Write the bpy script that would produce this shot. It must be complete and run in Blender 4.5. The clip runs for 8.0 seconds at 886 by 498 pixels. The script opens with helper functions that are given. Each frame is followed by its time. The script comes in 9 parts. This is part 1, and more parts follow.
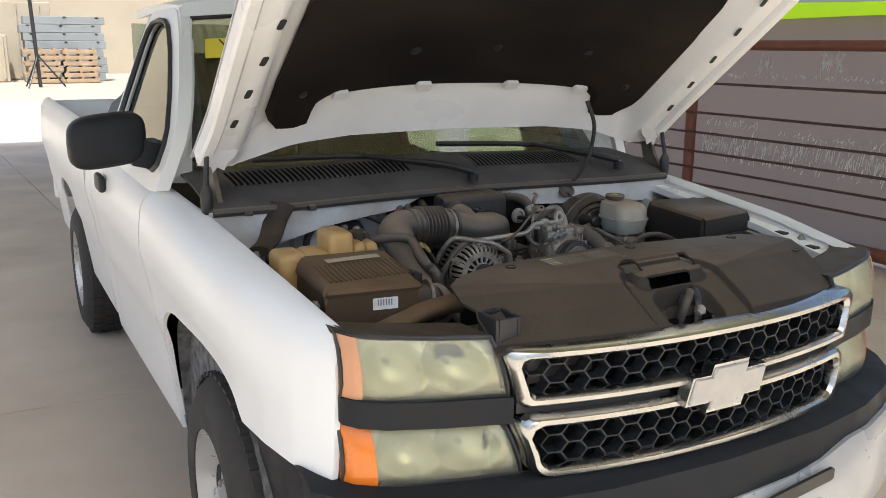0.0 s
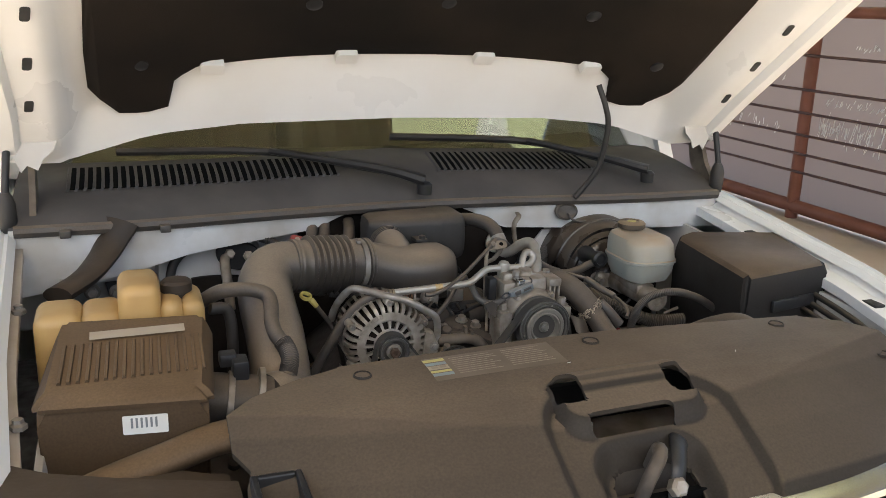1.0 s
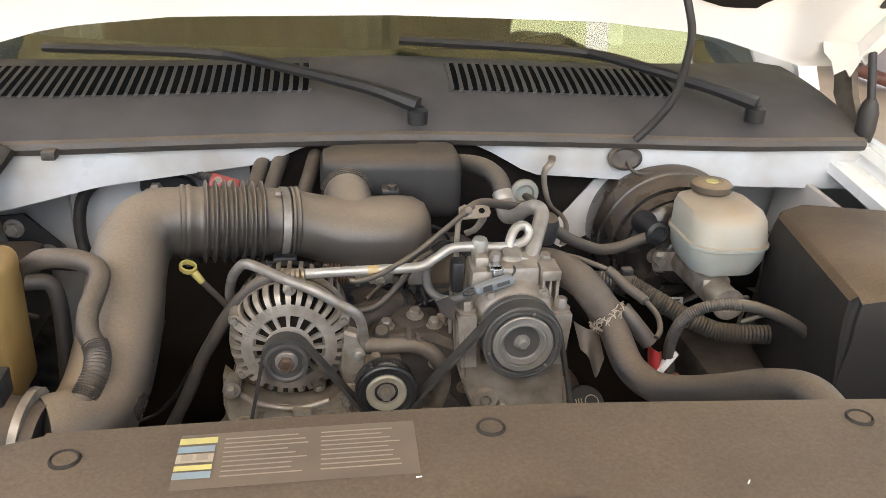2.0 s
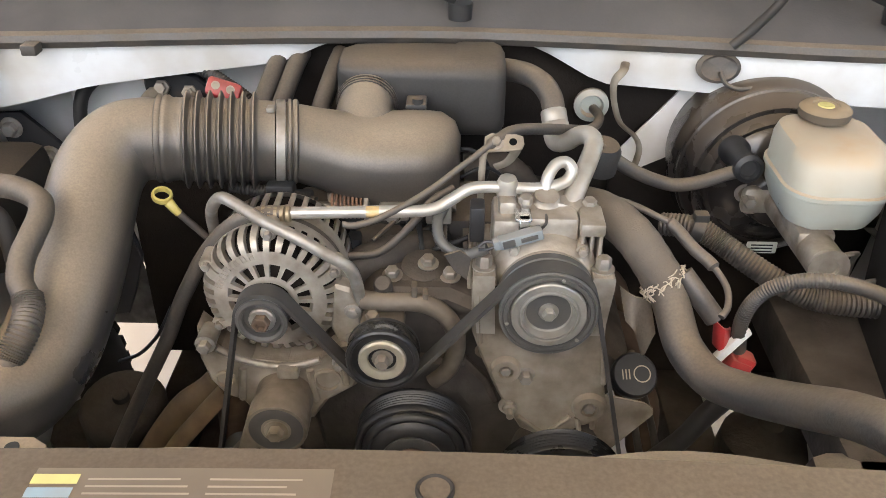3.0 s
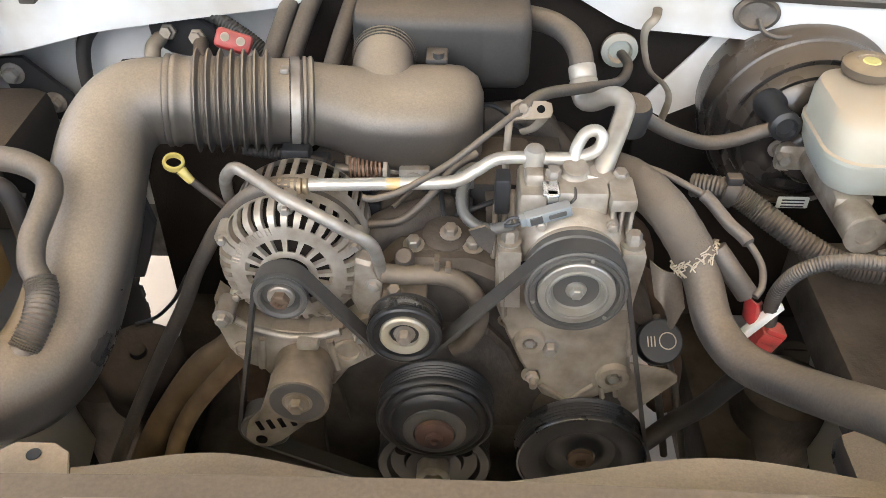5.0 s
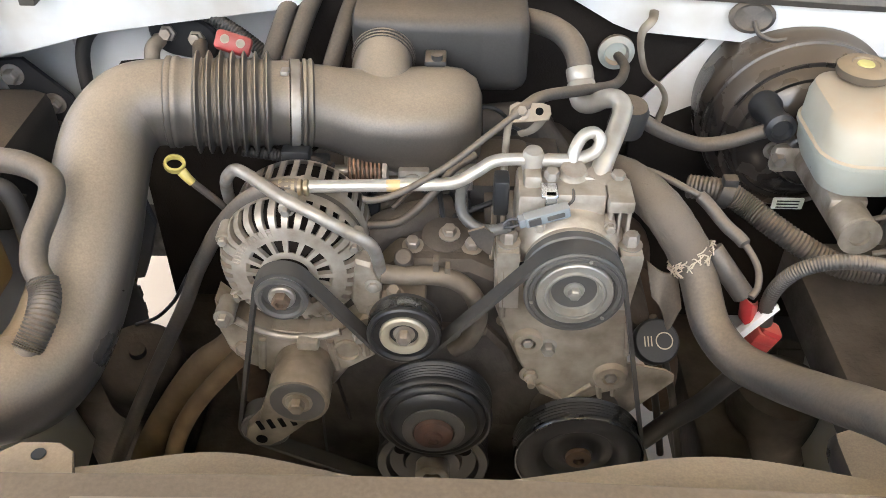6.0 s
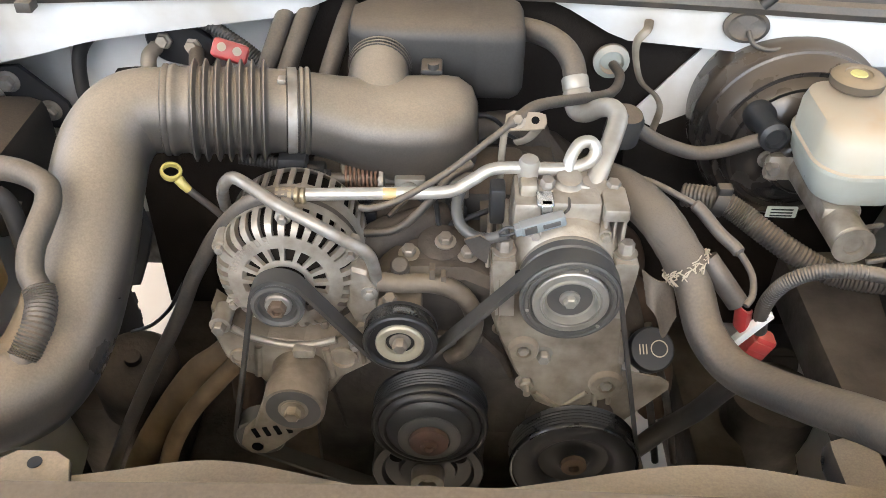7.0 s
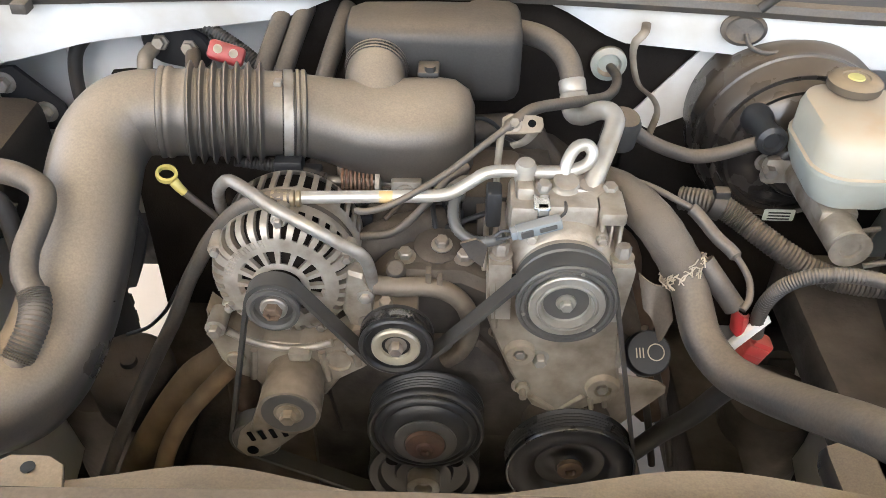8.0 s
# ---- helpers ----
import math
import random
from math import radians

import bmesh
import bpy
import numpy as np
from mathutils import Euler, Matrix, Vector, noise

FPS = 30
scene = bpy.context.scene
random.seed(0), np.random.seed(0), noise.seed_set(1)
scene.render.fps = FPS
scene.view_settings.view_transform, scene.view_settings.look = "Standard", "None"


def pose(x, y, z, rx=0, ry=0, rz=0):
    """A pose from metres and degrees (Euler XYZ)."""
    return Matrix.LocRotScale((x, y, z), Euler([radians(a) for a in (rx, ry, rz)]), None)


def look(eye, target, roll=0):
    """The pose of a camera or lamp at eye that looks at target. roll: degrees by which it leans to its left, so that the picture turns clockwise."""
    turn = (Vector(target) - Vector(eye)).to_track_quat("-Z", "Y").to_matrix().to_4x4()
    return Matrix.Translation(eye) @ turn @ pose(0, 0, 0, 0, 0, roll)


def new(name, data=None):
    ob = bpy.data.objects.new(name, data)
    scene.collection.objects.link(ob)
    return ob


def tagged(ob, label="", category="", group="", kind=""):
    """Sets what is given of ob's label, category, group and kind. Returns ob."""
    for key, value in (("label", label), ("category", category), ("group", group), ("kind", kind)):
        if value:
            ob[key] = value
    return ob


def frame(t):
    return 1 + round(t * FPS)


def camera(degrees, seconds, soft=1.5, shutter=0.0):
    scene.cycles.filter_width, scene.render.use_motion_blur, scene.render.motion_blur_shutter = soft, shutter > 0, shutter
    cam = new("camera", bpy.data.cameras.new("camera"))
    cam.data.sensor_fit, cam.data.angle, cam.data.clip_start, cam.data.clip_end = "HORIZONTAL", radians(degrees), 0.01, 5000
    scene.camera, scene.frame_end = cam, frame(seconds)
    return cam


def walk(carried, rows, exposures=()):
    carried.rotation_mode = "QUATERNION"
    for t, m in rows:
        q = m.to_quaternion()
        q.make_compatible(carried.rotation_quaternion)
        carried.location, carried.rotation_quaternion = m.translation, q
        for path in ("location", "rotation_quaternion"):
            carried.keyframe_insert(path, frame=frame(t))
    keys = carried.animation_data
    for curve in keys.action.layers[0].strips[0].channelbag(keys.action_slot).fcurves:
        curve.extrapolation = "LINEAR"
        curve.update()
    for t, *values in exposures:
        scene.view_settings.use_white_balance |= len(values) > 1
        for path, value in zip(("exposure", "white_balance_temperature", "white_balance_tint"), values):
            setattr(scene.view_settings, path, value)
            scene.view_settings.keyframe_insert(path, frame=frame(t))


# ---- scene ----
cam = camera(54.0, 8.0, soft=0.8, shutter=0.0)
PATH = [
    (0, (-1.326, -1.307, 1.636), (-0.406, 0.41, 1.18), 0.3),
    (0.5, (-0.921, -1.068, 1.633), (-0.124, 0.703, 1.155), 0.6),
    (0.7, (-0.782, -0.938, 1.609), (-0.028, 0.849, 1.123), 1.1),
    (1, (-0.59, -0.753, 1.631), (0.088, 1.048, 1.087), 1.7),
    (1.5, (-0.269, -0.528, 1.604), (0.167, 1.31, 0.945), 1.8),
    (1.7, (-0.192, -0.447, 1.598), (0.165, 1.39, 0.892), 1.9),
    (2.8, (0.034, -0.124, 1.579), (0.034, 1.596, 0.558), 0.8),
    (3, (0.036, -0.106, 1.581), (0.006, 1.584, 0.511), 0.6),
    (3.5, (0.017, -0.075, 1.587), (-0.044, 1.553, 0.426), 0.3),
    (4, (0.015, -0.046, 1.607), (-0.051, 1.539, 0.389), 0.1),
    (4.5, (0.019, -0.031, 1.621), (-0.035, 1.52, 0.36), 0.2),
    (6, (0.013, -0.038, 1.634), (-0.018, 1.511, 0.369), 0.6),
    (6.5, (0.012, -0.038, 1.637), (-0.01, 1.516, 0.379), 0.9),
    (7, (0.011, -0.039, 1.637), (-0.007, 1.519, 0.384), 1.0),
    (7.5, (0.014, -0.037, 1.638), (-0.004, 1.52, 0.383), 0.9),
    (8, (0.013, -0.035, 1.638), (-0.001, 1.524, 0.385), 1.2),
]
walk(cam, [(t, look(eye, target, roll)) for t, eye, target, roll in PATH],
     exposures=[(0, 0.78, 6050, 3), (0.5, 0.86, 6200, 3), (1.0, 1.38, 6550, 4), (1.7, 2.12, 6700, 5), (2.8, 2.6, 6800, 5), (4.0, 2.8, 6700, 4), (6.0, 2.92, 6550, 3), (8.0, 2.92, 6500, 3)])

# ---- daylight ----
SUN_EL, SUN_AZ = 62.0, 200.0
world = bpy.data.worlds.new("daylight")
scene.world = world
world.use_nodes = True
sky = world.node_tree.nodes.new("ShaderNodeTexSky")
sky.sky_type, sky.sun_disc = "NISHITA", False
sky.sun_elevation, sky.sun_rotation = radians(SUN_EL), radians(SUN_AZ)
sky.dust_density, sky.air_density = 5.0, 0.8
world.node_tree.links.new(sky.outputs[0], world.node_tree.nodes["Background"].inputs[0])
world.node_tree.nodes["Background"].inputs[1].default_value = 0.15
sun = new("sun", bpy.data.lights.new("sun", "SUN"))
sun.data.energy, sun.data.angle, sun.data.color = 4.0, radians(0.5), (1.0, 0.95, 0.87)
sun.matrix_world = pose(0, 0, 30, 90 - SUN_EL, 0, 180 - SUN_AZ)


# ---- materials ----
def mat(name, base, rough=0.5, metal=0.0, second=None, scale=8.0, amount=0.5, bump=0.0, bump_scale=60.0,
        dust=None, dust_amount=0.6, coat=0.0, spec=0.5, detail=6.0, rough_var=0.15, level=(-0.05, 0.95), grain=0.0):
    """A surface with colour variation at two scales, fine relief and, where given, dust that settles on upward faces."""
    m = bpy.data.materials.new(name)
    m.use_nodes = True
    nt = m.node_tree
    n, l = nt.nodes, nt.links
    b = n["Principled BSDF"]
    tc = n.new("ShaderNodeTexCoord")
    big = n.new("ShaderNodeTexNoise")
    big.inputs["Scale"].default_value, big.inputs["Detail"].default_value = scale, detail
    fine = n.new("ShaderNodeTexNoise")
    fine.inputs["Scale"].default_value, fine.inputs["Detail"].default_value = bump_scale, 4.0
    l.new(tc.outputs["Object"], big.inputs["Vector"])
    l.new(tc.outputs["Object"], fine.inputs["Vector"])
    second = second or tuple(c * 0.8 for c in base)
    ramp = n.new("ShaderNodeMapRange")
    ramp.inputs[1].default_value, ramp.inputs[2].default_value = 0.35, 0.68
    ramp.inputs[3].default_value, ramp.inputs[4].default_value = 0.0, amount
    l.new(big.outputs["Fac"], ramp.inputs[0])
    mix = n.new("ShaderNodeMix")
    mix.data_type = "RGBA"
    mix.inputs[6].default_value, mix.inputs[7].default_value = (*base, 1), (*second, 1)
    l.new(ramp.outputs[0], mix.inputs[0])
    colour = mix.outputs[2]
    rr = n.new("ShaderNodeMapRange")
    rr.inputs[1].default_value, rr.inputs[2].default_value = 0.3, 0.7
    rr.inputs[3].default_value, rr.inputs[4].default_value = max(0.02, rough - rough_var), min(1.0, rough + rough_var)
    l.new(big.outputs["Fac"], rr.inputs[0])
    rough_out = rr.outputs[0]
    if dust:
        geo = n.new("ShaderNodeNewGeometry")
        sep = n.new("ShaderNodeSeparateXYZ")
        l.new(geo.outputs["Normal"], sep.inputs[0])
        up = n.new("ShaderNodeMapRange")
        up.inputs[1].default_value, up.inputs[2].default_value = level
        l.new(sep.outputs[2], up.inputs[0])
        nz = n.new("ShaderNodeMapRange")
        nz.inputs[1].default_value, nz.inputs[2].default_value = 0.25, 0.6
        nz.inputs[3].default_value, nz.inputs[4].default_value = 0.86, 1.0
        l.new(fine.outputs["Fac"], nz.inputs[0])
        nb = n.new("ShaderNodeMapRange")
        nb.inputs[1].default_value, nb.inputs[2].default_value = 0.3, 0.65
        nb.inputs[3].default_value, nb.inputs[4].default_value = 1.0, 0.6
        l.new(big.outputs["Fac"], nb.inputs[0])
        m1 = n.new("ShaderNodeMath")
        m1.operation = "MULTIPLY"
        l.new(up.outputs[0], m1.inputs[0])
        l.new(nz.outputs[0], m1.inputs[1])
        m2 = n.new("ShaderNodeMath")
        m2.operation = "MULTIPLY"
        l.new(m1.outputs[0], m2.inputs[0])
        l.new(nb.outputs[0], m2.inputs[1])
        m3 = n.new("ShaderNodeMath")
        m3.operation = "MULTIPLY"
        m3.inputs[1].default_value = dust_amount
        l.new(m2.outputs[0], m3.inputs[0])
        mx = n.new("ShaderNodeMix")
        mx.data_type = "RGBA"
        mx.inputs[7].default_value = (*dust, 1)
        l.new(m3.outputs[0], mx.inputs[0])
        l.new(colour, mx.inputs[6])
        colour = mx.outputs[2]
        mr = n.new("ShaderNodeMix")
        mr.inputs[3].default_value = 0.5
        l.new(m3.outputs[0], mr.inputs[0])
        l.new(rough_out, mr.inputs[2])
        rough_out = mr.outputs[0]
    if grain:
        grit = n.new("ShaderNodeTexNoise")
        grit.inputs["Scale"].default_value, grit.inputs["Detail"].default_value = grain, 3.0
        l.new(tc.outputs["Object"], grit.inputs["Vector"])
        gm = n.new("ShaderNodeMapRange")
        gm.inputs[1].default_value, gm.inputs[2].default_value = 0.32, 0.68
        gm.inputs[3].default_value, gm.inputs[4].default_value = 0.90, 1.09
        l.new(grit.outputs["Fac"], gm.inputs[0])
        gx = n.new("ShaderNodeVectorMath")
        gx.operation = "SCALE"
        l.new(colour, gx.inputs[0])
        l.new(gm.outputs[0], gx.inputs["Scale"])
        colour = gx.outputs[0]
    l.new(colour, b.inputs["Base Color"])
    l.new(rough_out, b.inputs["Roughness"])
    b.inputs["Metallic"].default_value = metal
    b.inputs["Coat Weight"].default_value = coat
    b.inputs["Coat Roughness"].default_value = 0.08
    b.inputs["Specular IOR Level"].default_value = spec
    if bump:
        bp = n.new("ShaderNodeBump")
        bp.inputs["Strength"].default_value, bp.inputs["Distance"].default_value = bump, 0.002
        l.new(fine.outputs["Fac"], bp.inputs["Height"])
        l.new(bp.outputs[0], b.inputs["Normal"])
    return m


def glass(name, tint=(0.9, 0.95, 0.92), rough=0.0, alpha=1.0):
    m = mat(name, tint, rough, scale=3.0, amount=0.0, rough_var=0.02)
    b = m.node_tree.nodes["Principled BSDF"]
    b.inputs["Transmission Weight"].default_value = alpha
    b.inputs["IOR"].default_value = 1.5
    return m


DUST = (0.30, 0.218, 0.142)
M = dict(
    paint=mat("white_paint", (0.80, 0.81, 0.81), 0.36, coat=0.22, second=(0.75, 0.75, 0.735), scale=3, bump=0.015, amount=0.4, rough_var=0.03),
    inner=mat("white_primer", (0.86, 0.86, 0.85), 0.34, second=(0.74, 0.71, 0.66), scale=5, amount=0.35, bump=0.05),
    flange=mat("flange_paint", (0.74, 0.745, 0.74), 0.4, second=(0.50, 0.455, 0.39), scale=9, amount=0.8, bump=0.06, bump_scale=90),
    flange_dusty=mat("dust_stained_flange", (0.60, 0.56, 0.50), 0.5, second=(0.40, 0.33, 0.25), scale=9, amount=0.9, bump=0.06, dust=DUST, dust_amount=0.35),
    bay=mat("bay_paint", (0.62, 0.63, 0.63), 0.4, second=(0.45, 0.40, 0.33), scale=6, amount=0.6, dust=DUST, dust_amount=0.5, bump=0.05),
    plastic=mat("dusty_plastic", (0.030, 0.029, 0.028), 0.55, second=(0.05, 0.045, 0.04), scale=6, dust=DUST, dust_amount=0.46, bump=0.12, bump_scale=150, level=(0.2, 1.0), grain=400.0, spec=0.35),
    plastic_hi=mat("dust_coated_plastic", (0.04, 0.037, 0.035), 0.36, second=(0.085, 0.068, 0.05), scale=6, dust=(0.42, 0.325, 0.228), dust_amount=0.80, bump=0.05, bump_scale=220, level=(0.16, 1.0), grain=500.0),
    cover=mat("dusty_cover", (0.030, 0.026, 0.022), 0.6, second=(0.050, 0.040, 0.031), scale=4.5, dust=(0.205, 0.156, 0.110), dust_amount=0.76, bump=0.08, bump_scale=220, level=(0.80, 1.0), grain=300.0, spec=0.15),
    rubber=mat("rubber", (0.022, 0.021, 0.020), 0.55, scale=10, dust=DUST, dust_amount=0.18, bump=0.1, bump_scale=200),
    hose=mat("dusty_hose", (0.045, 0.042, 0.039), 0.55, second=(0.085, 0.068, 0.052), scale=22, amount=0.8, dust=DUST, dust_amount=0.54, bump=0.2, bump_scale=200, level=(0.22, 1.0), grain=350.0),
    black=mat("black_plastic", (0.02, 0.02, 0.021), 0.45, scale=6, bump=0.1, bump_scale=200),
    trim=mat("grey_trim", (0.017, 0.0185, 0.0215), 0.5, second=(0.024, 0.026, 0.029), scale=9, bump=0.1, bump_scale=300, spec=0.18),
    cowl=mat("cowl_plastic", (0.085, 0.082, 0.082), 0.7, spec=0.2, second=(0.05, 0.048, 0.048), scale=7, dust=DUST, dust_amount=0.10, bump=0.1, bump_scale=250),
    # near-black that paints the shade inside gaps and holes
    gap_shade=mat("painted_gap_shade", (0.006, 0.006, 0.006), 0.9, spec=0.05, scale=9),
    pad=mat("felt_and_shade_black", (0.013, 0.0115, 0.0105), 0.95, second=(0.032, 0.025, 0.020), scale=3, amount=0.9, bump=0.5, bump_scale=400, spec=0.1),
    chrome=mat("chrome", (0.52, 0.52, 0.51), 0.24, 1.0, second=(0.40, 0.39, 0.38), scale=12, bump=0.02, rough_var=0.08),
    emblem=mat("emblem_satin", (0.47, 0.455, 0.43), 0.42, 0.3, second=(0.38, 0.36, 0.33), scale=25, bump=0.05),
    alu=mat("cast_aluminium", (0.52, 0.48, 0.42), 0.48, 0.55, second=(0.20, 0.165, 0.125), scale=24, amount=0.9, bump=0.3, bump_scale=180, dust=DUST, dust_amount=0.35),
    alu_dirty=mat("dirty_aluminium", (0.38, 0.335, 0.275), 0.58, 0.3, second=(0.15, 0.12, 0.085), scale=20, amount=0.95, bump=0.3, bump_scale=150, dust=DUST, dust_amount=0.45),
    pipe=mat("bare_aluminium_pipe", (0.46, 0.44, 0.40), 0.40, 0.5, second=(0.33, 0.28, 0.22), scale=26, amount=0.8, bump=0.08),
    steel=mat("zinc_steel", (0.34, 0.325, 0.30), 0.5, 0.55, second=(0.20, 0.165, 0.13), scale=45, amount=0.8, bump=0.15, dust=DUST, dust_amount=0.4),
    iron=mat("dirty_iron", (0.075, 0.065, 0.055), 0.75, 0.2, second=(0.03, 0.026, 0.024), scale=16, amount=0.95, bump=0.6, bump_scale=120, dust=DUST, dust_amount=0.24),
    rust=mat("rusty_steel", (0.13, 0.085, 0.055), 0.85, 0.2, second=(0.06, 0.045, 0.035), scale=25, bump=0.4),
    pulley=mat("black_pulley", (0.015, 0.015, 0.0155), 0.46, 0.0, second=(0.032, 0.03, 0.028), scale=20, bump=0.05),
    pulley_grey=mat("worn_pulley", (0.066, 0.065, 0.062), 0.45, 0.1, second=(0.11, 0.10, 0.088), scale=18, amount=0.7, bump=0.05),
    clutch=mat("worn_clutch_steel", (0.29, 0.275, 0.245), 0.43, 0.4, second=(0.19, 0.17, 0.14), scale=22, amount=0.8, bump=0.15),
    shell=mat("booster_black", (0.016, 0.015, 0.015), 0.24, 0.0, second=(0.045, 0.037, 0.031), scale=18, amount=0.8, bump=0.05, dust=DUST, dust_amount=0.46, level=(0.15, 1.0)),
    pulley_gloss=mat("glossy_black_pulley", (0.012, 0.012, 0.0125), 0.25, 0.0, second=(0.03, 0.028, 0.026), scale=20, bump=0.03),
    polished=mat("polished_band", (0.10, 0.098, 0.095), 0.22, 0.8, second=(0.05, 0.048, 0.045), scale=30, amount=0.8),
    shield=mat("bearing_shield", (0.40, 0.365, 0.285), 0.42, 0.35, second=(0.31, 0.27, 0.20), scale=30, amount=0.7, bump=0.1),
    rust_red=mat("red_rust", (0.105, 0.055, 0.040), 0.85, 0.1, second=(0.055, 0.038, 0.032), scale=40, amount=0.9, bump=0.4),
    brass=mat("dull_brass", (0.34, 0.27, 0.17), 0.42, 0.5, second=(0.26, 0.20, 0.13), scale=40, amount=0.8, bump=0.1),
    paint_orange=mat("orange_paint_mark", (0.52, 0.33, 0.12), 0.5, second=(0.45, 0.36, 0.22), scale=60, amount=0.9),
    woven=mat("woven_sleeve", (0.075, 0.062, 0.050), 0.8, second=(0.115, 0.094, 0.072), scale=40, amount=0.9, bump=0.5, bump_scale=500, dust=DUST, dust_amount=0.30, level=(0.05, 1.0)),
    grimy_cast=mat("grimy_cast_metal", (0.16, 0.135, 0.105), 0.65, 0.2, second=(0.07, 0.056, 0.043), scale=22, amount=0.95, bump=0.35, bump_scale=140, dust=DUST, dust_amount=0.35),
    grimy_light=mat("grimy_aluminium", (0.26, 0.225, 0.18), 0.6, 0.25, second=(0.10, 0.08, 0.06), scale=26, amount=0.95, bump=0.3, bump_scale=150, dust=DUST, dust_amount=0.35),
    tan_metal=mat("heat_tanned_steel", (0.26, 0.18, 0.10), 0.6, 0.3, second=(0.085, 0.06, 0.038), scale=14, amount=0.9, bump=0.2, dust=DUST, dust_amount=0.4),
    grille_black=mat("satin_black_grille", (0.011, 0.0125, 0.0155), 0.42, second=(0.028, 0.030, 0.034), scale=12, bump=0.05),
    bumper_paint=mat("silver_bumper_paint", (0.40, 0.41, 0.42), 0.35, 0.2, second=(0.33, 0.33, 0.33), scale=6, coat=0.3, bump=0.03),
    airbox=mat("brown_dusted_box", (0.050, 0.034, 0.021), 0.6, second=(0.068, 0.046, 0.028), scale=6, amount=0.8, dust=(0.215, 0.140, 0.077), dust_amount=0.74, bump=0.08, bump_scale=220, level=(-0.35, 1.0), grain=300.0, spec=0.2),
    battery_lid=mat("brown_dusted_lid", (0.022, 0.020, 0.019), 0.6, second=(0.035, 0.029, 0.024), scale=6, dust=(0.26, 0.175, 0.10), dust_amount=0.62, bump=0.1, bump_scale=180, level=(0.45, 1.0), grain=400.0, spec=0.25),
    liner=mat("speckled_wheel_liner", (0.15, 0.152, 0.155), 0.8, second=(0.05, 0.048, 0.046), scale=28, amount=0.95, bump=0.4, bump_scale=60),
    grime=mat("brown_grime_plastic", (0.022, 0.019, 0.016), 0.6, second=(0.05, 0.037, 0.026), scale=14, amount=0.9, dust=(0.13, 0.088, 0.054), dust_amount=0.45, bump=0.2, bump_scale=120, level=(0.3, 1.0), spec=0.3),
    cap_tan=mat("dust_caked_cap", (0.085, 0.068, 0.05), 0.6, second=(0.12, 0.09, 0.06), scale=25, dust=(0.36, 0.26, 0.155), dust_amount=0.85, bump=0.1, level=(0.1, 0.95)),
    void_brown=mat("dark_windings", (0.018, 0.014, 0.011), 0.8, scale=30, spec=0.1),
    belt=mat("belt_rubber", (0.036, 0.034, 0.032), 0.6, second=(0.06, 0.055, 0.048), scale=30, amount=0.8, bump=0.1),
    coolant=mat("yellowed_tank", (0.55, 0.36, 0.13), 0.45, second=(0.42, 0.25, 0.09), scale=9, amount=0.8, bump=0.05, dust=DUST, dust_amount=0.3),
    reservoir=mat("milky_plastic", (0.40, 0.44, 0.41), 0.40, second=(0.36, 0.34, 0.27), scale=14, amount=0.8, dust=(0.42, 0.31, 0.20), dust_amount=1.0, bump=0.06, level=(0.0, 0.7)),
    red=mat("red_plastic", (0.42, 0.03, 0.035), 0.45, second=(0.24, 0.05, 0.04), scale=40, amount=0.9, dust=DUST, dust_amount=0.3),
    yellow=mat("yellow_plastic", (0.45, 0.37, 0.11), 0.45, second=(0.4, 0.3, 0.08), scale=30),
    paper=mat("paper_label", (0.75, 0.75, 0.73), 0.7, second=(0.6, 0.57, 0.5), scale=30),
    paper_tan=mat("dusty_label", (0.45, 0.38, 0.29), 0.75, second=(0.36, 0.29, 0.21), scale=25),
    label_yellow_dusty=mat("dusty_yellow_label", (0.58, 0.52, 0.18), 0.6, second=(0.48, 0.42, 0.18), scale=40, amount=0.9),
    label_blue_dusty=mat("dusty_blue_label", (0.24, 0.33, 0.38), 0.6, second=(0.26, 0.28, 0.28), scale=40, amount=0.9),
    label_dusty=mat("dust_buried_label", (0.175, 0.135, 0.098), 0.6, second=(0.14, 0.108, 0.08), scale=12, amount=0.9),
    label_yellow=mat("yellow_label", (0.72, 0.58, 0.04), 0.6, second=(0.60, 0.5, 0.06), scale=20),
    ink=mat("ink", (0.03, 0.03, 0.03), 0.7, scale=20),
    ink_tan=mat("faded_ink", (0.34, 0.285, 0.22), 0.8, scale=20),
    copper=mat("copper_spring", (0.22, 0.13, 0.085), 0.5, 0.6, second=(0.2, 0.1, 0.06), scale=30),
    blue_grey=mat("blue_grey_plastic", (0.19, 0.215, 0.23), 0.5, second=(0.2, 0.2, 0.19), scale=20, dust=DUST, dust_amount=0.3),
    tyre=mat("tyre_rubber", (0.028, 0.027, 0.026), 0.8, second=(0.055, 0.048, 0.042), scale=8, bump=0.3, bump_scale=80),
    rim=mat("silver_rim", (0.55, 0.55, 0.54), 0.35, 0.4, second=(0.42, 0.41, 0.39), scale=10),
    amber=mat("amber_lens", (0.75, 0.20, 0.02), 0.25, second=(0.62, 0.2, 0.04), scale=10, coat=0.4),
    amber_dull=mat("hazed_amber_lens", (0.62, 0.30, 0.16), 0.4, second=(0.5, 0.27, 0.15), scale=10, coat=0.2),
    reflector=mat("lamp_reflector", (0.86, 0.85, 0.74), 0.3, 0.5, second=(0.72, 0.71, 0.58), scale=9, amount=0.6),
    lens=None,
    concrete=mat("concrete_slab", (0.62, 0.522, 0.42), 0.8, second=(0.49, 0.405, 0.32), scale=1.3, amount=0.8, bump=0.25, bump_scale=60),
    pipe_red=mat("oxide_red_pipe", (0.22, 0.075, 0.045), 0.55, second=(0.15, 0.06, 0.04), scale=6, bump=0.1),
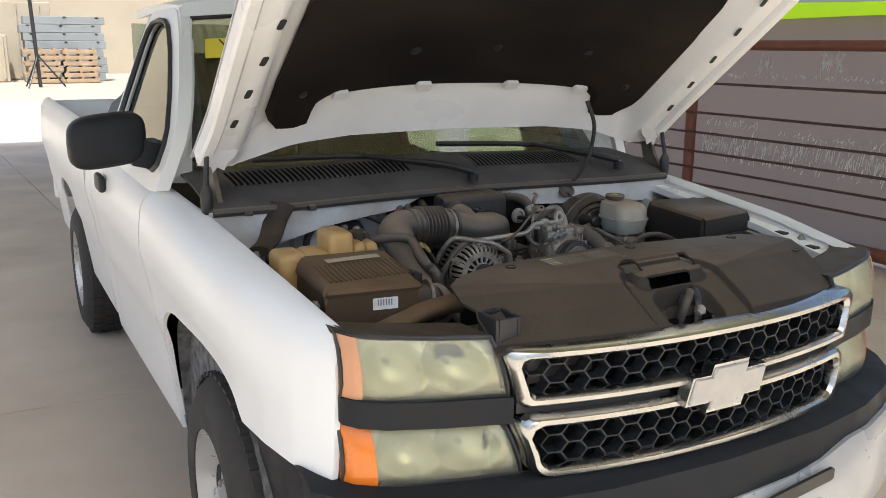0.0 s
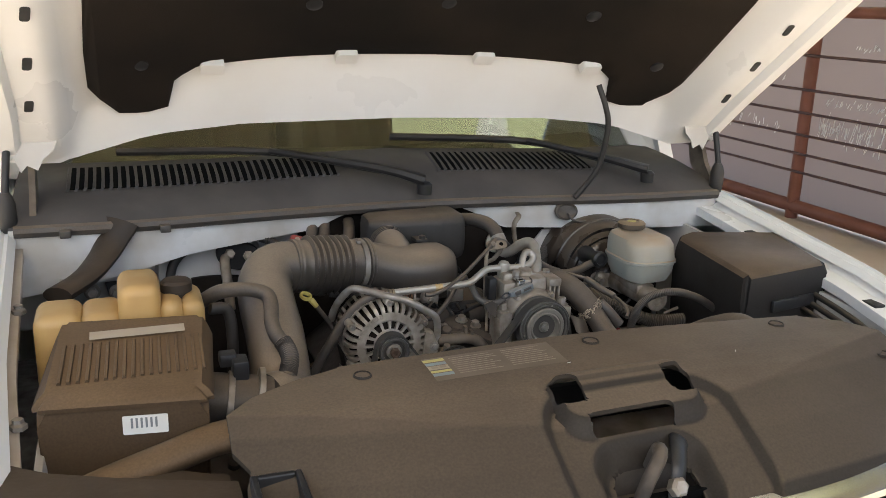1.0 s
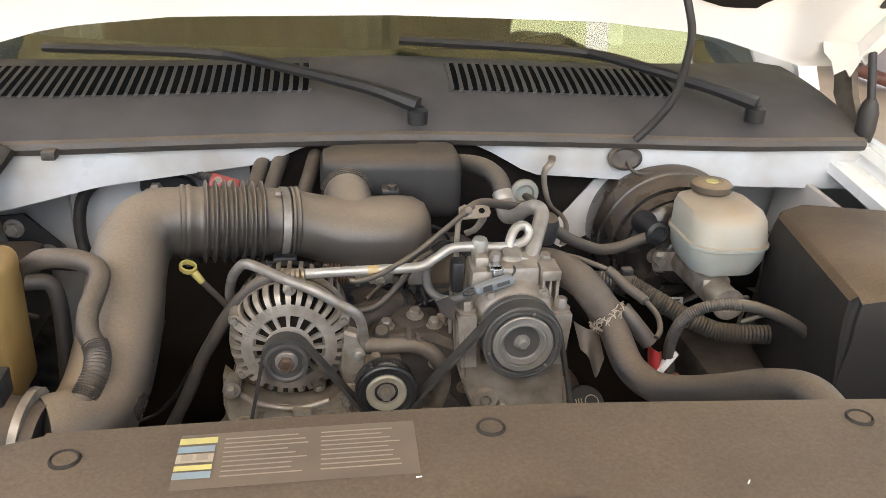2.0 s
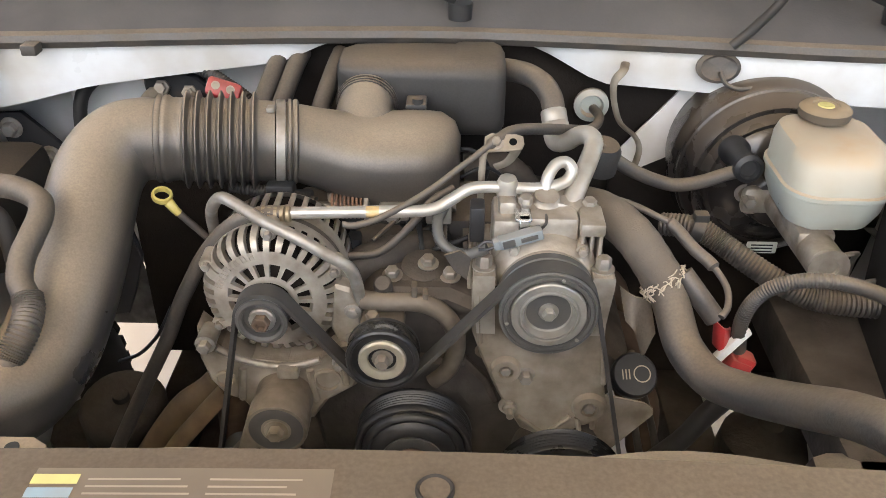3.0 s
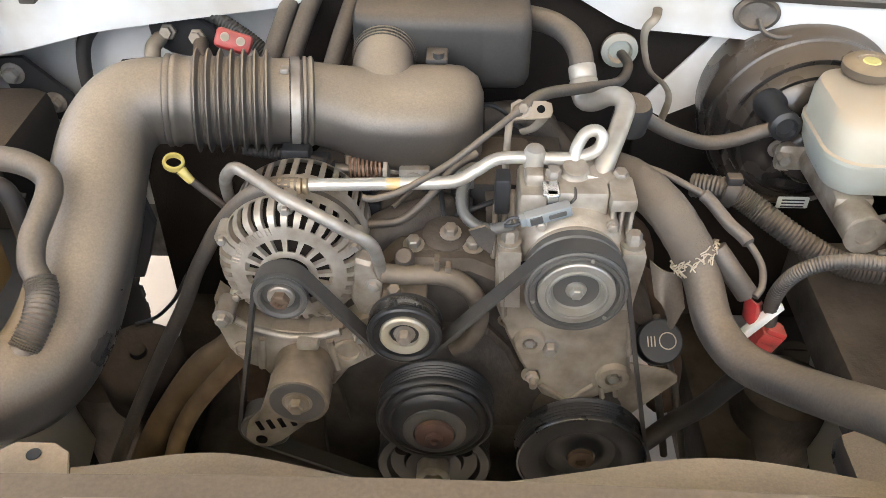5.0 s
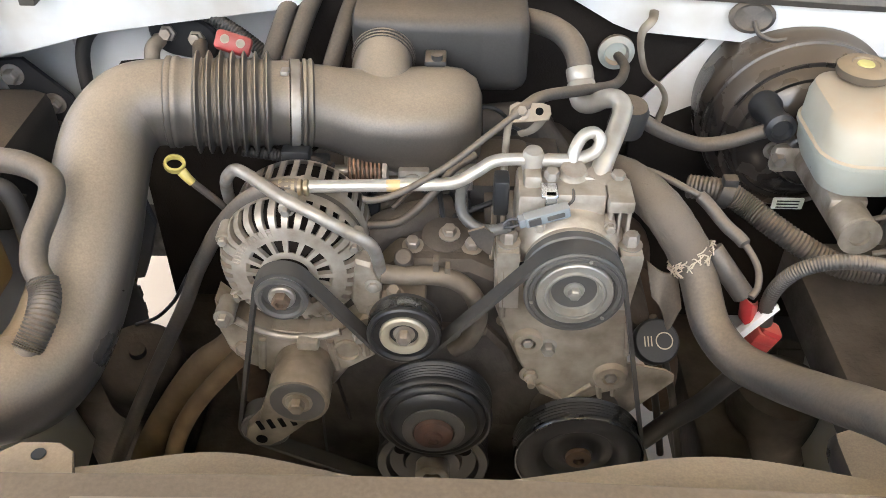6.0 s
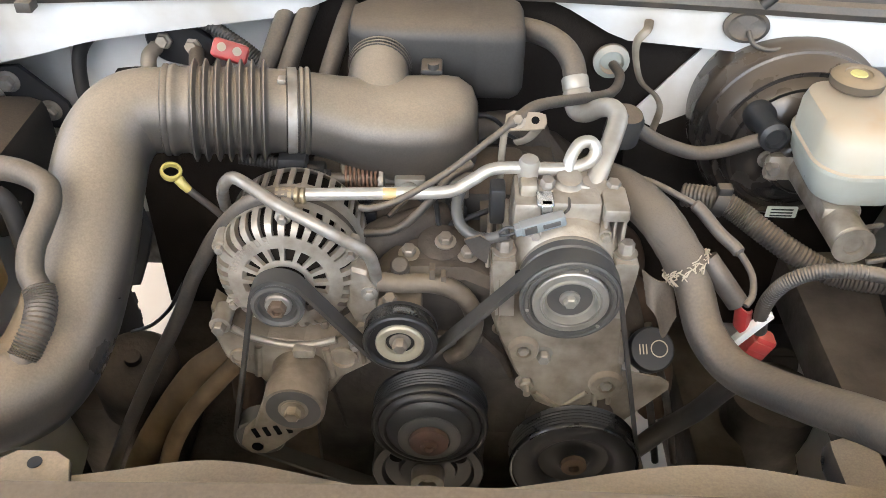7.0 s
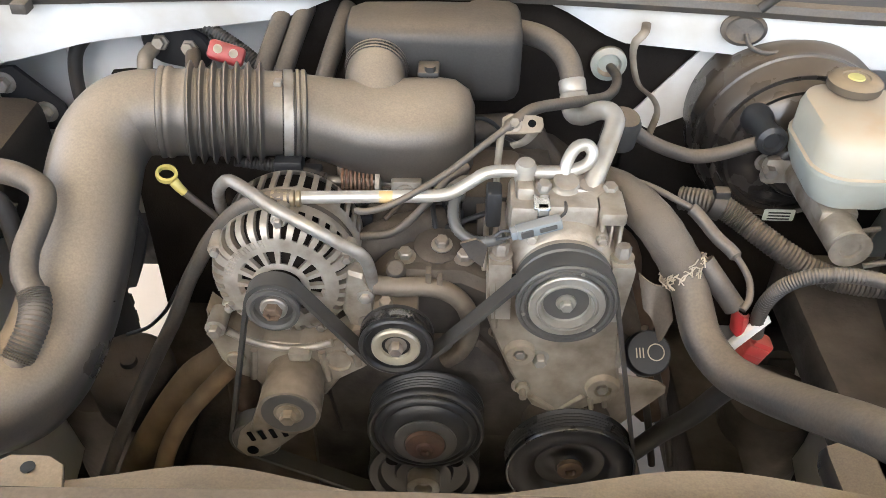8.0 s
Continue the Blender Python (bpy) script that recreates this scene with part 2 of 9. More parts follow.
    rod=mat("dark_rod", (0.10, 0.05, 0.045), 0.6, second=(0.06, 0.04, 0.04), scale=9),
    interior=mat("cab_interior", (0.05, 0.045, 0.04), 0.8, second=(0.06, 0.055, 0.05), scale=5),
    olive=mat("dash_top", (0.16, 0.15, 0.08), 0.7, second=(0.11, 0.10, 0.06), scale=5),
    stucco=mat("cream_wall", (0.38, 0.32, 0.245), 0.9, second=(0.32, 0.27, 0.21), scale=0.6, bump=0.2),
    tarp_grey=mat("grey_tarp", (0.20, 0.205, 0.21), 0.8, second=(0.25, 0.27, 0.28), scale=2),
    wood=mat("pallet_wood", (0.34, 0.24, 0.15), 0.85, second=(0.22, 0.15, 0.10), scale=4),
    dark_paint=mat("dark_vehicle_paint", (0.02, 0.022, 0.026), 0.25, coat=0.5, scale=4),
    roofing=mat("canopy_sheet", (0.25, 0.24, 0.15), 0.6, second=(0.20, 0.19, 0.12), scale=1.5),
    dirt=mat("pale_dirt", (0.36, 0.31, 0.25), 0.95, second=(0.42, 0.35, 0.27), scale=0.4, amount=0.8, bump=0.3, bump_scale=20),
)
M["lens"] = glass("hazed_lens", (0.92, 0.92, 0.74), 0.25, 0.9)
M["glass"] = glass("window_glass", (0.40, 0.45, 0.38), 0.0)
M["glass"].node_tree.nodes["Principled BSDF"].inputs["IOR"].default_value = 1.9


def screen_material():
    """Brown-violet shade cloth, with bright flecks where the weave lets daylight through."""
    m = mat("shade_cloth", (0.185, 0.162, 0.158), 0.85, second=(0.165, 0.142, 0.14), scale=1.2, amount=0.7, bump=0.2, bump_scale=40)
    n, l = m.node_tree.nodes, m.node_tree.links
    tr, mix = n.new("ShaderNodeBsdfTranslucent"), n.new("ShaderNodeMixShader")
    tr.inputs[0].default_value = (0.33, 0.275, 0.262, 1)
    mix.inputs[0].default_value = 0.55
    l.new(n["Principled BSDF"].outputs[0], mix.inputs[1])
    l.new(tr.outputs[0], mix.inputs[2])
    l.new(mix.outputs[0], n["Material Output"].inputs["Surface"])
    return m


M["screen"] = screen_material()


def skylight_material(name, colour):
    """Translucent roof sheet that daylight shines through."""
    m = mat(name, colour, 0.5, second=tuple(c * 0.9 for c in colour), scale=2.0)
    n, l = m.node_tree.nodes, m.node_tree.links
    tr, mix = n.new("ShaderNodeBsdfTranslucent"), n.new("ShaderNodeMixShader")
    tr.inputs[0].default_value = (*colour, 1)
    mix.inputs[0].default_value = 0.92
    l.new(n["Principled BSDF"].outputs[0], mix.inputs[1])
    l.new(tr.outputs[0], mix.inputs[2])
    l.new(mix.outputs[0], n["Material Output"].inputs["Surface"])
    return m


M["skylight"] = skylight_material("lime_skylight", (0.50, 0.52, 0.30))
M["fabric_green"] = skylight_material("lime_tarp", (0.70, 0.90, 0.16))
M["skylight_white"] = skylight_material("white_skylight", (0.66, 0.65, 0.58))


# ---- mesh helpers ----
WORLD = {}


def thing(name, loc, label, category, group="", kind=""):
    ob = new(name)
    ob.location = loc
    ob.empty_display_size = 0.05
    WORLD[ob] = Matrix.Translation(loc)
    return tagged(ob, label, category, group, kind)


def finish(bm, name, material, smooth):
    bmesh.ops.remove_doubles(bm, verts=bm.verts, dist=1e-6)
    bmesh.ops.recalc_face_normals(bm, faces=bm.faces)
    me = bpy.data.meshes.new(name)
    bm.to_mesh(me)
    bm.free()
    me.materials.append(material)
    if smooth:
        me.polygons.foreach_set("use_smooth", [True] * len(me.polygons))
        me.set_sharp_from_angle(angle=radians(40))
    return me


def part(name, bm, material, parent, label="", smooth=True):
    """Links a bmesh, given in world metres, as one mesh object under a thing or a part."""
    ob = new(name, finish(bm, name, material, smooth))
    if parent:
        ob.parent = parent
        ob.matrix_parent_inverse = WORLD[parent].inverted()
    WORLD[ob] = Matrix.Identity(4)
    return tagged(ob, label)


def thing_part(name, parent):
    """An empty that gathers the pieces of one part."""
    ob = new(name)
    ob.parent = parent
    ob.empty_display_size = 0.03
    ob.matrix_parent_inverse = WORLD[parent].inverted()
    WORLD[ob] = Matrix.Identity(4)
    return ob


def solo(name, bm, material, label, category, group="", kind="", smooth=True):
    """A thing of one mesh."""
    return tagged(part(name, bm, material, None, "", smooth), label, category, group, kind)


def box(bm, lo, hi, bevel=0.0, m=None, segments=2):
    r = bmesh.ops.create_cube(bm, size=1.0)
    vs = r["verts"]
    lo, hi = Vector(lo), Vector(hi)
    for v in vs:
        v.co = Vector([(lo[i] + hi[i]) / 2 + v.co[i] * (hi[i] - lo[i]) for i in range(3)])
    if bevel:
        es = list({e for v in vs for e in v.link_edges})
        out = bmesh.ops.bevel(bm, geom=es, offset=bevel, segments=segments, profile=0.5, affect="EDGES")
        vs = list({v for f in out["faces"] for v in f.verts} | {v for v in vs if v.is_valid})
    if m is not None:
        bmesh.ops.transform(bm, matrix=m, verts=[v for v in vs if v.is_valid])
    return bm


def frame_of(d):
    d = Vector(d).normalized()
    a = Vector((0, 0, 1)) if abs(d.z) < 0.9 else Vector((0, 1, 0))
    u = a.cross(d).normalized()
    return u, d.cross(u).normalized(), d


def loft(bm, loops, closed=True, caps=True):
    """Skin over a row of loops with equal counts."""
    rows = [[bm.verts.new(p) for p in lp] for lp in loops]
    k = len(rows[0])
    for a, b in zip(rows, rows[1:]):
        for i in range(k if closed else k - 1):
            j = (i + 1) % k
            bm.faces.new((a[i], a[j], b[j], b[i]))
    if caps and closed:
        bm.faces.new(rows[0])
        bm.faces.new(list(reversed(rows[-1])))
    return rows


def lathe(bm, at, axis, profile, seg=32, caps=True, start=0.0):
    """A turned body: profile rows are (radius, height along the axis)."""
    u, w, d = frame_of(axis)
    at = Vector(at)
    loops = [[at + d * h + (u * math.cos(a) + w * math.sin(a)) * r for a in [start + 2 * math.pi * i / seg for i in range(seg)]] for r, h in profile]
    loft(bm, loops, True, caps)
    return bm


def cyl(bm, a, b, r, r2=None, seg=20, edge=0.0):
    a, b = Vector(a), Vector(b)
    h = (b - a).length
    r2 = r if r2 is None else r2
    prof = [(r, 0), (r2, h)] if not edge else [(r - edge, 0), (r, edge), (r2, h - edge), (r2 - edge, h)]
    return lathe(bm, a, b - a, prof, seg)


def spline(pts, steps=10):
    """A smooth line through a few points."""
    p = [Vector(q) for q in pts]
    p = [2 * p[0] - p[1], *p, 2 * p[-1] - p[-2]]
    out = []
    for i in range(1, len(p) - 2):
        for s in range(steps):
            t = s / steps
            a, b, c, d = p[i - 1 : i + 3]
            out.append(0.5 * (2 * b + (c - a) * t + (2 * a - 5 * b + 4 * c - d) * t * t + (3 * b - a - 3 * c + d) * t ** 3))
    out.append(p[-2])
    return out


def sweep(bm, pts, r, seg=14, steps=10, smooth=True, flat=1.0, up=None):
    """A tube along a smooth line; r is a radius or a function of the share of the way; flat squeezes it."""
    line = spline(pts, steps) if smooth else [Vector(q) for q in pts]
    n = len(line)
    loops, u = [], None
    for i, c in enumerate(line):
        d = (line[min(i + 1, n - 1)] - line[max(i - 1, 0)]).normalized()
        if u is None:
            u = Vector(up).cross(d).normalized() if up else frame_of(d)[0]
        u = (u - d * u.dot(d)).normalized()
        w = d.cross(u)
        rad = r(i / (n - 1)) if callable(r) else r
        loops.append([c + (u * math.cos(a) + w * math.sin(a) * flat) * rad for a in [2 * math.pi * k / seg for k in range(seg)]])
    loft(bm, loops)
    return bm


def sheet(bm, f, nu, nv, thick=0.0, normal=None):
    """A surface f(u, v) over the unit square, given thickness along a direction."""
    g = [[Vector(f(i / nu, j / nv)) for j in range(nv + 1)] for i in range(nu + 1)]
    top = [[bm.verts.new(p) for p in row] for row in g]
    for i in range(nu):
        for j in range(nv):
            bm.faces.new((top[i][j], top[i + 1][j], top[i + 1][j + 1], top[i][j + 1]))
    if thick:
        off = Vector(normal) * thick
        bot = [[bm.verts.new(p + off) for p in row] for row in g]
        for i in range(nu):
            for j in range(nv):
                bm.faces.new((bot[i][j], bot[i][j + 1], bot[i + 1][j + 1], bot[i + 1][j]))
        rim = [(i, 0) for i in range(nu)] + [(nu, j) for j in range(nv)] + [(i, nv) for i in range(nu, 0, -1)] + [(0, j) for j in range(nv, 0, -1)]
        for a, b in zip(rim, rim[1:] + rim[:1]):
            bm.faces.new((top[a[0]][a[1]], bot[a[0]][a[1]], bot[b[0]][b[1]], top[b[0]][b[1]]))
    return bm


def plate(bm, outline, to_world, depth, bevel=0.0):
    """An outline in two coordinates made into a plate; to_world(a, b, h) places it, h running from 0 to depth."""
    inset = []
    n = len(outline)
    if bevel:
        cx, cy = sum(p[0] for p in outline) / n, sum(p[1] for p in outline) / n
        inset = []
        for a, b in outline:
            d = math.hypot(a - cx, b - cy) or 1
            inset.append((a - (a - cx) / d * bevel, b - (b - cy) / d * bevel))
        loops = [[to_world(a, b, 0) for a, b in outline], [to_world(a, b, depth - bevel if depth > 0 else depth + bevel) for a, b in outline],
                 [to_world(a, b, depth) for a, b in inset]]
    else:
        loops = [[to_world(a, b, 0) for a, b in outline], [to_world(a, b, depth) for a, b in outline]]
    loft(bm, loops)
    return bm


def rounded(w, h, r, k=5, cx=0.0, cy=0.0):
    """The outline of a rounded rectangle."""
    out = []
    for sx, sy, a0 in ((1, 1, 0), (-1, 1, 90), (-1, -1, 180), (1, -1, 270)):
        for i in range(k + 1):
            a = radians(a0 + 90 * i / k)
            out.append((cx + sx * (w / 2 - r) + r * math.cos(a), cy + sy * (h / 2 - r) + r * math.sin(a)))
    return out


def lerp(table, x):
    """Reads a value from rows of (x, value)."""
    return float(np.interp(x, [a for a, _ in table], [b for _, b in table]))


# ---- the place ----
# ground: one sheet to the horizon, with a concrete slab of cast bays over it
bm = bmesh.new()
box(bm, (-900, -900, -0.40), (900, 900, -0.024))
solo("ground", bm, M["dirt"], "pale dusty bare ground in bright sun", "ground", kind="structure", smooth=False)
slab = thing("floor", (0, 0, -0.02), "tan concrete floor slabs with thin joints", "floor", kind="structure")
bay_x = [-12.0, -8.2, -4.5, -0.77, 2.95, 6.7]
bay_y = [-9.0, -4.9, -1.0, 2.86, 6.7, 10.5, 14.4, 18.3, 22.2, 26.5]
for xa, xb in zip(bay_x, bay_x[1:]):
    for ya, yb in zip(bay_y, bay_y[1:]):
        bm = bmesh.new()
        box(bm, (xa + 0.004, ya + 0.004, -0.15), (xb - 0.004, yb - 0.004, 0.0), 0.003, segments=1)
        for v in bm.verts:
            v.co.x -= 0.0708 * (v.co.y - 9.6)
        part("slab", bm, M["concrete"], slab, smooth=False)

# canopy: a sheet roof on posts, open at the sides
ROOF_X, ROOF_Y = (-3.3, 4.75), (-2.2, 13.0)
roof = thing("canopy_roof", (0, 6, 4.2), "grey corrugated sheet roof of an open shelter", "roof", kind="structure")
def roof_strip(name, xa, xb, ya, yb, material):
    bm = bmesh.new()
    n = max(2, round((xb - xa) / 0.095))
    pts = [(xa + (xb - xa) * i / n, 4.2 + (0.003 if name == "skylight" else 0.02) * (1 if i % 2 else -1)) for i in range(n + 1)]
    a = [bm.verts.new((x, ya, z)) for x, z in pts]
    b = [bm.verts.new((x, yb, z)) for x, z in pts]
    for i in range(n):
        bm.faces.new((a[i], a[i + 1], b[i + 1], b[i]))
    part(name, bm, M[material], roof, smooth=False)


# opaque sheets with translucent bays let in over the cab
SKY_X, SKY_Y = (1.10, 3.1), (0.56, 1.56)
roof_strip("roof_sheet", ROOF_X[0], SKY_X[0], *ROOF_Y, "roofing")
roof_strip("roof_sheet", SKY_X[1], ROOF_X[1], *ROOF_Y, "roofing")
roof_strip("roof_sheet", *SKY_X, ROOF_Y[0], SKY_Y[0], "roofing")
roof_strip("roof_sheet", *SKY_X, SKY_Y[1], ROOF_Y[1], "roofing")
roof_strip("skylight", SKY_X[0], 1.80, *SKY_Y, "skylight")
roof_strip("skylight", 1.80, 2.18, *SKY_Y, "skylight_white")
roof_strip("skylight", 2.18, SKY_X[1], *SKY_Y, "skylight")
for x in (-3.2, 4.9):
    for y in (-2.1, 2.3, 7.6, 12.9):
        bm = bmesh.new()
        cyl(bm, (x, y, 0.0), (x, y, 4.16), 0.06, seg=16)
        solo("canopy_post", bm, M["pipe_red"], "oxide red steel post of the shelter", "post", "canopy posts", "structure")

# fence: red pipe frame with dark rods and shade cloth behind
FX = 4.6
fence = thing("pipe_fence", (FX, 3, 0), "oxide red pipe fence with thin rods before brown shade cloth", "fence")
for y in (-2.6, 1.0, 4.84, 8.6, 12.4):
    bm = bmesh.new()
    cyl(bm, (FX, y, 0.0), (FX, y, 1.63), 0.05, seg=16)
    part("post", bm, M["pipe_red"], fence)
for z, r, mt in ((1.65, 0.042, "pipe_red"), (1.316, 0.011, "rod"), (1.05, 0.011, "rod"), (0.868, 0.011, "rod"), (0.693, 0.011, "rod"), (0.542, 0.011, "rod"), (0.395, 0.011, "rod"), (0.10, 0.055, "pipe_red")):
    bm = bmesh.new()
    cyl(bm, (FX - (0.0 if r > 0.03 else 0.055), -5.0, z), (FX - (0.0 if r > 0.03 else 0.055), 14.0, z), r, seg=12)
    part("rail" if r > 0.03 else "rod", bm, M[mt], fence)
bm = bmesh.new()
sheet(bm, lambda u, v: (FX + 0.10 + 0.012 * math.sin(u * 130 + 3 * v) * math.sin(v * 5), -5.5 + 20 * u, 0.02 + 1.845 * v + 0.008 * math.sin(u * 47)), 200, 10)
cloth = solo("shade_cloth", bm, M["screen"], "brown violet shade cloth behind painted daylight flecks", "cloth screen")
bm = bmesh.new()
sheet(bm, lambda u, v: (FX + 0.16 + 0.03 * math.sin(u * 60), -5.5 + 20 * u, 1.84 + 0.012 * math.sin(u * 41) + 0.15 * v), 160, 3, 0.004, (1, 0, 0))
solo("lime_tarp", bm, M["fabric_green"], "bright lime green tarpaulin strip above the fence", "tarpaulin")
# frayed holes in the cloth: their daylight is painted as short white strips in rows
rng = random.Random(4)
bm = bmesh.new()
for row_z, y0, y1, count, size in ((1.385, 2.9, 4.5, 75, 0.022), (0.72, 0.6, 4.75, 380, 0.085), (0.64, 0.5, 4.5, 120, 0.05), (0.90, 2.9, 3.9, 50, 0.025), (1.48, 3.32, 3.52, 34, 0.07), (1.46, 4.0, 4.14, 26, 0.07), (0.95, 4.1, 4.7, 40, 0.03), (1.1, 5.2, 8, 60, 0.03), (0.7, 5.2, 8, 90, 0.06)):
    for _ in range(count):
        y, z = rng.uniform(y0, y1), row_z + rng.gauss(0, size * 0.5)
        h, w, lean = rng.uniform(0.4, 1.3) * size, rng.uniform(0.004, 0.011), rng.uniform(-0.03, 0.005)
        x = FX + 0.082 - rng.uniform(0.0, 0.022)
        q = [bm.verts.new(p) for p in ((x, y, z), (x, y + w, z), (x, y + w + lean, z + h), (x, y + lean, z + h))]
        bm.faces.new(q)
solo("cloth_daylight_flecks", bm, M["paper"], "pale strips painted as daylight through holes in the shade cloth", "threads", kind="stuff", smooth=False)

# far yard beyond the open end
bm = bmesh.new()
box(bm, (-22, 52.0, -0.03), (14, 52.4, 9.5))
solo("wall_far", bm, M["stucco"], "cream painted far yard wall in full sun", "wall", kind="structure", smooth=False)


def far_stack(x, y, w, d, layers, h, material, label, category):
    st = thing("pallet_stack", (x, y, 0), label, category)
    r = random.Random(int(x * 10))
    for i in range(layers):
        bm = bmesh.new()
        o = r.uniform(-0.1, 0.1)
        box(bm, (x - w / 2 + o, y - d / 2, i * h), (x + w / 2 + o, y + d / 2, i * h + h * (0.72 if material == "wood" else 0.97)), 0.02)
        for k in range(3):
            xx = x - w / 2 + o + w * (0.1 + 0.4 * k)
            box(bm, (xx - 0.06, y - d / 2, i * h + h * 0.70), (xx + 0.06, y + d / 2, i * h + h))
        part("layer", bm, M[material], st, smooth=False)


far_stack(1.5, 40.0, 1.35, 1.2, 6, 0.24, "wood", "stacked weathered wooden pallets in the yard", "pallets")
far_stack(2.95, 40.0, 1.35, 1.2, 6, 0.24, "wood", "stacked weathered wooden pallets in the yard", "pallets")
far_stack(2.5, 42.0, 3.3, 1.6, 8, 0.35, "tarp_grey", "grey wrapped bundles stacked high in the yard", "bundles")
for k, (x0, x1, z1) in enumerate(((-6.5, 2.3, 3.5), (-3.2, 0.25, 2.0))):
    c = thing("site_container", (x0, 40, 0), "pale cream metal site container in the sun", "container")
    bm = bmesh.new()
    yc = 44.5 - 3.0 * k
    box(bm, (x0, yc, 0), (x1, yc + 2.4, z1), 0.04)
    part("body", bm, M["stucco"], c, smooth=False)
    bm = bmesh.new()
    for i in range(9):
        xx = x0 + (x1 - x0) * (i + 0.5) / 9
        box(bm, (xx - 0.05, yc - 0.06, 0.1), (xx + 0.05, yc + 0.02, z1 - 0.1), 0.02)
    part("ribs", bm, M["stucco"], c, smooth=False)
mast = thing("lamp_mast", (1.05, 36.0, 0), "thin dark steel mast on a tripod foot", "mast")
bm = bmesh.new()
cyl(bm, (1.05, 36, 0), (0.85, 36, 7.0), 0.07, seg=10)
part("pole", bm, M["black"], mast)
for a in (0, 120, 240):
    bm = bmesh.new()
    cyl(bm, (1.05, 36, 1.2), (1.05 + 0.9 * math.cos(radians(a)), 36 + 0.9 * math.sin(radians(a)), 0.0), 0.03, seg=8)
    part("leg", bm, M["black"], mast)


def far_car(x, y):
    """A dark off-road vehicle seen from its front quarter, small in the distance."""
    car = thing("parked_vehicle", (x, y, 0), "dark parked off-road vehicle with a front bull bar", "car")
    bm = bmesh.new()
    box(bm, (x - 0.95, y, 0.5), (x + 0.95, y + 4.4, 1.15), 0.12)
    part("body", bm, M["dark_paint"], car)
    bm = bmesh.new()
    box(bm, (x - 0.85, y + 1.2, 1.1), (x + 0.85, y + 4.2, 1.8), 0.15)
    part("cabin", bm, M["dark_paint"], car)
    bm = bmesh.new()
    box(bm, (x - 0.72, y + 1.16, 1.25), (x + 0.72, y + 1.22, 1.68), 0.05)
    part("windscreen", bm, M["glass"], car)
    bm = bmesh.new()
    for z in (0.6, 0.95):
        cyl(bm, (x - 0.8, y - 0.12, z), (x + 0.8, y - 0.12, z), 0.035, seg=8)
    for s in (-0.45, 0.45):
        cyl(bm, (x + s, y - 0.12, 0.5), (x + s, y - 0.12, 1.05), 0.035, seg=8)
    part("bull_bar", bm, M["chrome"], car)
    for s in (-1, 1):
        bm = bmesh.new()
        box(bm, (x + s * 0.68 - 0.15, y - 0.03, 0.82), (x + s * 0.68 + 0.15, y + 0.03, 1.0), 0.03)
        part("headlight", bm, M["reflector"], car)
        for yy in (0.8, 3.5):
            bm = bmesh.new()
            lathe(bm, (x + s * 0.98, y + yy, 0.38), (-s, 0, 0), [(0.2, 0), (0.36, 0.0), (0.38, 0.03), (0.38, 0.22), (0.36, 0.25)], 24)
            part("wheel", bm, M["tyre"], car)


far_car(-2.75, 31.0)


# ---- the pickup truck: x across (passenger side minus), y from grille to tailgate ----
truck = thing("pickup_truck", (0, 2.5, 0), "white regular cab pickup truck with its hood open", "pickup truck")
AXLE_F, AXLE_R, WHEEL_R = 0.93, 3.96, 0.375
SIDE_X = [(0.10, 0.752), (0.15, 0.768), (0.20, 0.792), (0.28, 0.822), (0.40, 0.852), (0.55, 0.878), (0.8, 0.90), (1.0, 0.91), (1.4, 0.92), (2.6, 0.935), (5.2, 0.945)]
TOP_Z = [(0.10, 1.085), (0.18, 1.105), (0.5, 1.15), (1.0, 1.195), (1.4, 1.215), (2.7, 1.235), (2.71, 1.29), (5.2, 1.29)]
EDGE_X = [(0.10, 0.722), (0.2, 0.742), (0.5, 0.772), (1.0, 0.80), (1.4, 0.82), (2.7, 0.84), (2.71, 0.87), (5.2, 0.87)]


def side_profile(y, zb):
    """The cross-section of a body side at y from its inner top edge down to zb: pairs (x, z)."""
    xe, xs, zt = lerp(EDGE_X, y), lerp(SIDE_X, y), lerp(TOP_Z, y)
    w = xs - xe
    rows = [(xe, zt - 0.012), (xe + 0.012, zt), (xe + 0.35 * w, zt - 0.006), (xe + 0.62 * w, zt - 0.026), (xe + 0.84 * w, zt - 0.062),
            (xs - 0.006, zt - 0.125), (xs, zt - 0.2)]
    z_low = zt - 0.2
    for k in range(1, 17):
        z = max(zb + 0.0006 * (16 - k), z_low + (0.40 - z_low) * k / 16)
        tuck = lerp([(0.30, 0.10), (0.45, 0.08), (0.70, 0.055), (0.80, 0.036), (0.92, 0.018), (1.02, 0.0)], z) * min(1.15, max(0.0, (y - 0.25) / 0.5))
        rows.append((xs - tuck + 0.006 * math.exp(-((z - 0.80) / 0.04) ** 2), z))
    return rows


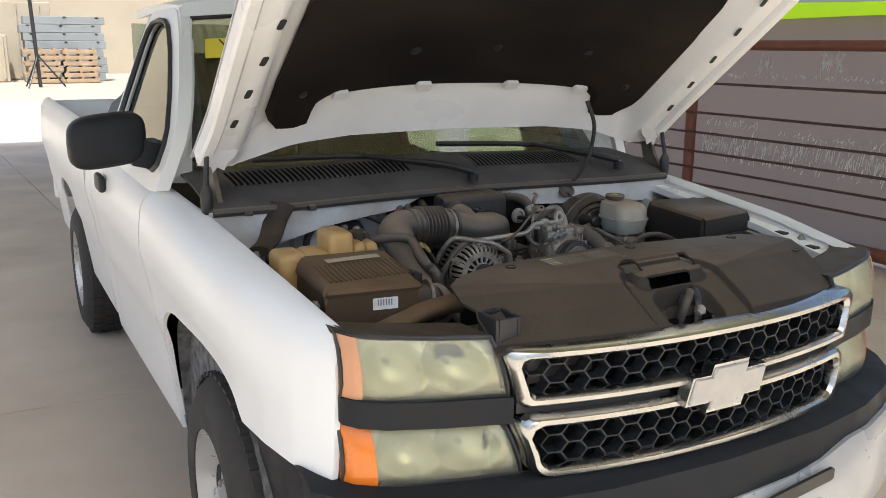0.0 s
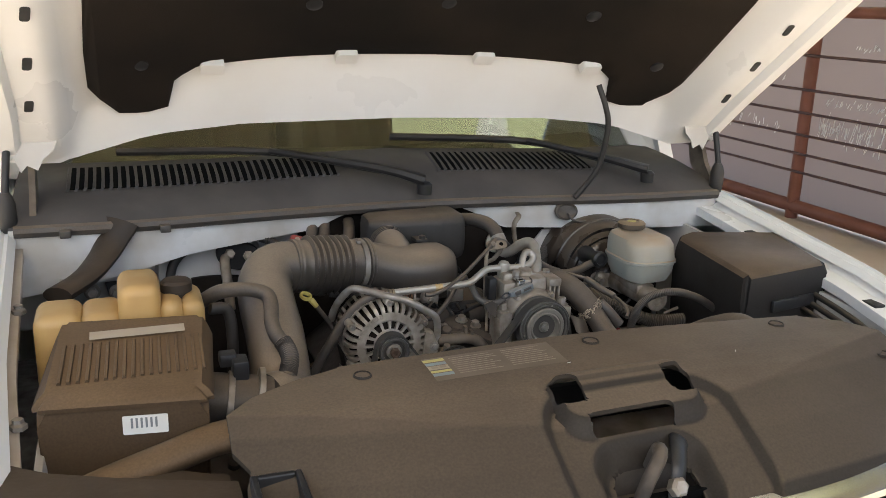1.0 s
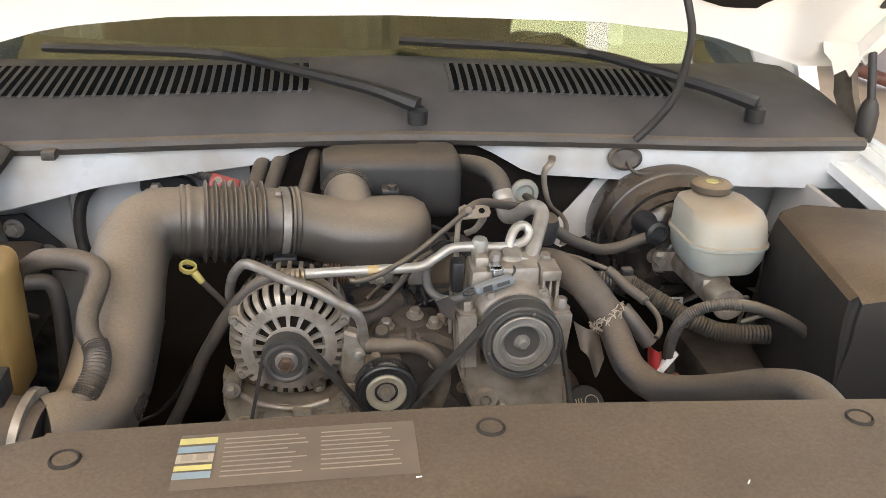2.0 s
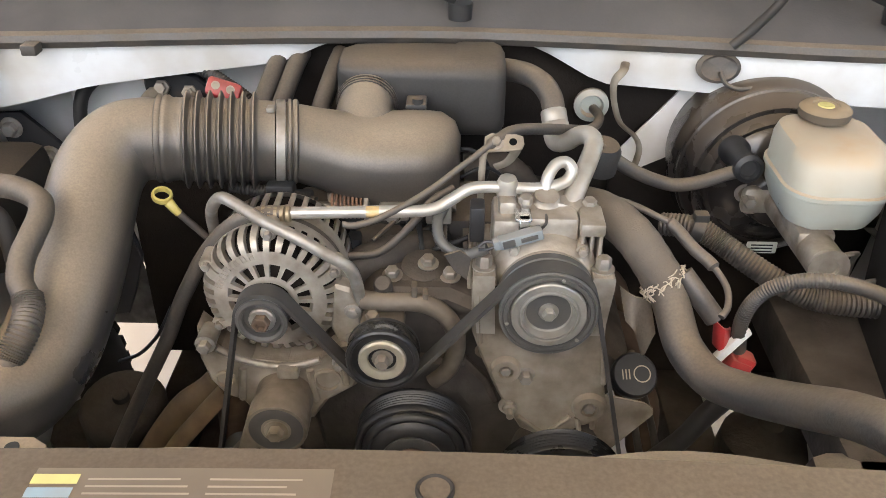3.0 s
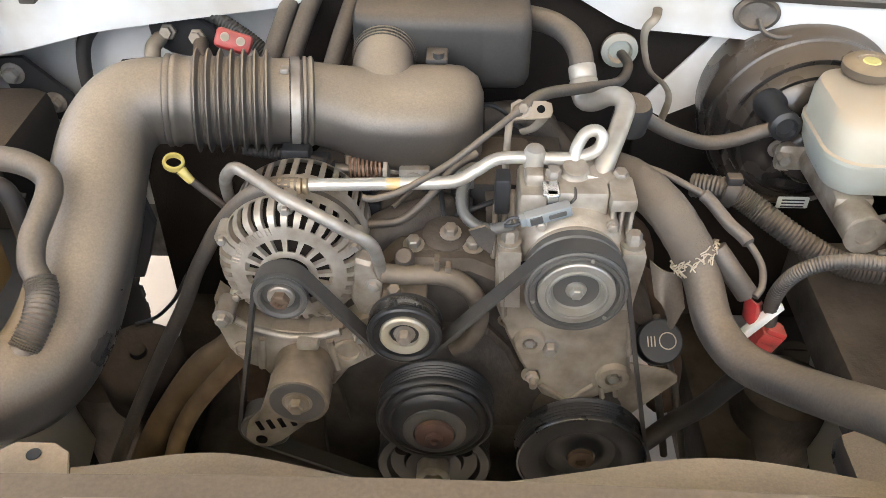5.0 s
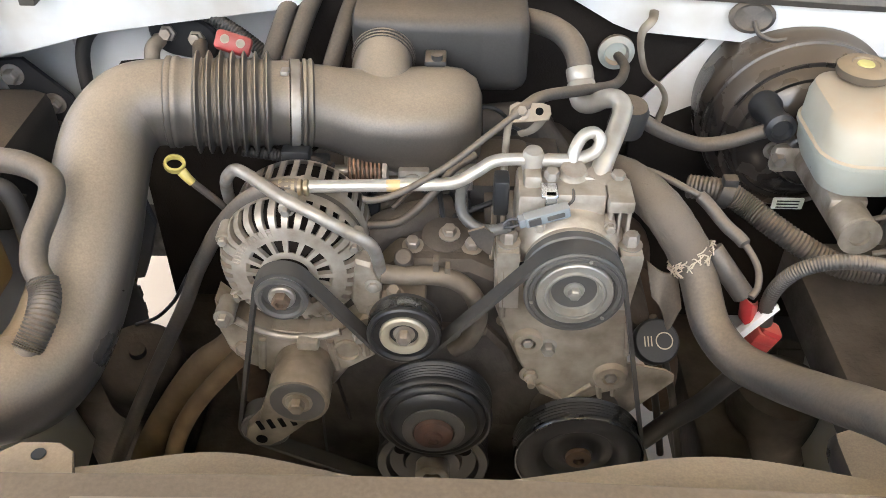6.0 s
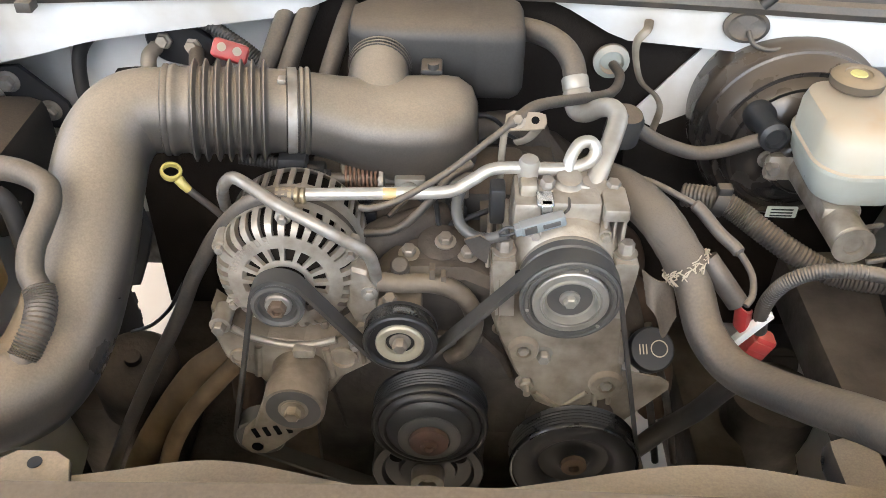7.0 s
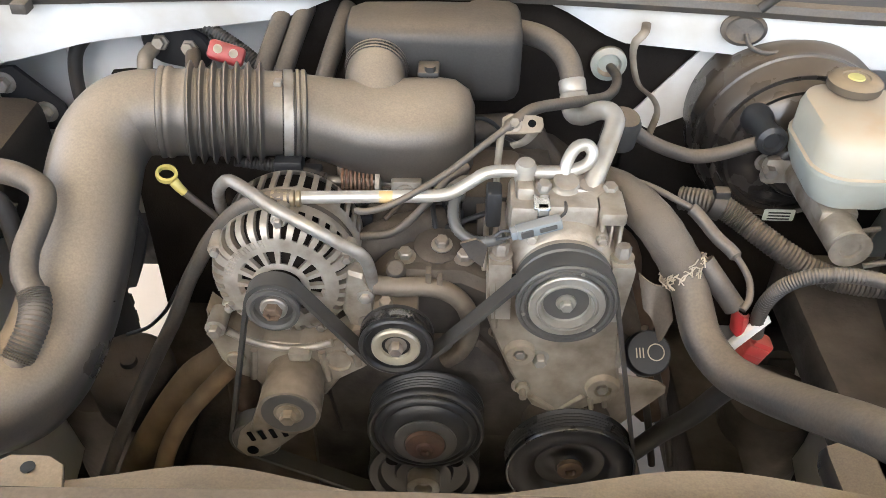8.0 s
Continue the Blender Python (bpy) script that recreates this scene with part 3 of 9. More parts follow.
def body_side(name, s, y0, y1, axle=None, zb=0.40, n=40, label="", radius=0.45):
    def column(u):
        y = y0 + (y1 - y0) * u
        low = zb if y > 0.52 or y1 > 1.5 else 0.80
        if axle is not None and abs(y - axle) < radius:
            low = max(low, zb + 0.44 * (1 - (abs(y - axle) / radius) ** 3.2) ** (1 / 3.2))
        return y, side_profile(y, low)

    bm = bmesh.new()
    cols = []
    for i in range(n + 1):
        y, rows = column(i / n)
        cols.append([Vector((s * x, y, z)) for x, z in rows])
    inner = [[p + Vector((-s * 0.012, 0, -0.004)) for p in c] for c in cols]
    va = [[bm.verts.new(p) for p in c] for c in cols]
    vb = [[bm.verts.new(p) for p in c] for c in inner]
    k = len(va[0])
    for i in range(n):
        for j in range(k - 1):
            bm.faces.new((va[i][j], va[i + 1][j], va[i + 1][j + 1], va[i][j + 1]))
            bm.faces.new((vb[i][j], vb[i][j + 1], vb[i + 1][j + 1], vb[i + 1][j]))
        for j in (0, k - 1):
            bm.faces.new((va[i][j], vb[i][j], vb[i + 1][j], va[i + 1][j]))
    for i in (0, n):
        for j in range(k - 1):
            bm.faces.new((va[i][j], va[i][j + 1], vb[i][j + 1], vb[i][j]))
    return part(name, bm, M["paint"], truck, label)


for s in (-1, 1):
    fender = body_side("fender", s, 0.165, 1.44, AXLE_F, 0.46, 120, "glossy white front fender", 0.485)
    door = body_side("door", s, 1.452, 2.50, None, 0.40, 20)
    body_side("cab_corner", s, 2.51, 2.69, None, 0.40, 6)
    body_side("bedside", s, 2.72, 5.08, AXLE_R, 0.45, 60)
    # wheel-house liner behind each arch
    for name, ax in (("front_wheel_liner", AXLE_F), ("rear_wheel_liner", AXLE_R)):
        bm = bmesh.new()
        sheet(bm, lambda u, v: (s * (0.815 + 0.047 * math.sin(math.pi * u) - 0.20 * v), ax - 0.490 * math.cos(math.pi * u), WHEEL_R + 0.03 + 0.505 * math.sin(math.pi * u) ** 0.6), 32, 3)
        # second sheet: dark ring added round the tyre to hide what lies behind
        sheet(bm, lambda u, v: (s * 0.795, ax - (0.375 + 0.115 * v) * math.cos(math.pi * u), WHEEL_R + 0.03 * v + (0.375 + 0.13 * v) * math.sin(math.pi * u) ** (1 - 0.4 * v)), 32, 3)
        part(name, bm, M["liner"], truck)
    bm = bmesh.new()
    box(bm, (min(s * 0.922, s * 0.948), 2.10, 1.095), (max(s * 0.922, s * 0.948), 2.23, 1.16), 0.012)
    handle = part("door_handle", bm, M["black"], door, "black door handle")
    # fender inner gutter with its rubber bumpers and holes
    bm = bmesh.new()
    sheet(bm, lambda u, v: (s * (lerp(EDGE_X, 0.2 + 0.85 * u) - (0.022 if s < 0 else 0.06) * v), 0.2 + 0.85 * u, lerp(TOP_Z, 0.2 + 0.85 * u) - 0.018 - 0.014 * min(1, v * 4)), 24, 8, 0.02, (0, 0, -1))
    gut = part("fender_gutter", bm, M["inner" if s > 0 else "flange_dusty"], fender, "white inner fender flange with holes")
    for y in (0.30, 0.42, 0.60, 0.80) if s > 0 else ():
        bm = bmesh.new()
        x = s * (lerp(EDGE_X, y) - (0.026 if s < 0 else 0.04))
        z = lerp(TOP_Z, y) - 0.031
        box(bm, (x - 0.012, y - 0.018, z - 0.004), (x + 0.012, y + 0.018, z + 0.003), 0.003)
        part("slot", bm, M["ink"], gut)
    for y in (0.36, 0.7):
        bm = bmesh.new()
        x, z = s * (lerp(EDGE_X, y) - 0.022), lerp(TOP_Z, y) - 0.032
        lathe(bm, (x, y, z), (0, 0, 1), [(0.011, 0), (0.011, 0.006), (0.007, 0.009), (0.007, 0.014)], 6)
        part("bolt", bm, M["steel"], gut)


def wheel(s, y, rear):
    """A steel wheel with oval hand holes and an all-terrain tyre."""
    hub = thing_part("wheel", truck)
    bm = bmesh.new()
    x0 = s * (0.612 if not rear else 0.65)
    prof = [(0.215, 0.0), (0.30, -0.002), (0.345, 0.02), (0.368, 0.05), (0.372, 0.09), (0.372, 0.15), (0.368, 0.19), (0.345, 0.22), (0.30, 0.242), (0.222, 0.24), (0.215, 0.21)]
    lathe(bm, (x0, y, WHEEL_R), (s, 0, 0), prof, 72, caps=False)
    tyre = part("tyre", bm, M["tyre"], hub)
    bm = bmesh.new()
    for i in range(48):
        a = 2 * math.pi * i / 48
        for row in (-1, 0, 1):
            c = Vector((x0 + s * (0.12 + 0.062 * row), y + 0.372 * math.cos(a + 0.05 * row), WHEEL_R + 0.372 * math.sin(a + 0.05 * row)))
            m = Matrix.Translation(c) @ Matrix.Rotation(-a, 4, "X").to_4x4()
            mm = Matrix.Translation(c) @ Matrix.Rotation(a, 4, "X")
            box(bm, (-0.024, -0.006, -0.015), (0.024, 0.006, 0.015), 0.0, mm)
    tagged(part("tread_blocks", bm, M["tyre"], tyre), kind="stuff")
    bm = bmesh.new()
    prof = [(0.225, 0.225), (0.232, 0.236), (0.218, 0.236), (0.205, 0.205), (0.195, 0.165), (0.17, 0.155), (0.12, 0.185), (0.085, 0.19), (0.06, 0.19), (0.055, 0.225), (0.02, 0.232), (0.001, 0.2325)]
    lathe(bm, (x0, y, WHEEL_R), (s, 0, 0), prof, 48, caps=False)
    part("rim", bm, M["rim"], hub, "silver painted steel rim")
    for i in range(6):
        a = 2 * math.pi * i / 6
        bm = bmesh.new()
        c = Vector((x0 + s * 0.170, y + 0.150 * math.cos(a), WHEEL_R + 0.150 * math.sin(a)))
        mm = Matrix.Translation(c) @ Matrix.Rotation(a, 4, "X") @ Matrix.Rotation(s * 0.5, 4, "Z")
        lathe(bm, (0, 0, 0), (1, 0, 0), [(0.028, -0.016), (0.028, 0.006), (0.022, 0.009)], 20)
        bmesh.ops.transform(bm, matrix=mm @ Matrix.Diagonal((1, 0.85, 1.75, 1)), verts=bm.verts)
        part("hand_hole", bm, M["ink"], hub)
    for i in range(6):
        a = 2 * math.pi * (i + 0.5) / 6
        bm = bmesh.new()
        c = (x0 + s * 0.188, y + 0.072 * math.cos(a), WHEEL_R + 0.072 * math.sin(a))
        lathe(bm, c, (s, 0, 0), [(0.012, 0), (0.012, 0.014), (0.008, 0.018)], 6)
        part("wheel_nut", bm, M["steel"], hub)


for s in (-1, 1):
    wheel(s, AXLE_F, False)
    wheel(s, AXLE_R, True)

# chassis underneath: dark mass that keeps daylight from under the floor of the cab
for s in (-1, 1):
    bm = bmesh.new()
    box(bm, (s * 0.44 - 0.04, 0.15, 0.38), (s * 0.44 + 0.04, 4.95, 0.54), 0.01)
    part("frame_rail", bm, M["iron"], truck)
bm = bmesh.new()
box(bm, (-0.50, 1.25, 0.44), (0.82, 1.62, 0.56), 0.02)
box(bm, (-0.82, 1.62, 0.46), (0.82, 2.68, 0.56), 0.02)
part("cab_floor", bm, M["black"], truck)
bm = bmesh.new()
box(bm, (-0.62, 2.76, 0.60), (0.62, 5.0, 0.66), 0.01)
part("bed_floor", bm, M["paint"], truck)
bm = bmesh.new()
box(bm, (-0.90, 5.02, 0.62), (0.90, 5.08, 1.27), 0.02)
part("tailgate", bm, M["paint"], truck)
bm = bmesh.new()
box(bm, (-0.86, 2.73, 0.64), (0.86, 2.77, 1.25), 0.01)
part("bed_front_wall", bm, M["paint"], truck)
# cargo lump behind the cab
bm = bmesh.new()
sheet(bm, lambda u, v: (-0.80 + 0.8 * u, 2.95 + 0.9 * v, 0.66 + 0.82 * math.sin(math.pi * u) ** 0.22 * math.sin(math.pi * v) ** 0.3 + 0.02 * math.sin(23 * u + 31 * v)), 16, 16)
solo("covered_load", bm, M["tarp_grey"], "grey covered load in the truck bed", "load")

# cab: windshield base follows the cowl; roof, pillars, glass
W_LOW = [(0.0, 1.245), (0.4, 1.26), (0.7, 1.32), (0.83, 1.39)]
W_TOP = [(0.0, 1.80), (0.4, 1.81), (0.62, 1.845), (0.69, 1.88)]


def screen_point(u, v, off=0.0):
    """A point of the windshield: u across (-1 to 1), v from its base to the roof."""
    xl, xt = 0.80 * u, 0.655 * u
    a = Vector((xl, lerp(W_LOW, abs(xl)), 1.27 - 0.03 * abs(u)))
    b = Vector((xt, lerp(W_TOP, abs(xt)), 1.795 - 0.03 * abs(u) ** 2))
    p = a.lerp(b, v)
    p.z += 0.03 * math.sin(math.pi * v)
    return p + Vector((0, -0.6, 0.8)) * off


bm = bmesh.new()
sheet(bm, lambda u, v: screen_point(2 * u - 1, v), 24, 10, 0.005, (0, 0.5, -0.85))
windshield = part("windshield", bm, M["glass"], truck, "tinted windshield glass")
windshield.visible_shadow = False
bm = bmesh.new()
sweep(bm, [screen_point(-0.96 + 1.92 * i / 14, 0.885, 0.004) for i in range(15)], 0.008, 8, 3)
part("windshield_seal", bm, M["black"], truck)
bm = bmesh.new()
sheet(bm, lambda u, v: screen_point(2 * u - 1, 0.89 + 0.11 * v, 0.012), 24, 3, 0.02, (0, 0.6, -0.8))
part("windshield_header", bm, M["paint"], truck)
# yellow sticker inside the glass with scrawled marks
bm = bmesh.new()
sheet(bm, lambda u, v: screen_point(-0.895 + 0.165 * u, 0.595 + 0.13 * v, 0.006), 6, 3)
part("yellow_sticker", bm, M["label_yellow"], windshield, "yellow paper sticker with scrawled marks", False)
bm = bmesh.new()
for u0, v0, u1, v1 in ((-0.83, 0.71, -0.80, 0.655), (-0.80, 0.655, -0.785, 0.71), (-0.775, 0.70, -0.745, 0.70), (-0.81, 0.635, -0.77, 0.64), (-0.78, 0.615, -0.745, 0.62)):
    sweep(bm, [screen_point(u0, v0, 0.009), screen_point(u1, v1, 0.009)], 0.0028, 6, 2)
part("sticker_marks", bm, M["ink"], windshield)
bm = bmesh.new()
sheet(bm, lambda u, v: (lambda x: (x, lerp(W_TOP, abs(x)) + (2.72 - lerp(W_TOP, abs(x))) * v, 1.798 + 0.035 * math.sin(math.pi * min(1, 0.2 + 0.6 * v)) - 0.07 * abs(x / 0.72) ** 4))(-0.667 + 1.334 * u), 20, 10, 0.03, (0, 0, -1))
part("roof", bm, M["paint"], truck)
# front line of the door window frame: height and distance along the truck
PILLAR_Y = [(1.215, 1.31), (1.35, 1.30), (1.412, 1.33), (1.522, 1.47), (1.66, 1.69), (1.745, 1.86), (1.774, 1.98)]
for s in (-1, 1):
    bm = bmesh.new()
    loops = []
    for k in range(9):
        v = k / 8
        p = screen_point(s * 0.958, v)
        q = Vector((s * (0.874 - 0.39 * (p.z - 1.22)), lerp(PILLAR_Y, p.z) + 0.012, p.z))
        loops.append([p + Vector((-s * 0.004, -0.004, 0.008)), p.lerp(q, 0.55) + Vector((s * 0.012, -0.014, 0.008)), q, q + Vector((-s * 0.05, 0.02, -0.01)), p + Vector((-s * 0.01, 0.03, -0.02))])
    loft(bm, loops)
    part("a_pillar", bm, M["paint"], truck)

    def side_glass(y, z):
        return Vector((s * (0.878 - 0.195 * ((z - 1.22) / 0.5)), y, z))

    # door window frame: a painted band round a tapering opening
    inner_o = [(1.42, 1.265), (2.20, 1.265), (2.275, 1.285), (2.295, 1.36), (2.300, 1.62), (2.285, 1.680), (2.235, 1.712), (2.12, 1.722), (2.00, 1.716), (1.90, 1.692), (1.74, 1.615), (1.53, 1.487), (1.40, 1.385), (1.375, 1.34), (1.380, 1.285)]
    outer_o = [(1.40, 1.205), (2.24, 1.205), (2.36, 1.215), (2.38, 1.36), (2.385, 1.66), (2.36, 1.735), (2.27, 1.772), (2.12, 1.780), (1.98, 1.774), (1.86, 1.745), (1.69, 1.660), (1.47, 1.522), (1.33, 1.412), (1.30, 1.35), (1.31, 1.215)]
    bm = bmesh.new()
    ra = [bm.verts.new(side_glass(*p)) for p in inner_o]
    rb = [bm.verts.new(side_glass(*p)) for p in outer_o]
    rc = [bm.verts.new(side_glass(*p) - Vector((s * 0.04, 0, 0))) for p in inner_o]
    rd = [bm.verts.new(side_glass(*p) - Vector((s * 0.04, 0, 0))) for p in outer_o]
    for i in range(15):
        j = (i + 1) % 15
        bm.faces.new((ra[i], ra[j], rb[j], rb[i]))
        bm.faces.new((ra[i], rc[i], rc[j], ra[j]))
        bm.faces.new((rb[i], rb[j], rd[j], rd[i]))
        bm.faces.new((rc[i], rd[i], rd[j], rc[j]))
    wf = part("window_frame", bm, M["paint"], truck)
    bm = bmesh.new()
    sweep(bm, [side_glass(*p) + Vector((s * 0.003, 0, 0)) for p in inner_o + inner_o[:1]], 0.010, 6, 3, smooth=False)
    part("window_seal", bm, M["black"], wf)
    bm = bmesh.new()
    fa = [side_glass(y, z) - Vector((s * 0.015, 0, 0)) for y, z in inner_o]
    loft(bm, [fa, [p - Vector((s * 0.005, 0, 0)) for p in fa]])
    g = part("side_window", bm, M["glass"], truck, "tinted side window", False)
    g.visible_shadow = False
    # rear cab corner above the belt line
    bm = bmesh.new()
    sheet(bm, lambda u, v: side_glass(2.385 + (0.34 - 0.04 * v) * u, 1.20 + 0.55 * v) - Vector((s * 0.05 * u, 0, 0)), 4, 6, 0.03, (-s, 0, 0))
    part("cab_pillar", bm, M["paint"], truck)
    # mirror: rounded black shell on a sail
    bm = bmesh.new()
    r = bmesh.ops.create_uvsphere(bm, u_segments=28, v_segments=16, radius=1.0)
    for v in bm.verts:
        c = v.co.copy()
        e = 0.55
        c = Vector([math.copysign(abs(q) ** e, q) for q in c])
        if c.y > 0.2:
            c.y = 0.2 + (c.y - 0.2) * 0.2
        v.co = Vector((s * 0.983, 1.48, 1.354)) + Vector((0.112 * c.x, 0.075 * c.y, 0.080 * c.z + 0.012 * c.x * -s))
    mirror = part("door_mirror", bm, M["trim"], truck, "black plastic door mirror")
    bm = bmesh.new()
    loft(bm, [[(s * 0.92, 1.43, 1.278), (s * 0.92, 1.52, 1.278), (s * 0.92, 1.52, 1.385), (s * 0.92, 1.43, 1.385)],
              [(s * 0.872, 1.425, 1.266), (s * 0.872, 1.54, 1.266), (s * 0.872, 1.54, 1.350), (s * 0.872, 1.425, 1.350)],
              [(s * 0.822, 1.43, 1.262), (s * 0.822, 1.60, 1.262), (s * 0.822, 1.60, 1.342), (s * 0.822, 1.43, 1.335)]])
    part("mirror_arm", bm, M["trim"], mirror)
    bm = bmesh.new()
    plate(bm, rounded(0.19, 0.12, 0.03), lambda a, b, h: (s * 0.983 + a, 1.503 + h, 1.354 + b), 0.004)
    part("mirror_glass", bm, M["chrome"], mirror, "", False)
# back wall of the cab with a rear window
bm = bmesh.new()
box(bm, (-0.85, 2.66, 0.56), (0.85, 2.70, 1.26), 0.01)
part("cab_back", bm, M["paint"], truck)
bm = bmesh.new()
sheet(bm, lambda u, v: (-0.70 + 1.40 * u, 2.69 - 0.03 * v, 1.26 + 0.46 * v), 4, 3, 0.005, (0, 1, 0))
rw = part("rear_window", bm, M["glass"], truck)
rw.visible_shadow = False
# interior
bm = bmesh.new()
sheet(bm, lambda u, v: (-0.80 + 1.6 * u, 1.30 + 0.16 * abs(2 * u - 1) ** 2 + 0.42 * v, 1.215 + 0.03 * math.sin(math.pi * v) - 0.10 * max(0, v - 0.7) / 0.3), 16, 8, 0.25, (0, 0, -1))
part("dashboard", bm, M["olive"], truck, "dusty dark dashboard top")
seat = thing_part("bench_seat", truck)
for x in (-0.42, 0.42):
    bm = bmesh.new()
    box(bm, (x - 0.36, 2.36, 0.75), (x + 0.36, 2.58, 1.38), 0.06)
    part("backrest", bm, M["interior"], seat)
    bm = bmesh.new()
    box(bm, (x - 0.14, 2.44, 1.40), (x + 0.14, 2.54, 1.60), 0.05)
    part("headrest", bm, M["interior"], seat)
bm = bmesh.new()
box(bm, (-0.80, 1.85, 0.60), (0.80, 2.45, 0.86), 0.06)
part("seat_cushion", bm, M["interior"], seat)
bm = bmesh.new()
lathe(bm, (0.40, 1.72, 1.12), (0, 0.85, 0.5), [(0.185, -0.013), (0.20, 0.0), (0.185, 0.013), (0.172, 0.0), (0.185, -0.013)], 32, caps=False)
part("steering_wheel", bm, M["black"], truck)


# ---- front end: grille, lamps, bumper ----
def face_y(x):
    return -0.040 + 0.070 * (abs(x) / 0.49) ** 2.2


grille = thing_part("grille", truck)
grille.location.x = 0.018


def ring(bm, outer, inner, y_off, depth):
    """A frame between two outlines (x, z) of equal count, on the curved front face."""
    k = len(outer)

    def P(p, d):
        return Vector((p[0], face_y(p[0]) + y_off - d, p[1]))

    def mid(a, b):
        return (0.5 * (a[0] + b[0]), 0.5 * (a[1] + b[1]))

    loops = [[P(p, -0.03) for p in outer], [P(p, depth * 0.55) for p in outer],
             [P((o[0] * 0.7 + i[0] * 0.3, o[1] * 0.7 + i[1] * 0.3), depth) for o, i in zip(outer, inner)],
             [P((o[0] * 0.3 + i[0] * 0.7, o[1] * 0.3 + i[1] * 0.7), depth) for o, i in zip(outer, inner)],
             [P(p, depth * 0.5) for p in inner], [P(p, -0.03) for p in inner]]
    rows = [[bm.verts.new(p) for p in lp] for lp in loops]
    rows.append(rows[0])
    for a, b in zip(rows, rows[1:]):
        for i in range(k):
            j = (i + 1) % k
            bm.faces.new((a[i], a[j], b[j], b[i]))


def span(x0, z0, x1, z1, n):
    return [(x0 + (x1 - x0) * i / n, z0 + (z1 - z0) * i / n) for i in range(n)]


def trapezoid(xt, zt, xb, zb, r=0.018, n=14):
    """A symmetric outline with slightly rounded corners."""
    out = []
    out += span(-xt + r, zt, xt - r, zt, n) + [(xt - r, zt), (xt - r * 0.3, zt - r * 0.3)]
    q = r * (1.4 if r > 0.02 else 1.0)
    arc = [(q * (1 - math.cos(math.pi * k / 12)), q * (1 - math.sin(math.pi * k / 12))) for k in range(7)]
    out += span(xt - 0.001, zt - r, xb, zb + q, 4) + [(xb - a, zb + b) for a, b in arc[:-1]]
    out += span(xb - q, zb, -xb + q, zb, n) + [(-xb + a, zb + b) for a, b in reversed(arc[1:])]
    out += span(-xb, zb + q, -xt + 0.001, zt - r, 4) + [(-xt + 0.001, zt - r), (-xt + r * 0.3, zt - r * 0.3)]
    return out


bm = bmesh.new()
ring(bm, trapezoid(0.495, 1.070, 0.470, 0.950), trapezoid(0.462, 1.046, 0.447, 0.972), 0.0, 0.022)
part("upper_frame", bm, M["chrome"], grille, "chrome upper grille surround")
bm = bmesh.new()
ring(bm, trapezoid(0.465, 0.930, 0.445, 0.795, 0.03), trapezoid(0.440, 0.905, 0.424, 0.818, 0.025), 0.0, 0.022)
part("lower_frame", bm, M["chrome"], grille, "chrome lower grille surround")
for s in (-1, 1):
    bm = bmesh.new()
    sheet(bm, lambda u, v: (s * (0.115 + 0.345 * u), face_y(0.115 + 0.345 * u) + 0.012, 0.928 + 0.024 * v), 12, 1, 0.01, (0, 1, 0))
    part("bar_slot", bm, M["black"], grille)
# honeycomb mesh behind both openings
def honeycomb(name, z0, z1, x_at, z_shift):
    bm = bmesh.new()
    a, hz = 0.0285, 0.0385
    for i in range(-12, 13):
        for j in range(-2, 5):
            cx, cz = i * 1.5 * a, z0 + z_shift + j * hz + (hz / 2 if i % 2 else 0)
            if abs(cx) > x_at(cz) + 0.015 or cz < z0 - 0.018 or cz > z1 + 0.018:
                continue
            hexa = [(1.0, 0.0), (0.5, 0.5), (-0.5, 0.5), (-1.0, 0.0), (-0.5, -0.5), (0.5, -0.5)]

            def ringpt(k, f, d):
                x = max(-0.485, min(0.485, cx + hexa[k][0] * a * f))
                z = min(z1 + 0.01, max(z0 - 0.01, cz + hexa[k][1] * hz * f))
                return (x, face_y(x) + d, z)

            lo = [[bm.verts.new(ringpt(k, f, d)) for k in range(6)] for f, d in ((1.0, 0.012), (1.0, 0.004), (0.925, 0.004), (0.88, 0.034))]
            for p, q in zip(lo, lo[1:]):
                for k in range(6):
                    k2 = (k + 1) % 6
                    bm.faces.new((p[k], p[k2], q[k2], q[k]))
    return part(name, bm, M["grille_black"], grille, "dark grey honeycomb grille mesh", False)


honeycomb("upper_mesh", 0.972, 1.046, lambda z: 0.455, 0.018)
honeycomb("lower_mesh", 0.818, 0.905, lambda z: 0.405 if z > 0.845 else 0.375, 0.022)
# added near-black sheet stands for the shade behind the mesh
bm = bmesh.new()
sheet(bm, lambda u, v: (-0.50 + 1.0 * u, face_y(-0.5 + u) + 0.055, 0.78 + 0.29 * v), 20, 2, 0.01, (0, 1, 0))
part("grille_shade_sheet", bm, M["gap_shade"], grille)
# bar emblem, a plain cross-like shape
EMB = [(-0.115, -0.03), (-0.05, -0.03), (-0.058, -0.052), (0.042, -0.052), (0.05, -0.03), (0.098, -0.03), (0.115, 0.03), (0.05, 0.03), (0.058, 0.052), (-0.042, 0.052), (-0.05, 0.03), (-0.098, 0.03)]
bm = bmesh.new()
plate(bm, [(a, b) for a, b in EMB], lambda a, b, h: (a, face_y(a) - 0.005 - h, 0.942 + b), 0.030, 0.0)
emblem = part("emblem_base", bm, M["chrome"], grille, "chrome emblem rim", False)
bm = bmesh.new()
plate(bm, [(a * 0.93, b * 0.86) for a, b in EMB], lambda a, b, h: (a, face_y(a) - 0.034 - h, 0.942 + b), 0.006, 0.003)
part("emblem_face", bm, M["emblem"], emblem, "dull satin emblem face", False)

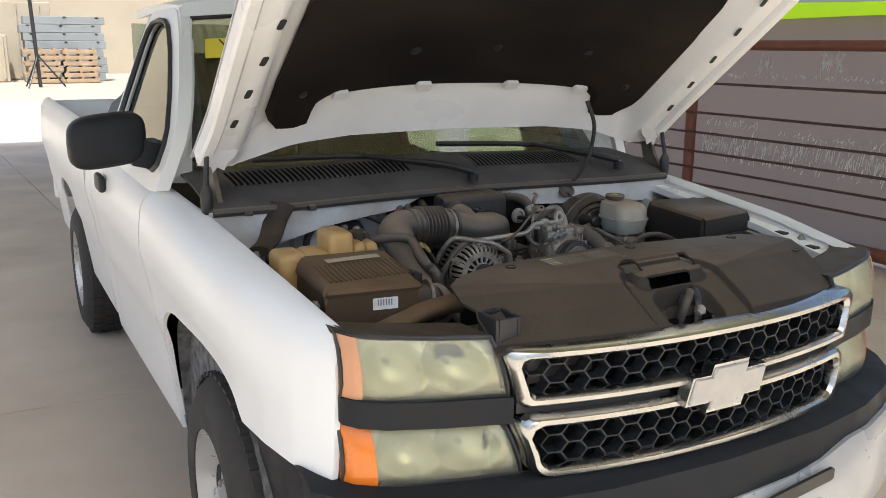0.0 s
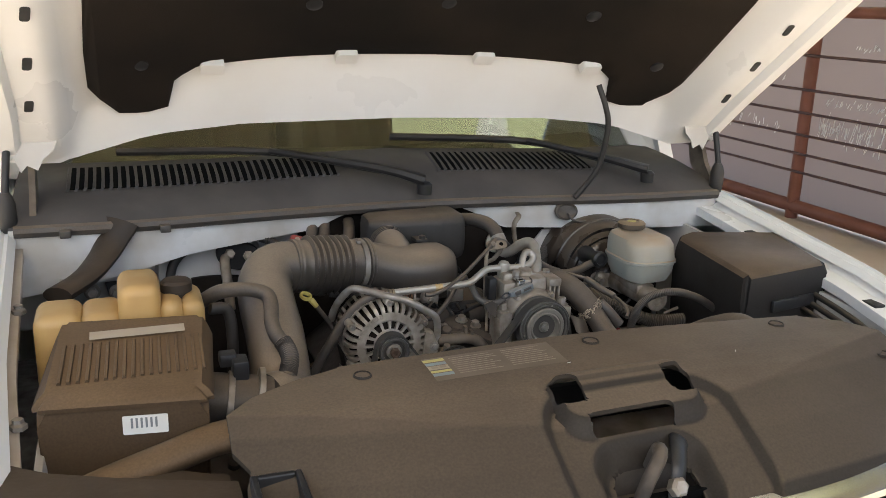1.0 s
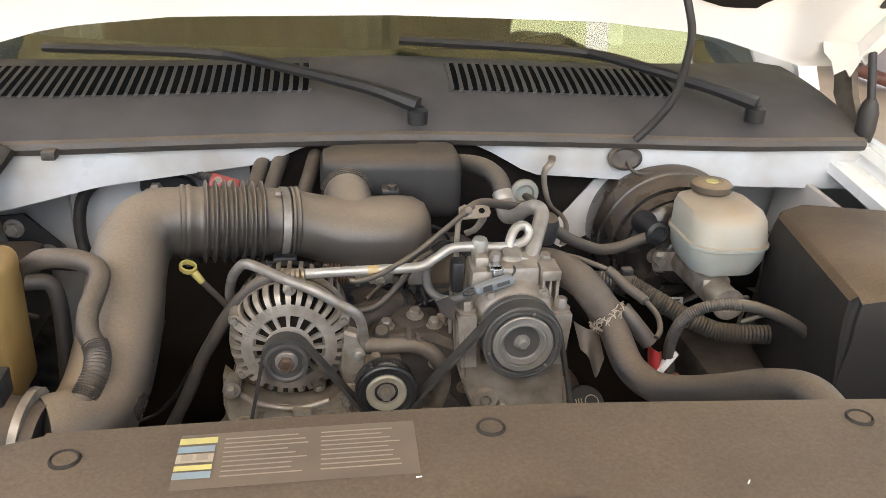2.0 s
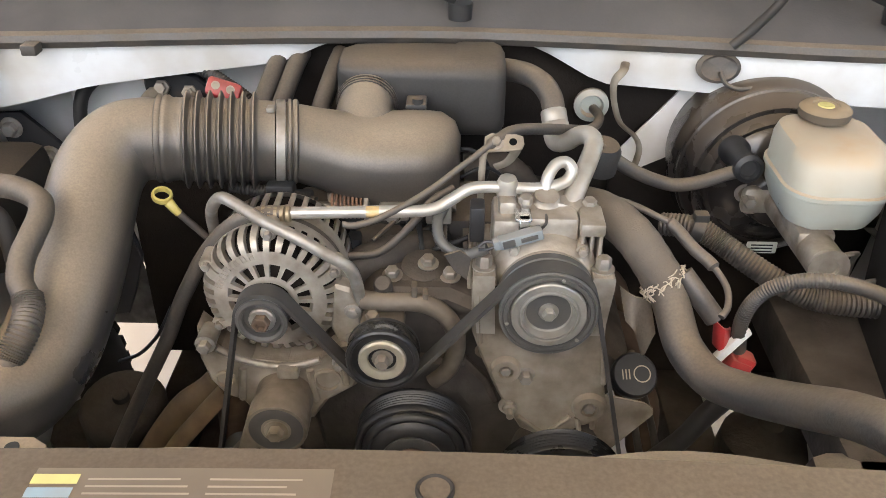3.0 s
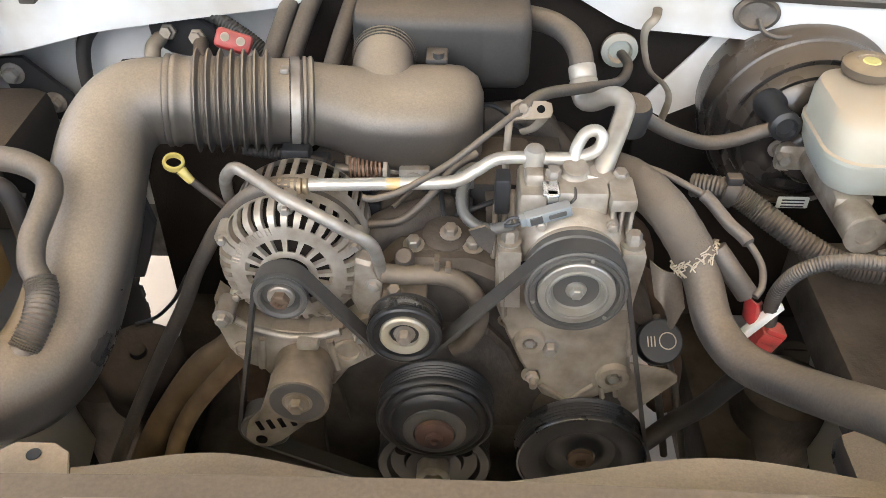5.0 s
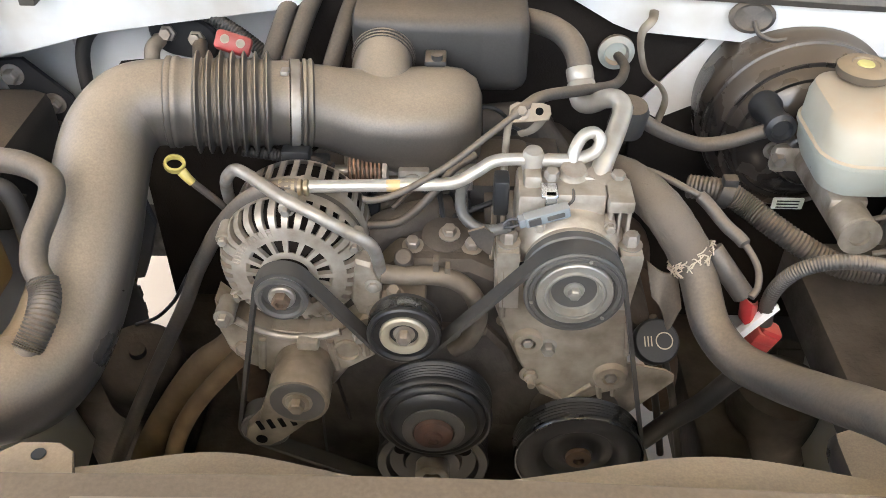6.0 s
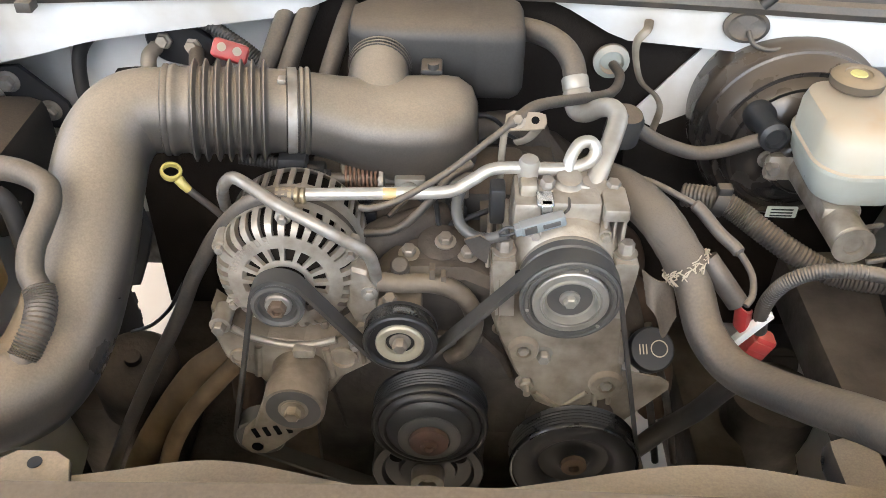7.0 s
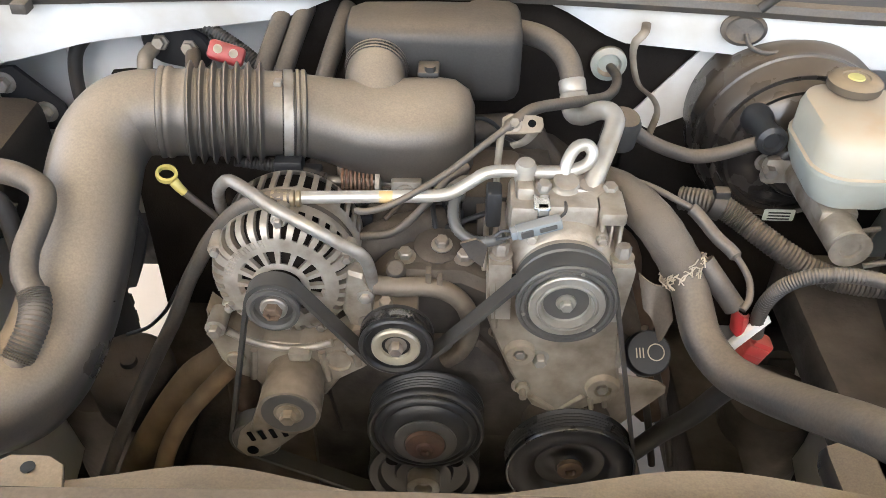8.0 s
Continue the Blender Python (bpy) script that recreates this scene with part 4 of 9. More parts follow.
# lamps: upper headlight and lower park lamp each side
def lamp_y(x):
    """How far back the lamp face lies at a distance x from the centre."""
    return lerp([(0.43, 0.028), (0.50, 0.045), (0.60, 0.068), (0.70, 0.100), (0.745, 0.130), (0.765, 0.158)], x)


def lamp(name, s, zt_in, zt_out, zb_in, zb_out, x_in_t, x_in_b, amber_share, bright):
    ob = thing_part(name, truck)

    def P(u, v, d):
        xi = x_in_b + (x_in_t - x_in_b) * v
        x = xi + (0.764 - xi) * u
        z = (zb_in + (zb_out - zb_in) * u) * (1 - v) + (zt_in + (zt_out - zt_in) * u) * v
        bulge = 0.016 * math.sin(math.pi * min(1, max(0, v))) ** 0.6
        return Vector((s * x, lamp_y(x) - bulge + d + 0.022 * v, z))

    ua = 1 - amber_share
    bm = bmesh.new()
    sheet(bm, lambda u, v: P(u * ua, v, 0.0), 24, 10, 0.004, (0, 1, 0))
    part("lens", bm, M["lens"], ob, "hazed yellowed clear lens")
    bm = bmesh.new()
    sheet(bm, lambda u, v: P(ua + (1 - ua) * u, v, -0.001), 6, 10, 0.02, (0, 1, 0))
    part("marker_lens", bm, M["amber" if bright else "amber_dull"], ob, "amber side marker lens")
    # reflector bowls behind the lens
    def bowl(u, v):
        for c, w in ((0.30, 0.25), (0.74, 0.22)):
            d = ((u - c) / w) ** 2 + ((v - 0.5) / 0.46) ** 2
            if d < 1:
                return 0.03 + 0.05 * (1 - d) ** 0.8
        return 0.030

    bm = bmesh.new()
    sheet(bm, lambda u, v: P(u * ua, v, bowl(u, v)), 64, 28, 0.004, (0, 1, 0))
    part("reflector", bm, M["reflector"], ob, "bright stepped reflector bowl")
    for c in (0.30, 0.74):
        bm = bmesh.new()
        p = P(c * ua, 0.5, 0.078)
        lathe(bm, p, (0, -1, 0), [(0.007, 0), (0.007, 0.02), (0.004, 0.026)], 12)
        part("bulb", bm, M["paper"], ob)
    bm = bmesh.new()
    rim_pts = [P(0, k / 4, -0.002) for k in range(5)] + [P(k / 12, 1, -0.002) for k in range(1, 13)] + [P(1, 1 - k / 4, -0.002) for k in range(1, 5)] + [P(1 - k / 12, 0, -0.002) for k in range(1, 13)]
    sweep(bm, rim_pts, 0.005, 6, 2, smooth=False)
    part("lamp_seal", bm, M["black"], ob)
    bm = bmesh.new()
    sheet(bm, lambda u, v: P(u, 1.0, 0.0) + Vector((0, 0.12 * v, 0.004 - 0.01 * v)), 12, 2, 0.012, (0, 0, -1))
    part("lamp_housing", bm, M["grime"], ob, "dusty black lamp housing")


for s in (-1, 1):
    lamp("headlight", s, 1.086, 1.106, 0.970, 0.978, 0.487, 0.462, 0.10, False)
    lamp("park_lamp", s, 0.912, 0.922, 0.802, 0.800, 0.462, 0.432, 0.16, True)
    # filler between the lamps
    bm = bmesh.new()
    sheet(bm, lambda u, v: (s * (0.455 + 0.31 * u), lamp_y(0.455 + 0.31 * u) - 0.012, 0.914 + 0.055 * v + 0.013 * u), 14, 2, 0.05, (0, 1, 0))
    part("lamp_filler", bm, M["trim"], truck, "dark grey filler strip between the lamps")
    # wheel-side skirt of the bumper
    bm = bmesh.new()
    sheet(bm, lambda u, v: (s * (lerp(SIDE_X, 0.14 + 0.36 * u) - 0.036 * min(1.0, max(0.2, 0.04 / 0.4 + 0.8 * u)) - 0.03 * (1 - v)), 0.14 + 0.36 * u, 0.52 + 0.275 * v), 12, 4, 0.03, (-s, 0, 0))
    part("bumper_end", bm, M["trim"], truck)


def bump_y(x):
    return lerp([(0.0, -0.112), (0.3, -0.10), (0.5, -0.065), (0.65, -0.01), (0.76, 0.05), (0.84, 0.15)], abs(x))


bumper = thing_part("front_bumper", truck)
bumper.location.x = 0.015
bm = bmesh.new()
sheet(bm, lambda u, v: (-0.84 + 1.68 * u, bump_y(-0.84 + 1.68 * u) + (0.06 if v > 0.99 else 0.016 * v), 0.690 + (0.105 + 0.012 * (2 * u - 1) ** 2) * v), 40, 8, 0.05, (0, 1, 0))
part("bumper_cover", bm, M["trim"], bumper, "dark grey plastic bumper cover")
bm = bmesh.new()
sheet(bm, lambda u, v: (-0.82 + 1.64 * u, bump_y(-0.82 + 1.64 * u) - 0.03 + 0.10 * abs(v - 0.5) ** 2, 0.50 + (lerp([(0.0, 0.696), (0.2, 0.700), (0.30, 0.716), (0.40, 0.736), (0.82, 0.744)], abs(-0.82 + 1.64 * u)) - 0.50) * v), 40, 8, 0.04, (0, 1, 0))
part("bumper_bar", bm, M["bumper_paint"], bumper, "grey painted steel bumper bar")
for s in (-1, 1):
    bm = bmesh.new()
    plate(bm, rounded(0.21, 0.030, 0.008), lambda a, b, h: (s * 0.195 + a, bump_y(s * 0.195 + a) - 0.026 - h, 0.684 + b + s * 0.10 * a), 0.008)
    part("bumper_slot", bm, M["black"], bumper, "", False)
bm = bmesh.new()
sheet(bm, lambda u, v: (-0.78 + 1.56 * u, 0.05 + 0.1 * abs(2 * u - 1) ** 2, 0.30 + 0.18 * v), 20, 2, 0.02, (0, 1, 0))
part("air_dam", bm, M["black"], bumper)


# ---- the open hood ----
hood = thing_part("hood", truck)
H0, HD, HN = Vector((0, 1.10, 1.300)), Vector((0, -0.783, 0.622)), Vector((0, 0.622, 0.783))


def hood_pt(x, v, n):
    return H0 + HD * v + HN * n + Vector((x, 0, 0))


def hood_half(v):
    return lerp([(0.0, 0.818), (0.2, 0.803), (0.7, 0.802), (1.2, 0.780)], v)


def crown(x, v):
    """Height of the hood skin over its edge plane."""
    return 0.175 - 0.155 * min(1, abs(x) / 0.83) ** 2.2


REAR = [(0.0, 0.040), (0.35, 0.038), (0.55, 0.030), (0.68, 0.0), (0.76, 0.0), (0.835, 0.02)]
bm = bmesh.new()
sheet(bm, lambda u, v: (lambda x: hood_pt(x, lerp(REAR, abs(x)) + (1.17 - 0.10 * (x / 0.8) ** 2 - lerp(REAR, abs(x))) * v, crown(x, v) + 0.004 - 0.10 * max(0, v - 0.86) / 0.14))((2 * u - 1) * hood_half(v)), 40, 30, 0.003, tuple(HN))
part("outer_skin", bm, M["paint"], hood)


def under(x, v):
    """Inner panel: side rails hang low, a steep rear band, then the field under the pad."""
    ax = abs(x)
    field = 0.150 - 0.107 * (ax / 0.7) ** 2.4
    rail = 0.004
    k = min(1, max(0, (ax - 0.655) / 0.05))
    k = k * k * (3 - 2 * k)
    base = field * (1 - k) + rail * k
    start = lerp(REAR, ax)
    rise = lerp([(0.0, 0.205), (0.40, 0.205), (0.46, 0.165), (0.62, 0.135), (0.70, 0.05), (0.835, 0.02)], ax)
    t = min(1, max(0, (v - start) / max(0.03, rise - start)))
    edge = lerp([(0.0, 0.066), (0.35, 0.060), (0.5, 0.046), (0.68, 0.012), (0.835, 0.010)], ax)
    return edge + (base - edge) * t ** 0.85 if k < 1 else base


bm = bmesh.new()
sheet(bm, lambda u, v: (lambda x: (lambda vv: hood_pt(x, vv, under(x, vv)))(lerp(REAR, abs(x)) + 0.004 + (1.12 - 0.10 * (x / 0.8) ** 2 - lerp(REAR, abs(x))) * v ** 1.25))((2 * u - 1) * (hood_half(v) - 0.012)), 96, 60)
part("inner_panel", bm, M["inner"], hood, "white painted hood inner frame")
for s in (-1, 1):
    bm = bmesh.new()
    loops = []
    for k in range(25):
        v = 0.05 + 1.0 * k / 24
        xo, xi = s * (hood_half(v) - 0.002), s * (hood_half(v) - 0.035)
        loops.append([hood_pt(xo, v, 0.03), hood_pt(xo, v, -0.008), hood_pt(xo - s * 0.008, v, -0.014), hood_pt(xi, v, -0.012), hood_pt(xi - s * 0.01, v, 0.0), hood_pt(xi - s * 0.012, v, 0.03)])
    loft(bm, loops)
    part("side_rail", bm, M["inner"], hood)
    for v in (0.215, 0.344, 0.474, 0.606, 0.735, 0.86):
        bm = bmesh.new()
        c = hood_pt(s * (0.725 - 0.095 * (v - 0.344)), v, 0.0036)
        m = Matrix(((1, 0, 0, c.x), (0, HD.y, HN.y, c.y), (0, HD.z, HN.z, c.z), (0, 0, 0, 1)))
        plate(bm, rounded(0.015, 0.034, 0.005, 3), lambda a, b, h: m @ Vector((a - b * s * 0.15, b, h)), -0.0016)
        part("panel_slot", bm, M["ink"], hood, "", False)
    bm = bmesh.new()
    c = hood_pt(s * 0.738, 0.03, 0.026)
    lathe(bm, c, -HN, [(0.014, -0.004), (0.014, 0.004)], 20)
    bmesh.ops.transform(bm, matrix=Matrix.Translation(c) @ Matrix.Diagonal((1.7, 0.7, 1, 1)) @ Matrix.Translation(-c), verts=bm.verts)
    part("oval_hole", bm, M["ink"], hood)
    # hinge strap from the cowl side
    bm = bmesh.new()
    hx = s * (0.80 if s > 0 else 0.752)
    plate(bm, [(1.02, 1.20), (1.06, 1.185), (1.13, 1.25), (1.15, 1.32), (1.10, 1.39), (1.02, 1.44), (0.99, 1.42), (1.05, 1.35), (1.09, 1.30), (1.07, 1.26)],
          lambda a, b, h: (hx + s * h, a, b), 0.012)
    hg = part("hinge", bm, M["grimy_cast"], hood, "grimy dark steel hood hinge strap", False)
    bm = bmesh.new()
    cyl(bm, (hx - s * 0.016, 1.085, 1.345), (hx + s * 0.02, 1.085, 1.345), 0.012, seg=14)
    part("hinge_pin", bm, M["steel"], hg)
    bm = bmesh.new()
    lathe(bm, (s * 0.80, 1.015, 1.19), (0, 0, 1), [(0.009, 0), (0.014, 0.006), (0.017, 0.025), (0.017, 0.055), (0.013, 0.070), (0.008, 0.078)], 20)
    part("hinge_boot", bm, M["rubber"], hg, "black rubber hinge boot")
    bm = bmesh.new()
    cyl(bm, (s * 0.80, 1.015, 1.265), (s * 0.79, 1.03, 1.36), 0.007, seg=12)
    part("hinge_rod", bm, M["black"], hg)
    bm = bmesh.new()
    plate(bm, [(0.70, 1.368), (0.800, 1.374), (0.802, 1.335), (0.792, 1.318), (0.782, 1.328), (0.772, 1.298), (0.760, 1.312), (0.742, 1.302), (0.73, 1.325), (0.712, 1.34)], lambda a, b, h: (s * a, 1.045 + h - 0.2 * (b - 1.3), b), 0.004)
    part("hinge_bracket", bm, M["bay"], hg, "white painted jagged hinge bracket", False)
    bm = bmesh.new()
    lathe(bm, (s * 0.792, 1.034, 1.345), (0, -1, 0.2), [(0.007, -0.002), (0.007, 0.002)], 14)
    part("bracket_hole", bm, M["gap_shade"], hg)

# insulation pad: dark felt with notched rear edge, held by clips
def pad_rear(x):
    ax = abs(x)
    return lerp([(0.0, 0.192), (0.42, 0.192), (0.445, 0.185), (0.485, 0.155), (0.497, 0.100), (0.54, 0.094), (0.590, 0.102), (0.620, 0.140), (0.643, 0.20)], ax)


bm = bmesh.new()
xs = sorted({round(x, 4) for x in [-0.641 + 1.282 * i / 60 for i in range(61)] + [k * q for k in (-1, 1) for q in (0.42, 0.445, 0.465, 0.485, 0.491, 0.497, 0.5, 0.590, 0.620)]})


def pad_pt(x, t, lift):
    v0 = pad_rear(x)
    v1 = lerp([(0.0, 1.02), (0.45, 1.0), (0.55, 0.93), (0.605, 0.80), (0.630, 0.62), (0.642, 0.28)], abs(x))
    v = v0 + (v1 - v0) * t
    soft = 0.006 * math.sin(9 * x + 4 * v) * math.sin(7 * v) + 0.012 * math.exp(-((v - 0.5) / 0.05) ** 2)
    edge = min(1, t / 0.05, (1 - t) / 0.05, (0.643 - abs(x)) / 0.02)
    return hood_pt(x, v, under(x, v) - 0.003 - lift * (0.25 + 0.75 * max(0, edge)) * (1 + soft * 20))


tops = [[bm.verts.new(pad_pt(x, j / 30, 0.022)) for j in range(31)] for x in xs]
bots = [[bm.verts.new(pad_pt(x, j / 30, -0.001)) for j in range(31)] for x in xs]
for i in range(len(xs) - 1):
    for j in range(30):
        bm.faces.new((tops[i][j], tops[i + 1][j], tops[i + 1][j + 1], tops[i][j + 1]))
    bm.faces.new((tops[i][0], bots[i][0], bots[i + 1][0], tops[i + 1][0]))
part("insulation_pad", bm, M["pad"], hood, "black felt hood insulation pad")
for x in (-0.415, -0.145, 0.16, 0.415):
    bm = bmesh.new()
    c = hood_pt(x, 0.196, under(x, 0.20) - 0.028)
    m = Matrix(((1, 0, 0, c.x), (0, HD.y, HN.y, c.y), (0, HD.z, HN.z, c.z), (0, 0, 0, 1)))
    plate(bm, rounded(0.045, 0.032, 0.006, 3), lambda a, b, h: m @ Vector((a, b, h)), 0.02)
    part("pad_clip", bm, M["inner"], hood, "", False)
for x, v in ((0.024, 0.375), (-0.24, 0.37), (0.34, 0.37), (-0.55, 0.25), (0.55, 0.25), (0.024, 0.7)):
    bm = bmesh.new()
    lathe(bm, hood_pt(x, v, under(x, v) - 0.022), -HN, [(0.016, 0.0), (0.016, 0.004), (0.006, 0.008)], 16)
    part("pad_fastener", bm, M["black"], hood)
# washer hose from the hood to the cowl
bm = bmesh.new()
sweep(bm, [hood_pt(0.425, 0.195, 0.055), (0.439, 0.968, 1.417), (0.449, 0.968, 1.375), (0.446, 0.975, 1.315), (0.436, 0.98, 1.272), (0.412, 0.985, 1.235), (0.385, 0.985, 1.207)], 0.0065, 10, 8)
solo("washer_hose", bm, M["rubber"], "thin black washer hose from hood to cowl", "hose")


# ---- engine bay shell ----
# cowl grille panel
cowl = thing_part("cowl_panel", truck)


def cowl_pt(x, v):
    """v from the front lip to the windshield base."""
    y0, z0 = 1.05 - 0.05 * min(1.0, abs(x) / 0.55) ** 1.5, 1.203
    y1, z1 = lerp(W_LOW, min(0.83, abs(x))) + 0.01, 1.290 - 0.03 * abs(x / 0.8)
    t = v
    return Vector((x, y0 + (y1 - y0) * t, z0 + (z1 - z0) * t ** 0.7 + 0.008 * math.sin(math.pi * t)))


bm = bmesh.new()
sheet(bm, lambda u, v: cowl_pt(-0.80 + 1.60 * u, v), 48, 12, 0.006, (0, 0.1, -1))
part("cowl_skin", bm, M["cowl"], cowl, "dusty black cowl panel")
bm = bmesh.new()
sweep(bm, [cowl_pt(-0.79 + 1.58 * i / 16, 0.0) + Vector((0, -0.004, -0.008)) for i in range(17)], 0.012, 8, 3)
part("cowl_seal", bm, M["hose"], cowl, "dusty rubber cowl seal")
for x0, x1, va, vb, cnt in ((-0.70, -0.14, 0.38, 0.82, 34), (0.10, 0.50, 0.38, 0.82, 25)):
    # near-black sheet on the skin paints the shade between the slats
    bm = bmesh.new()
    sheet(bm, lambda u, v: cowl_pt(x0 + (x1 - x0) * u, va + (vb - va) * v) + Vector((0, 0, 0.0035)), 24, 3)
    part("louvre_shade", bm, M["gap_shade"], cowl)
    for i in range(cnt + 1):
        x = x0 + (x1 - x0) * i / cnt
        bm = bmesh.new()
        a, b = cowl_pt(x, va), cowl_pt(x, vb)
        w, h = Vector((0.0030, 0, 0)), Vector((0.002, 0, 0.006))
        loft(bm, [[a - w, a + w, a + w * 1.5 + h, a - w * 0.5 + h], [b - w, b + w, b + w * 1.5 + h, b - w * 0.5 + h]])
        part("louvre_slat", bm, M["cowl"], cowl, "", False)
# wipers
for px, py, pts in ((0.03, 0.55, [(0.035, 1.035, 1.252), (-0.06, 1.075, 1.276), (-0.28, 1.185, 1.303), (-0.60, 1.265, 1.300)]), (0.60, 0.5, [(0.60, 1.02, 1.258), (0.52, 1.08, 1.278), (0.36, 1.20, 1.308), (0.02, 1.245, 1.322)])):
    wp = thing_part("wiper", truck)
    bm = bmesh.new()
    sweep(bm, pts[:3], lambda t: 0.019 - 0.008 * t, 8, 8, flat=0.7, up=(0, 0, 1))
    part("wiper_arm", bm, M["black"], wp)
    bm = bmesh.new()
    sweep(bm, [Vector(p) + Vector((0, 0.01, -0.004)) for p in (pts[1], pts[2], pts[3])], 0.009, 8, 8)
    part("wiper_blade", bm, M["rubber"], wp)
    bm = bmesh.new()
    lathe(bm, Vector(pts[0]) - Vector((0, 0, 0.03)), (0, 0, 1), [(0.016, 0), (0.017, 0.022), (0.010, 0.028)], 16)
    part("wiper_pivot", bm, M["black"], wp)
# firewall: painted upper flange, lower wall, and the dark tunnel behind the engine
FLANGE_Z = [(-0.80, 1.06), (-0.65, 1.083), (-0.47, 1.125), (-0.21, 1.153), (-0.14, 1.183), (-0.02, 1.188), (0.14, 1.180), (0.23, 1.131), (0.40, 1.124), (0.80, 1.11)]
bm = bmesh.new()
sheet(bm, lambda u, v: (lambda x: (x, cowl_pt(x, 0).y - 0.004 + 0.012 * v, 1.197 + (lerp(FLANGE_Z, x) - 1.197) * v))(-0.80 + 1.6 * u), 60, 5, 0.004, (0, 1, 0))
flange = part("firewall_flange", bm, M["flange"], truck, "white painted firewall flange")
bm = bmesh.new()
sheet(bm, lambda u, v: (-0.84 + 1.68 * u, 1.10 + 0.06 * v + (0.10 if abs(-0.84 + 1.68 * u - 0.02) < 0.22 else 0), 1.19 - (0.25 if abs(-0.84 + 1.68 * u) > 0.60 else 0.75 if -0.84 + 1.68 * u > -0.28 else 0.45) * v), 60, 8, 0.02, (0, 1, 0))
part("firewall", bm, M["bay"], truck, "white painted steel firewall")
bm = bmesh.new()
sheet(bm, lambda u, v: (-0.24 + 0.60 * u, 1.075 + 0.02 * v, 1.20 - 0.4 * v), 10, 6, 0.01, (0, 1, 0))
part("firewall_insulator", bm, M["pad"], truck, "black firewall insulation mat")
# added black sheets stand for dirt and shade low on the firewall
for x0, x1, z0, z1 in ((-0.47, -0.235, 0.62, 1.055), (0.265, 0.74, 0.60, 1.005)):
    bm = bmesh.new()
    sheet(bm, lambda u, v: (x0 + (x1 - x0) * u, 1.066 + 0.012 * math.sin(9 * u) * math.sin(7 * v), z0 + (z1 - z0) * v), 10, 8, 0.012, (0, 1, 0))
    part("firewall_dark_sheet", bm, M["pad"], truck, "added black sheet for the dirt and shade of the lower firewall")
for s in (-1, 1):
    bm = bmesh.new()
    sheet(bm, lambda u, v: (s * (0.72 - 0.06 * v - 0.10 * math.sin(math.pi * min(1, max(0, (0.3 + 0.75 * u - 0.45) / 0.6))) * v), 0.20 + 0.90 * u, (1.075 if s > 0 else 1.05) + 0.05 * u - 0.57 * v), 24, 10, 0.01, (-s, 0, 0))
    part("inner_fender", bm, M["bay"], truck, "white painted inner fender panel")
bm = bmesh.new()
box(bm, (-0.62, 0.16, 0.42), (0.62, 0.22, 1.02), 0.02)
part("radiator_support", bm, M["bay"], truck)
bm = bmesh.new()
box(bm, (-0.44, 0.225, 0.45), (0.44, 0.30, 1.03), 0.01)
solo("radiator", bm, M["alu_dirty"], "dusty radiator core behind the grille", "radiator")


# ---- radiator cover and front of the bay ----
cover = thing("radiator_cover", (0, 0.15, 1.1), "large dusty black plastic cover over the radiator support", "engine cover")


def front_y(x):
    return face_y(x) + 0.006


def cover_z(x, y):
    """Height of the cover: turned down to the grille, then rising to a flat rear shelf."""
    base = lerp([(-0.12, 1.086), (0.0, 1.112), (0.05, 1.128), (0.09, 1.1405), (0.12, 1.149), (0.15, 1.1565), (0.18, 1.1612), (0.21, 1.1635), (0.25, 1.1645), (0.31, 1.1645)], y)
    edge = lerp([(0.0, 1.068), (0.012, 1.078), (0.03, 1.088), (0.08, 1.116), (0.14, 1.148), (0.20, 1.175)], y - front_y(x))
    return min(base, edge) - 0.012 * (abs(x) / 0.5) ** 4 + 0.003 * math.sin(9 * x + 5 * y)


LEFT = [(-0.12, -0.49), (0.03, -0.485), (0.06, -0.478), (0.10, -0.495), (0.18, -0.495), (0.24, -0.46), (0.29, -0.40), (0.316, -0.34)]
RIGHT = [(-0.12, 0.49), (0.03, 0.52), (0.13, 0.535), (0.20, 0.525), (0.27, 0.49), (0.316, 0.43)]


def rounded_gap(x, y, cx, cy, hx, hy, r):
    """Distance outside a rounded rectangle."""
    dx, dy = abs(x - cx) - hx + r, abs(y - cy) - hy + r
    return math.hypot(max(dx, 0), max(dy, 0)) + min(max(dx, dy), 0) - r


def step(a, b, t):
    t = min(1, max(0, (t - a) / (b - a)))
    return t * t * (3 - 2 * t)


def relief(x, y):
    """The grab recess: a shallow rounded basin with a raised grip, stepped along its rear edge."""
    basin = -0.011 * step(0.0, 0.016, -rounded_gap(x, y, 0.005, 0.047, 0.140, 0.112, 0.075))
    grip = step(0.0, 0.012, -rounded_gap(x, y, 0.002, 0.130, 0.106, 0.050, 0.035))
    top = basin * (1 - grip) + grip * (0.006 + 0.005 * step(0.136, 0.141, y) + 0.003 * step(0.151, 0.155, y) - 0.012 * step(0.164, 0.180, y))
    return top - 0.022 * step(0.0, 0.02, -rounded_gap(x, y, -0.010, 0.02, 0.080, 0.055, 0.04))


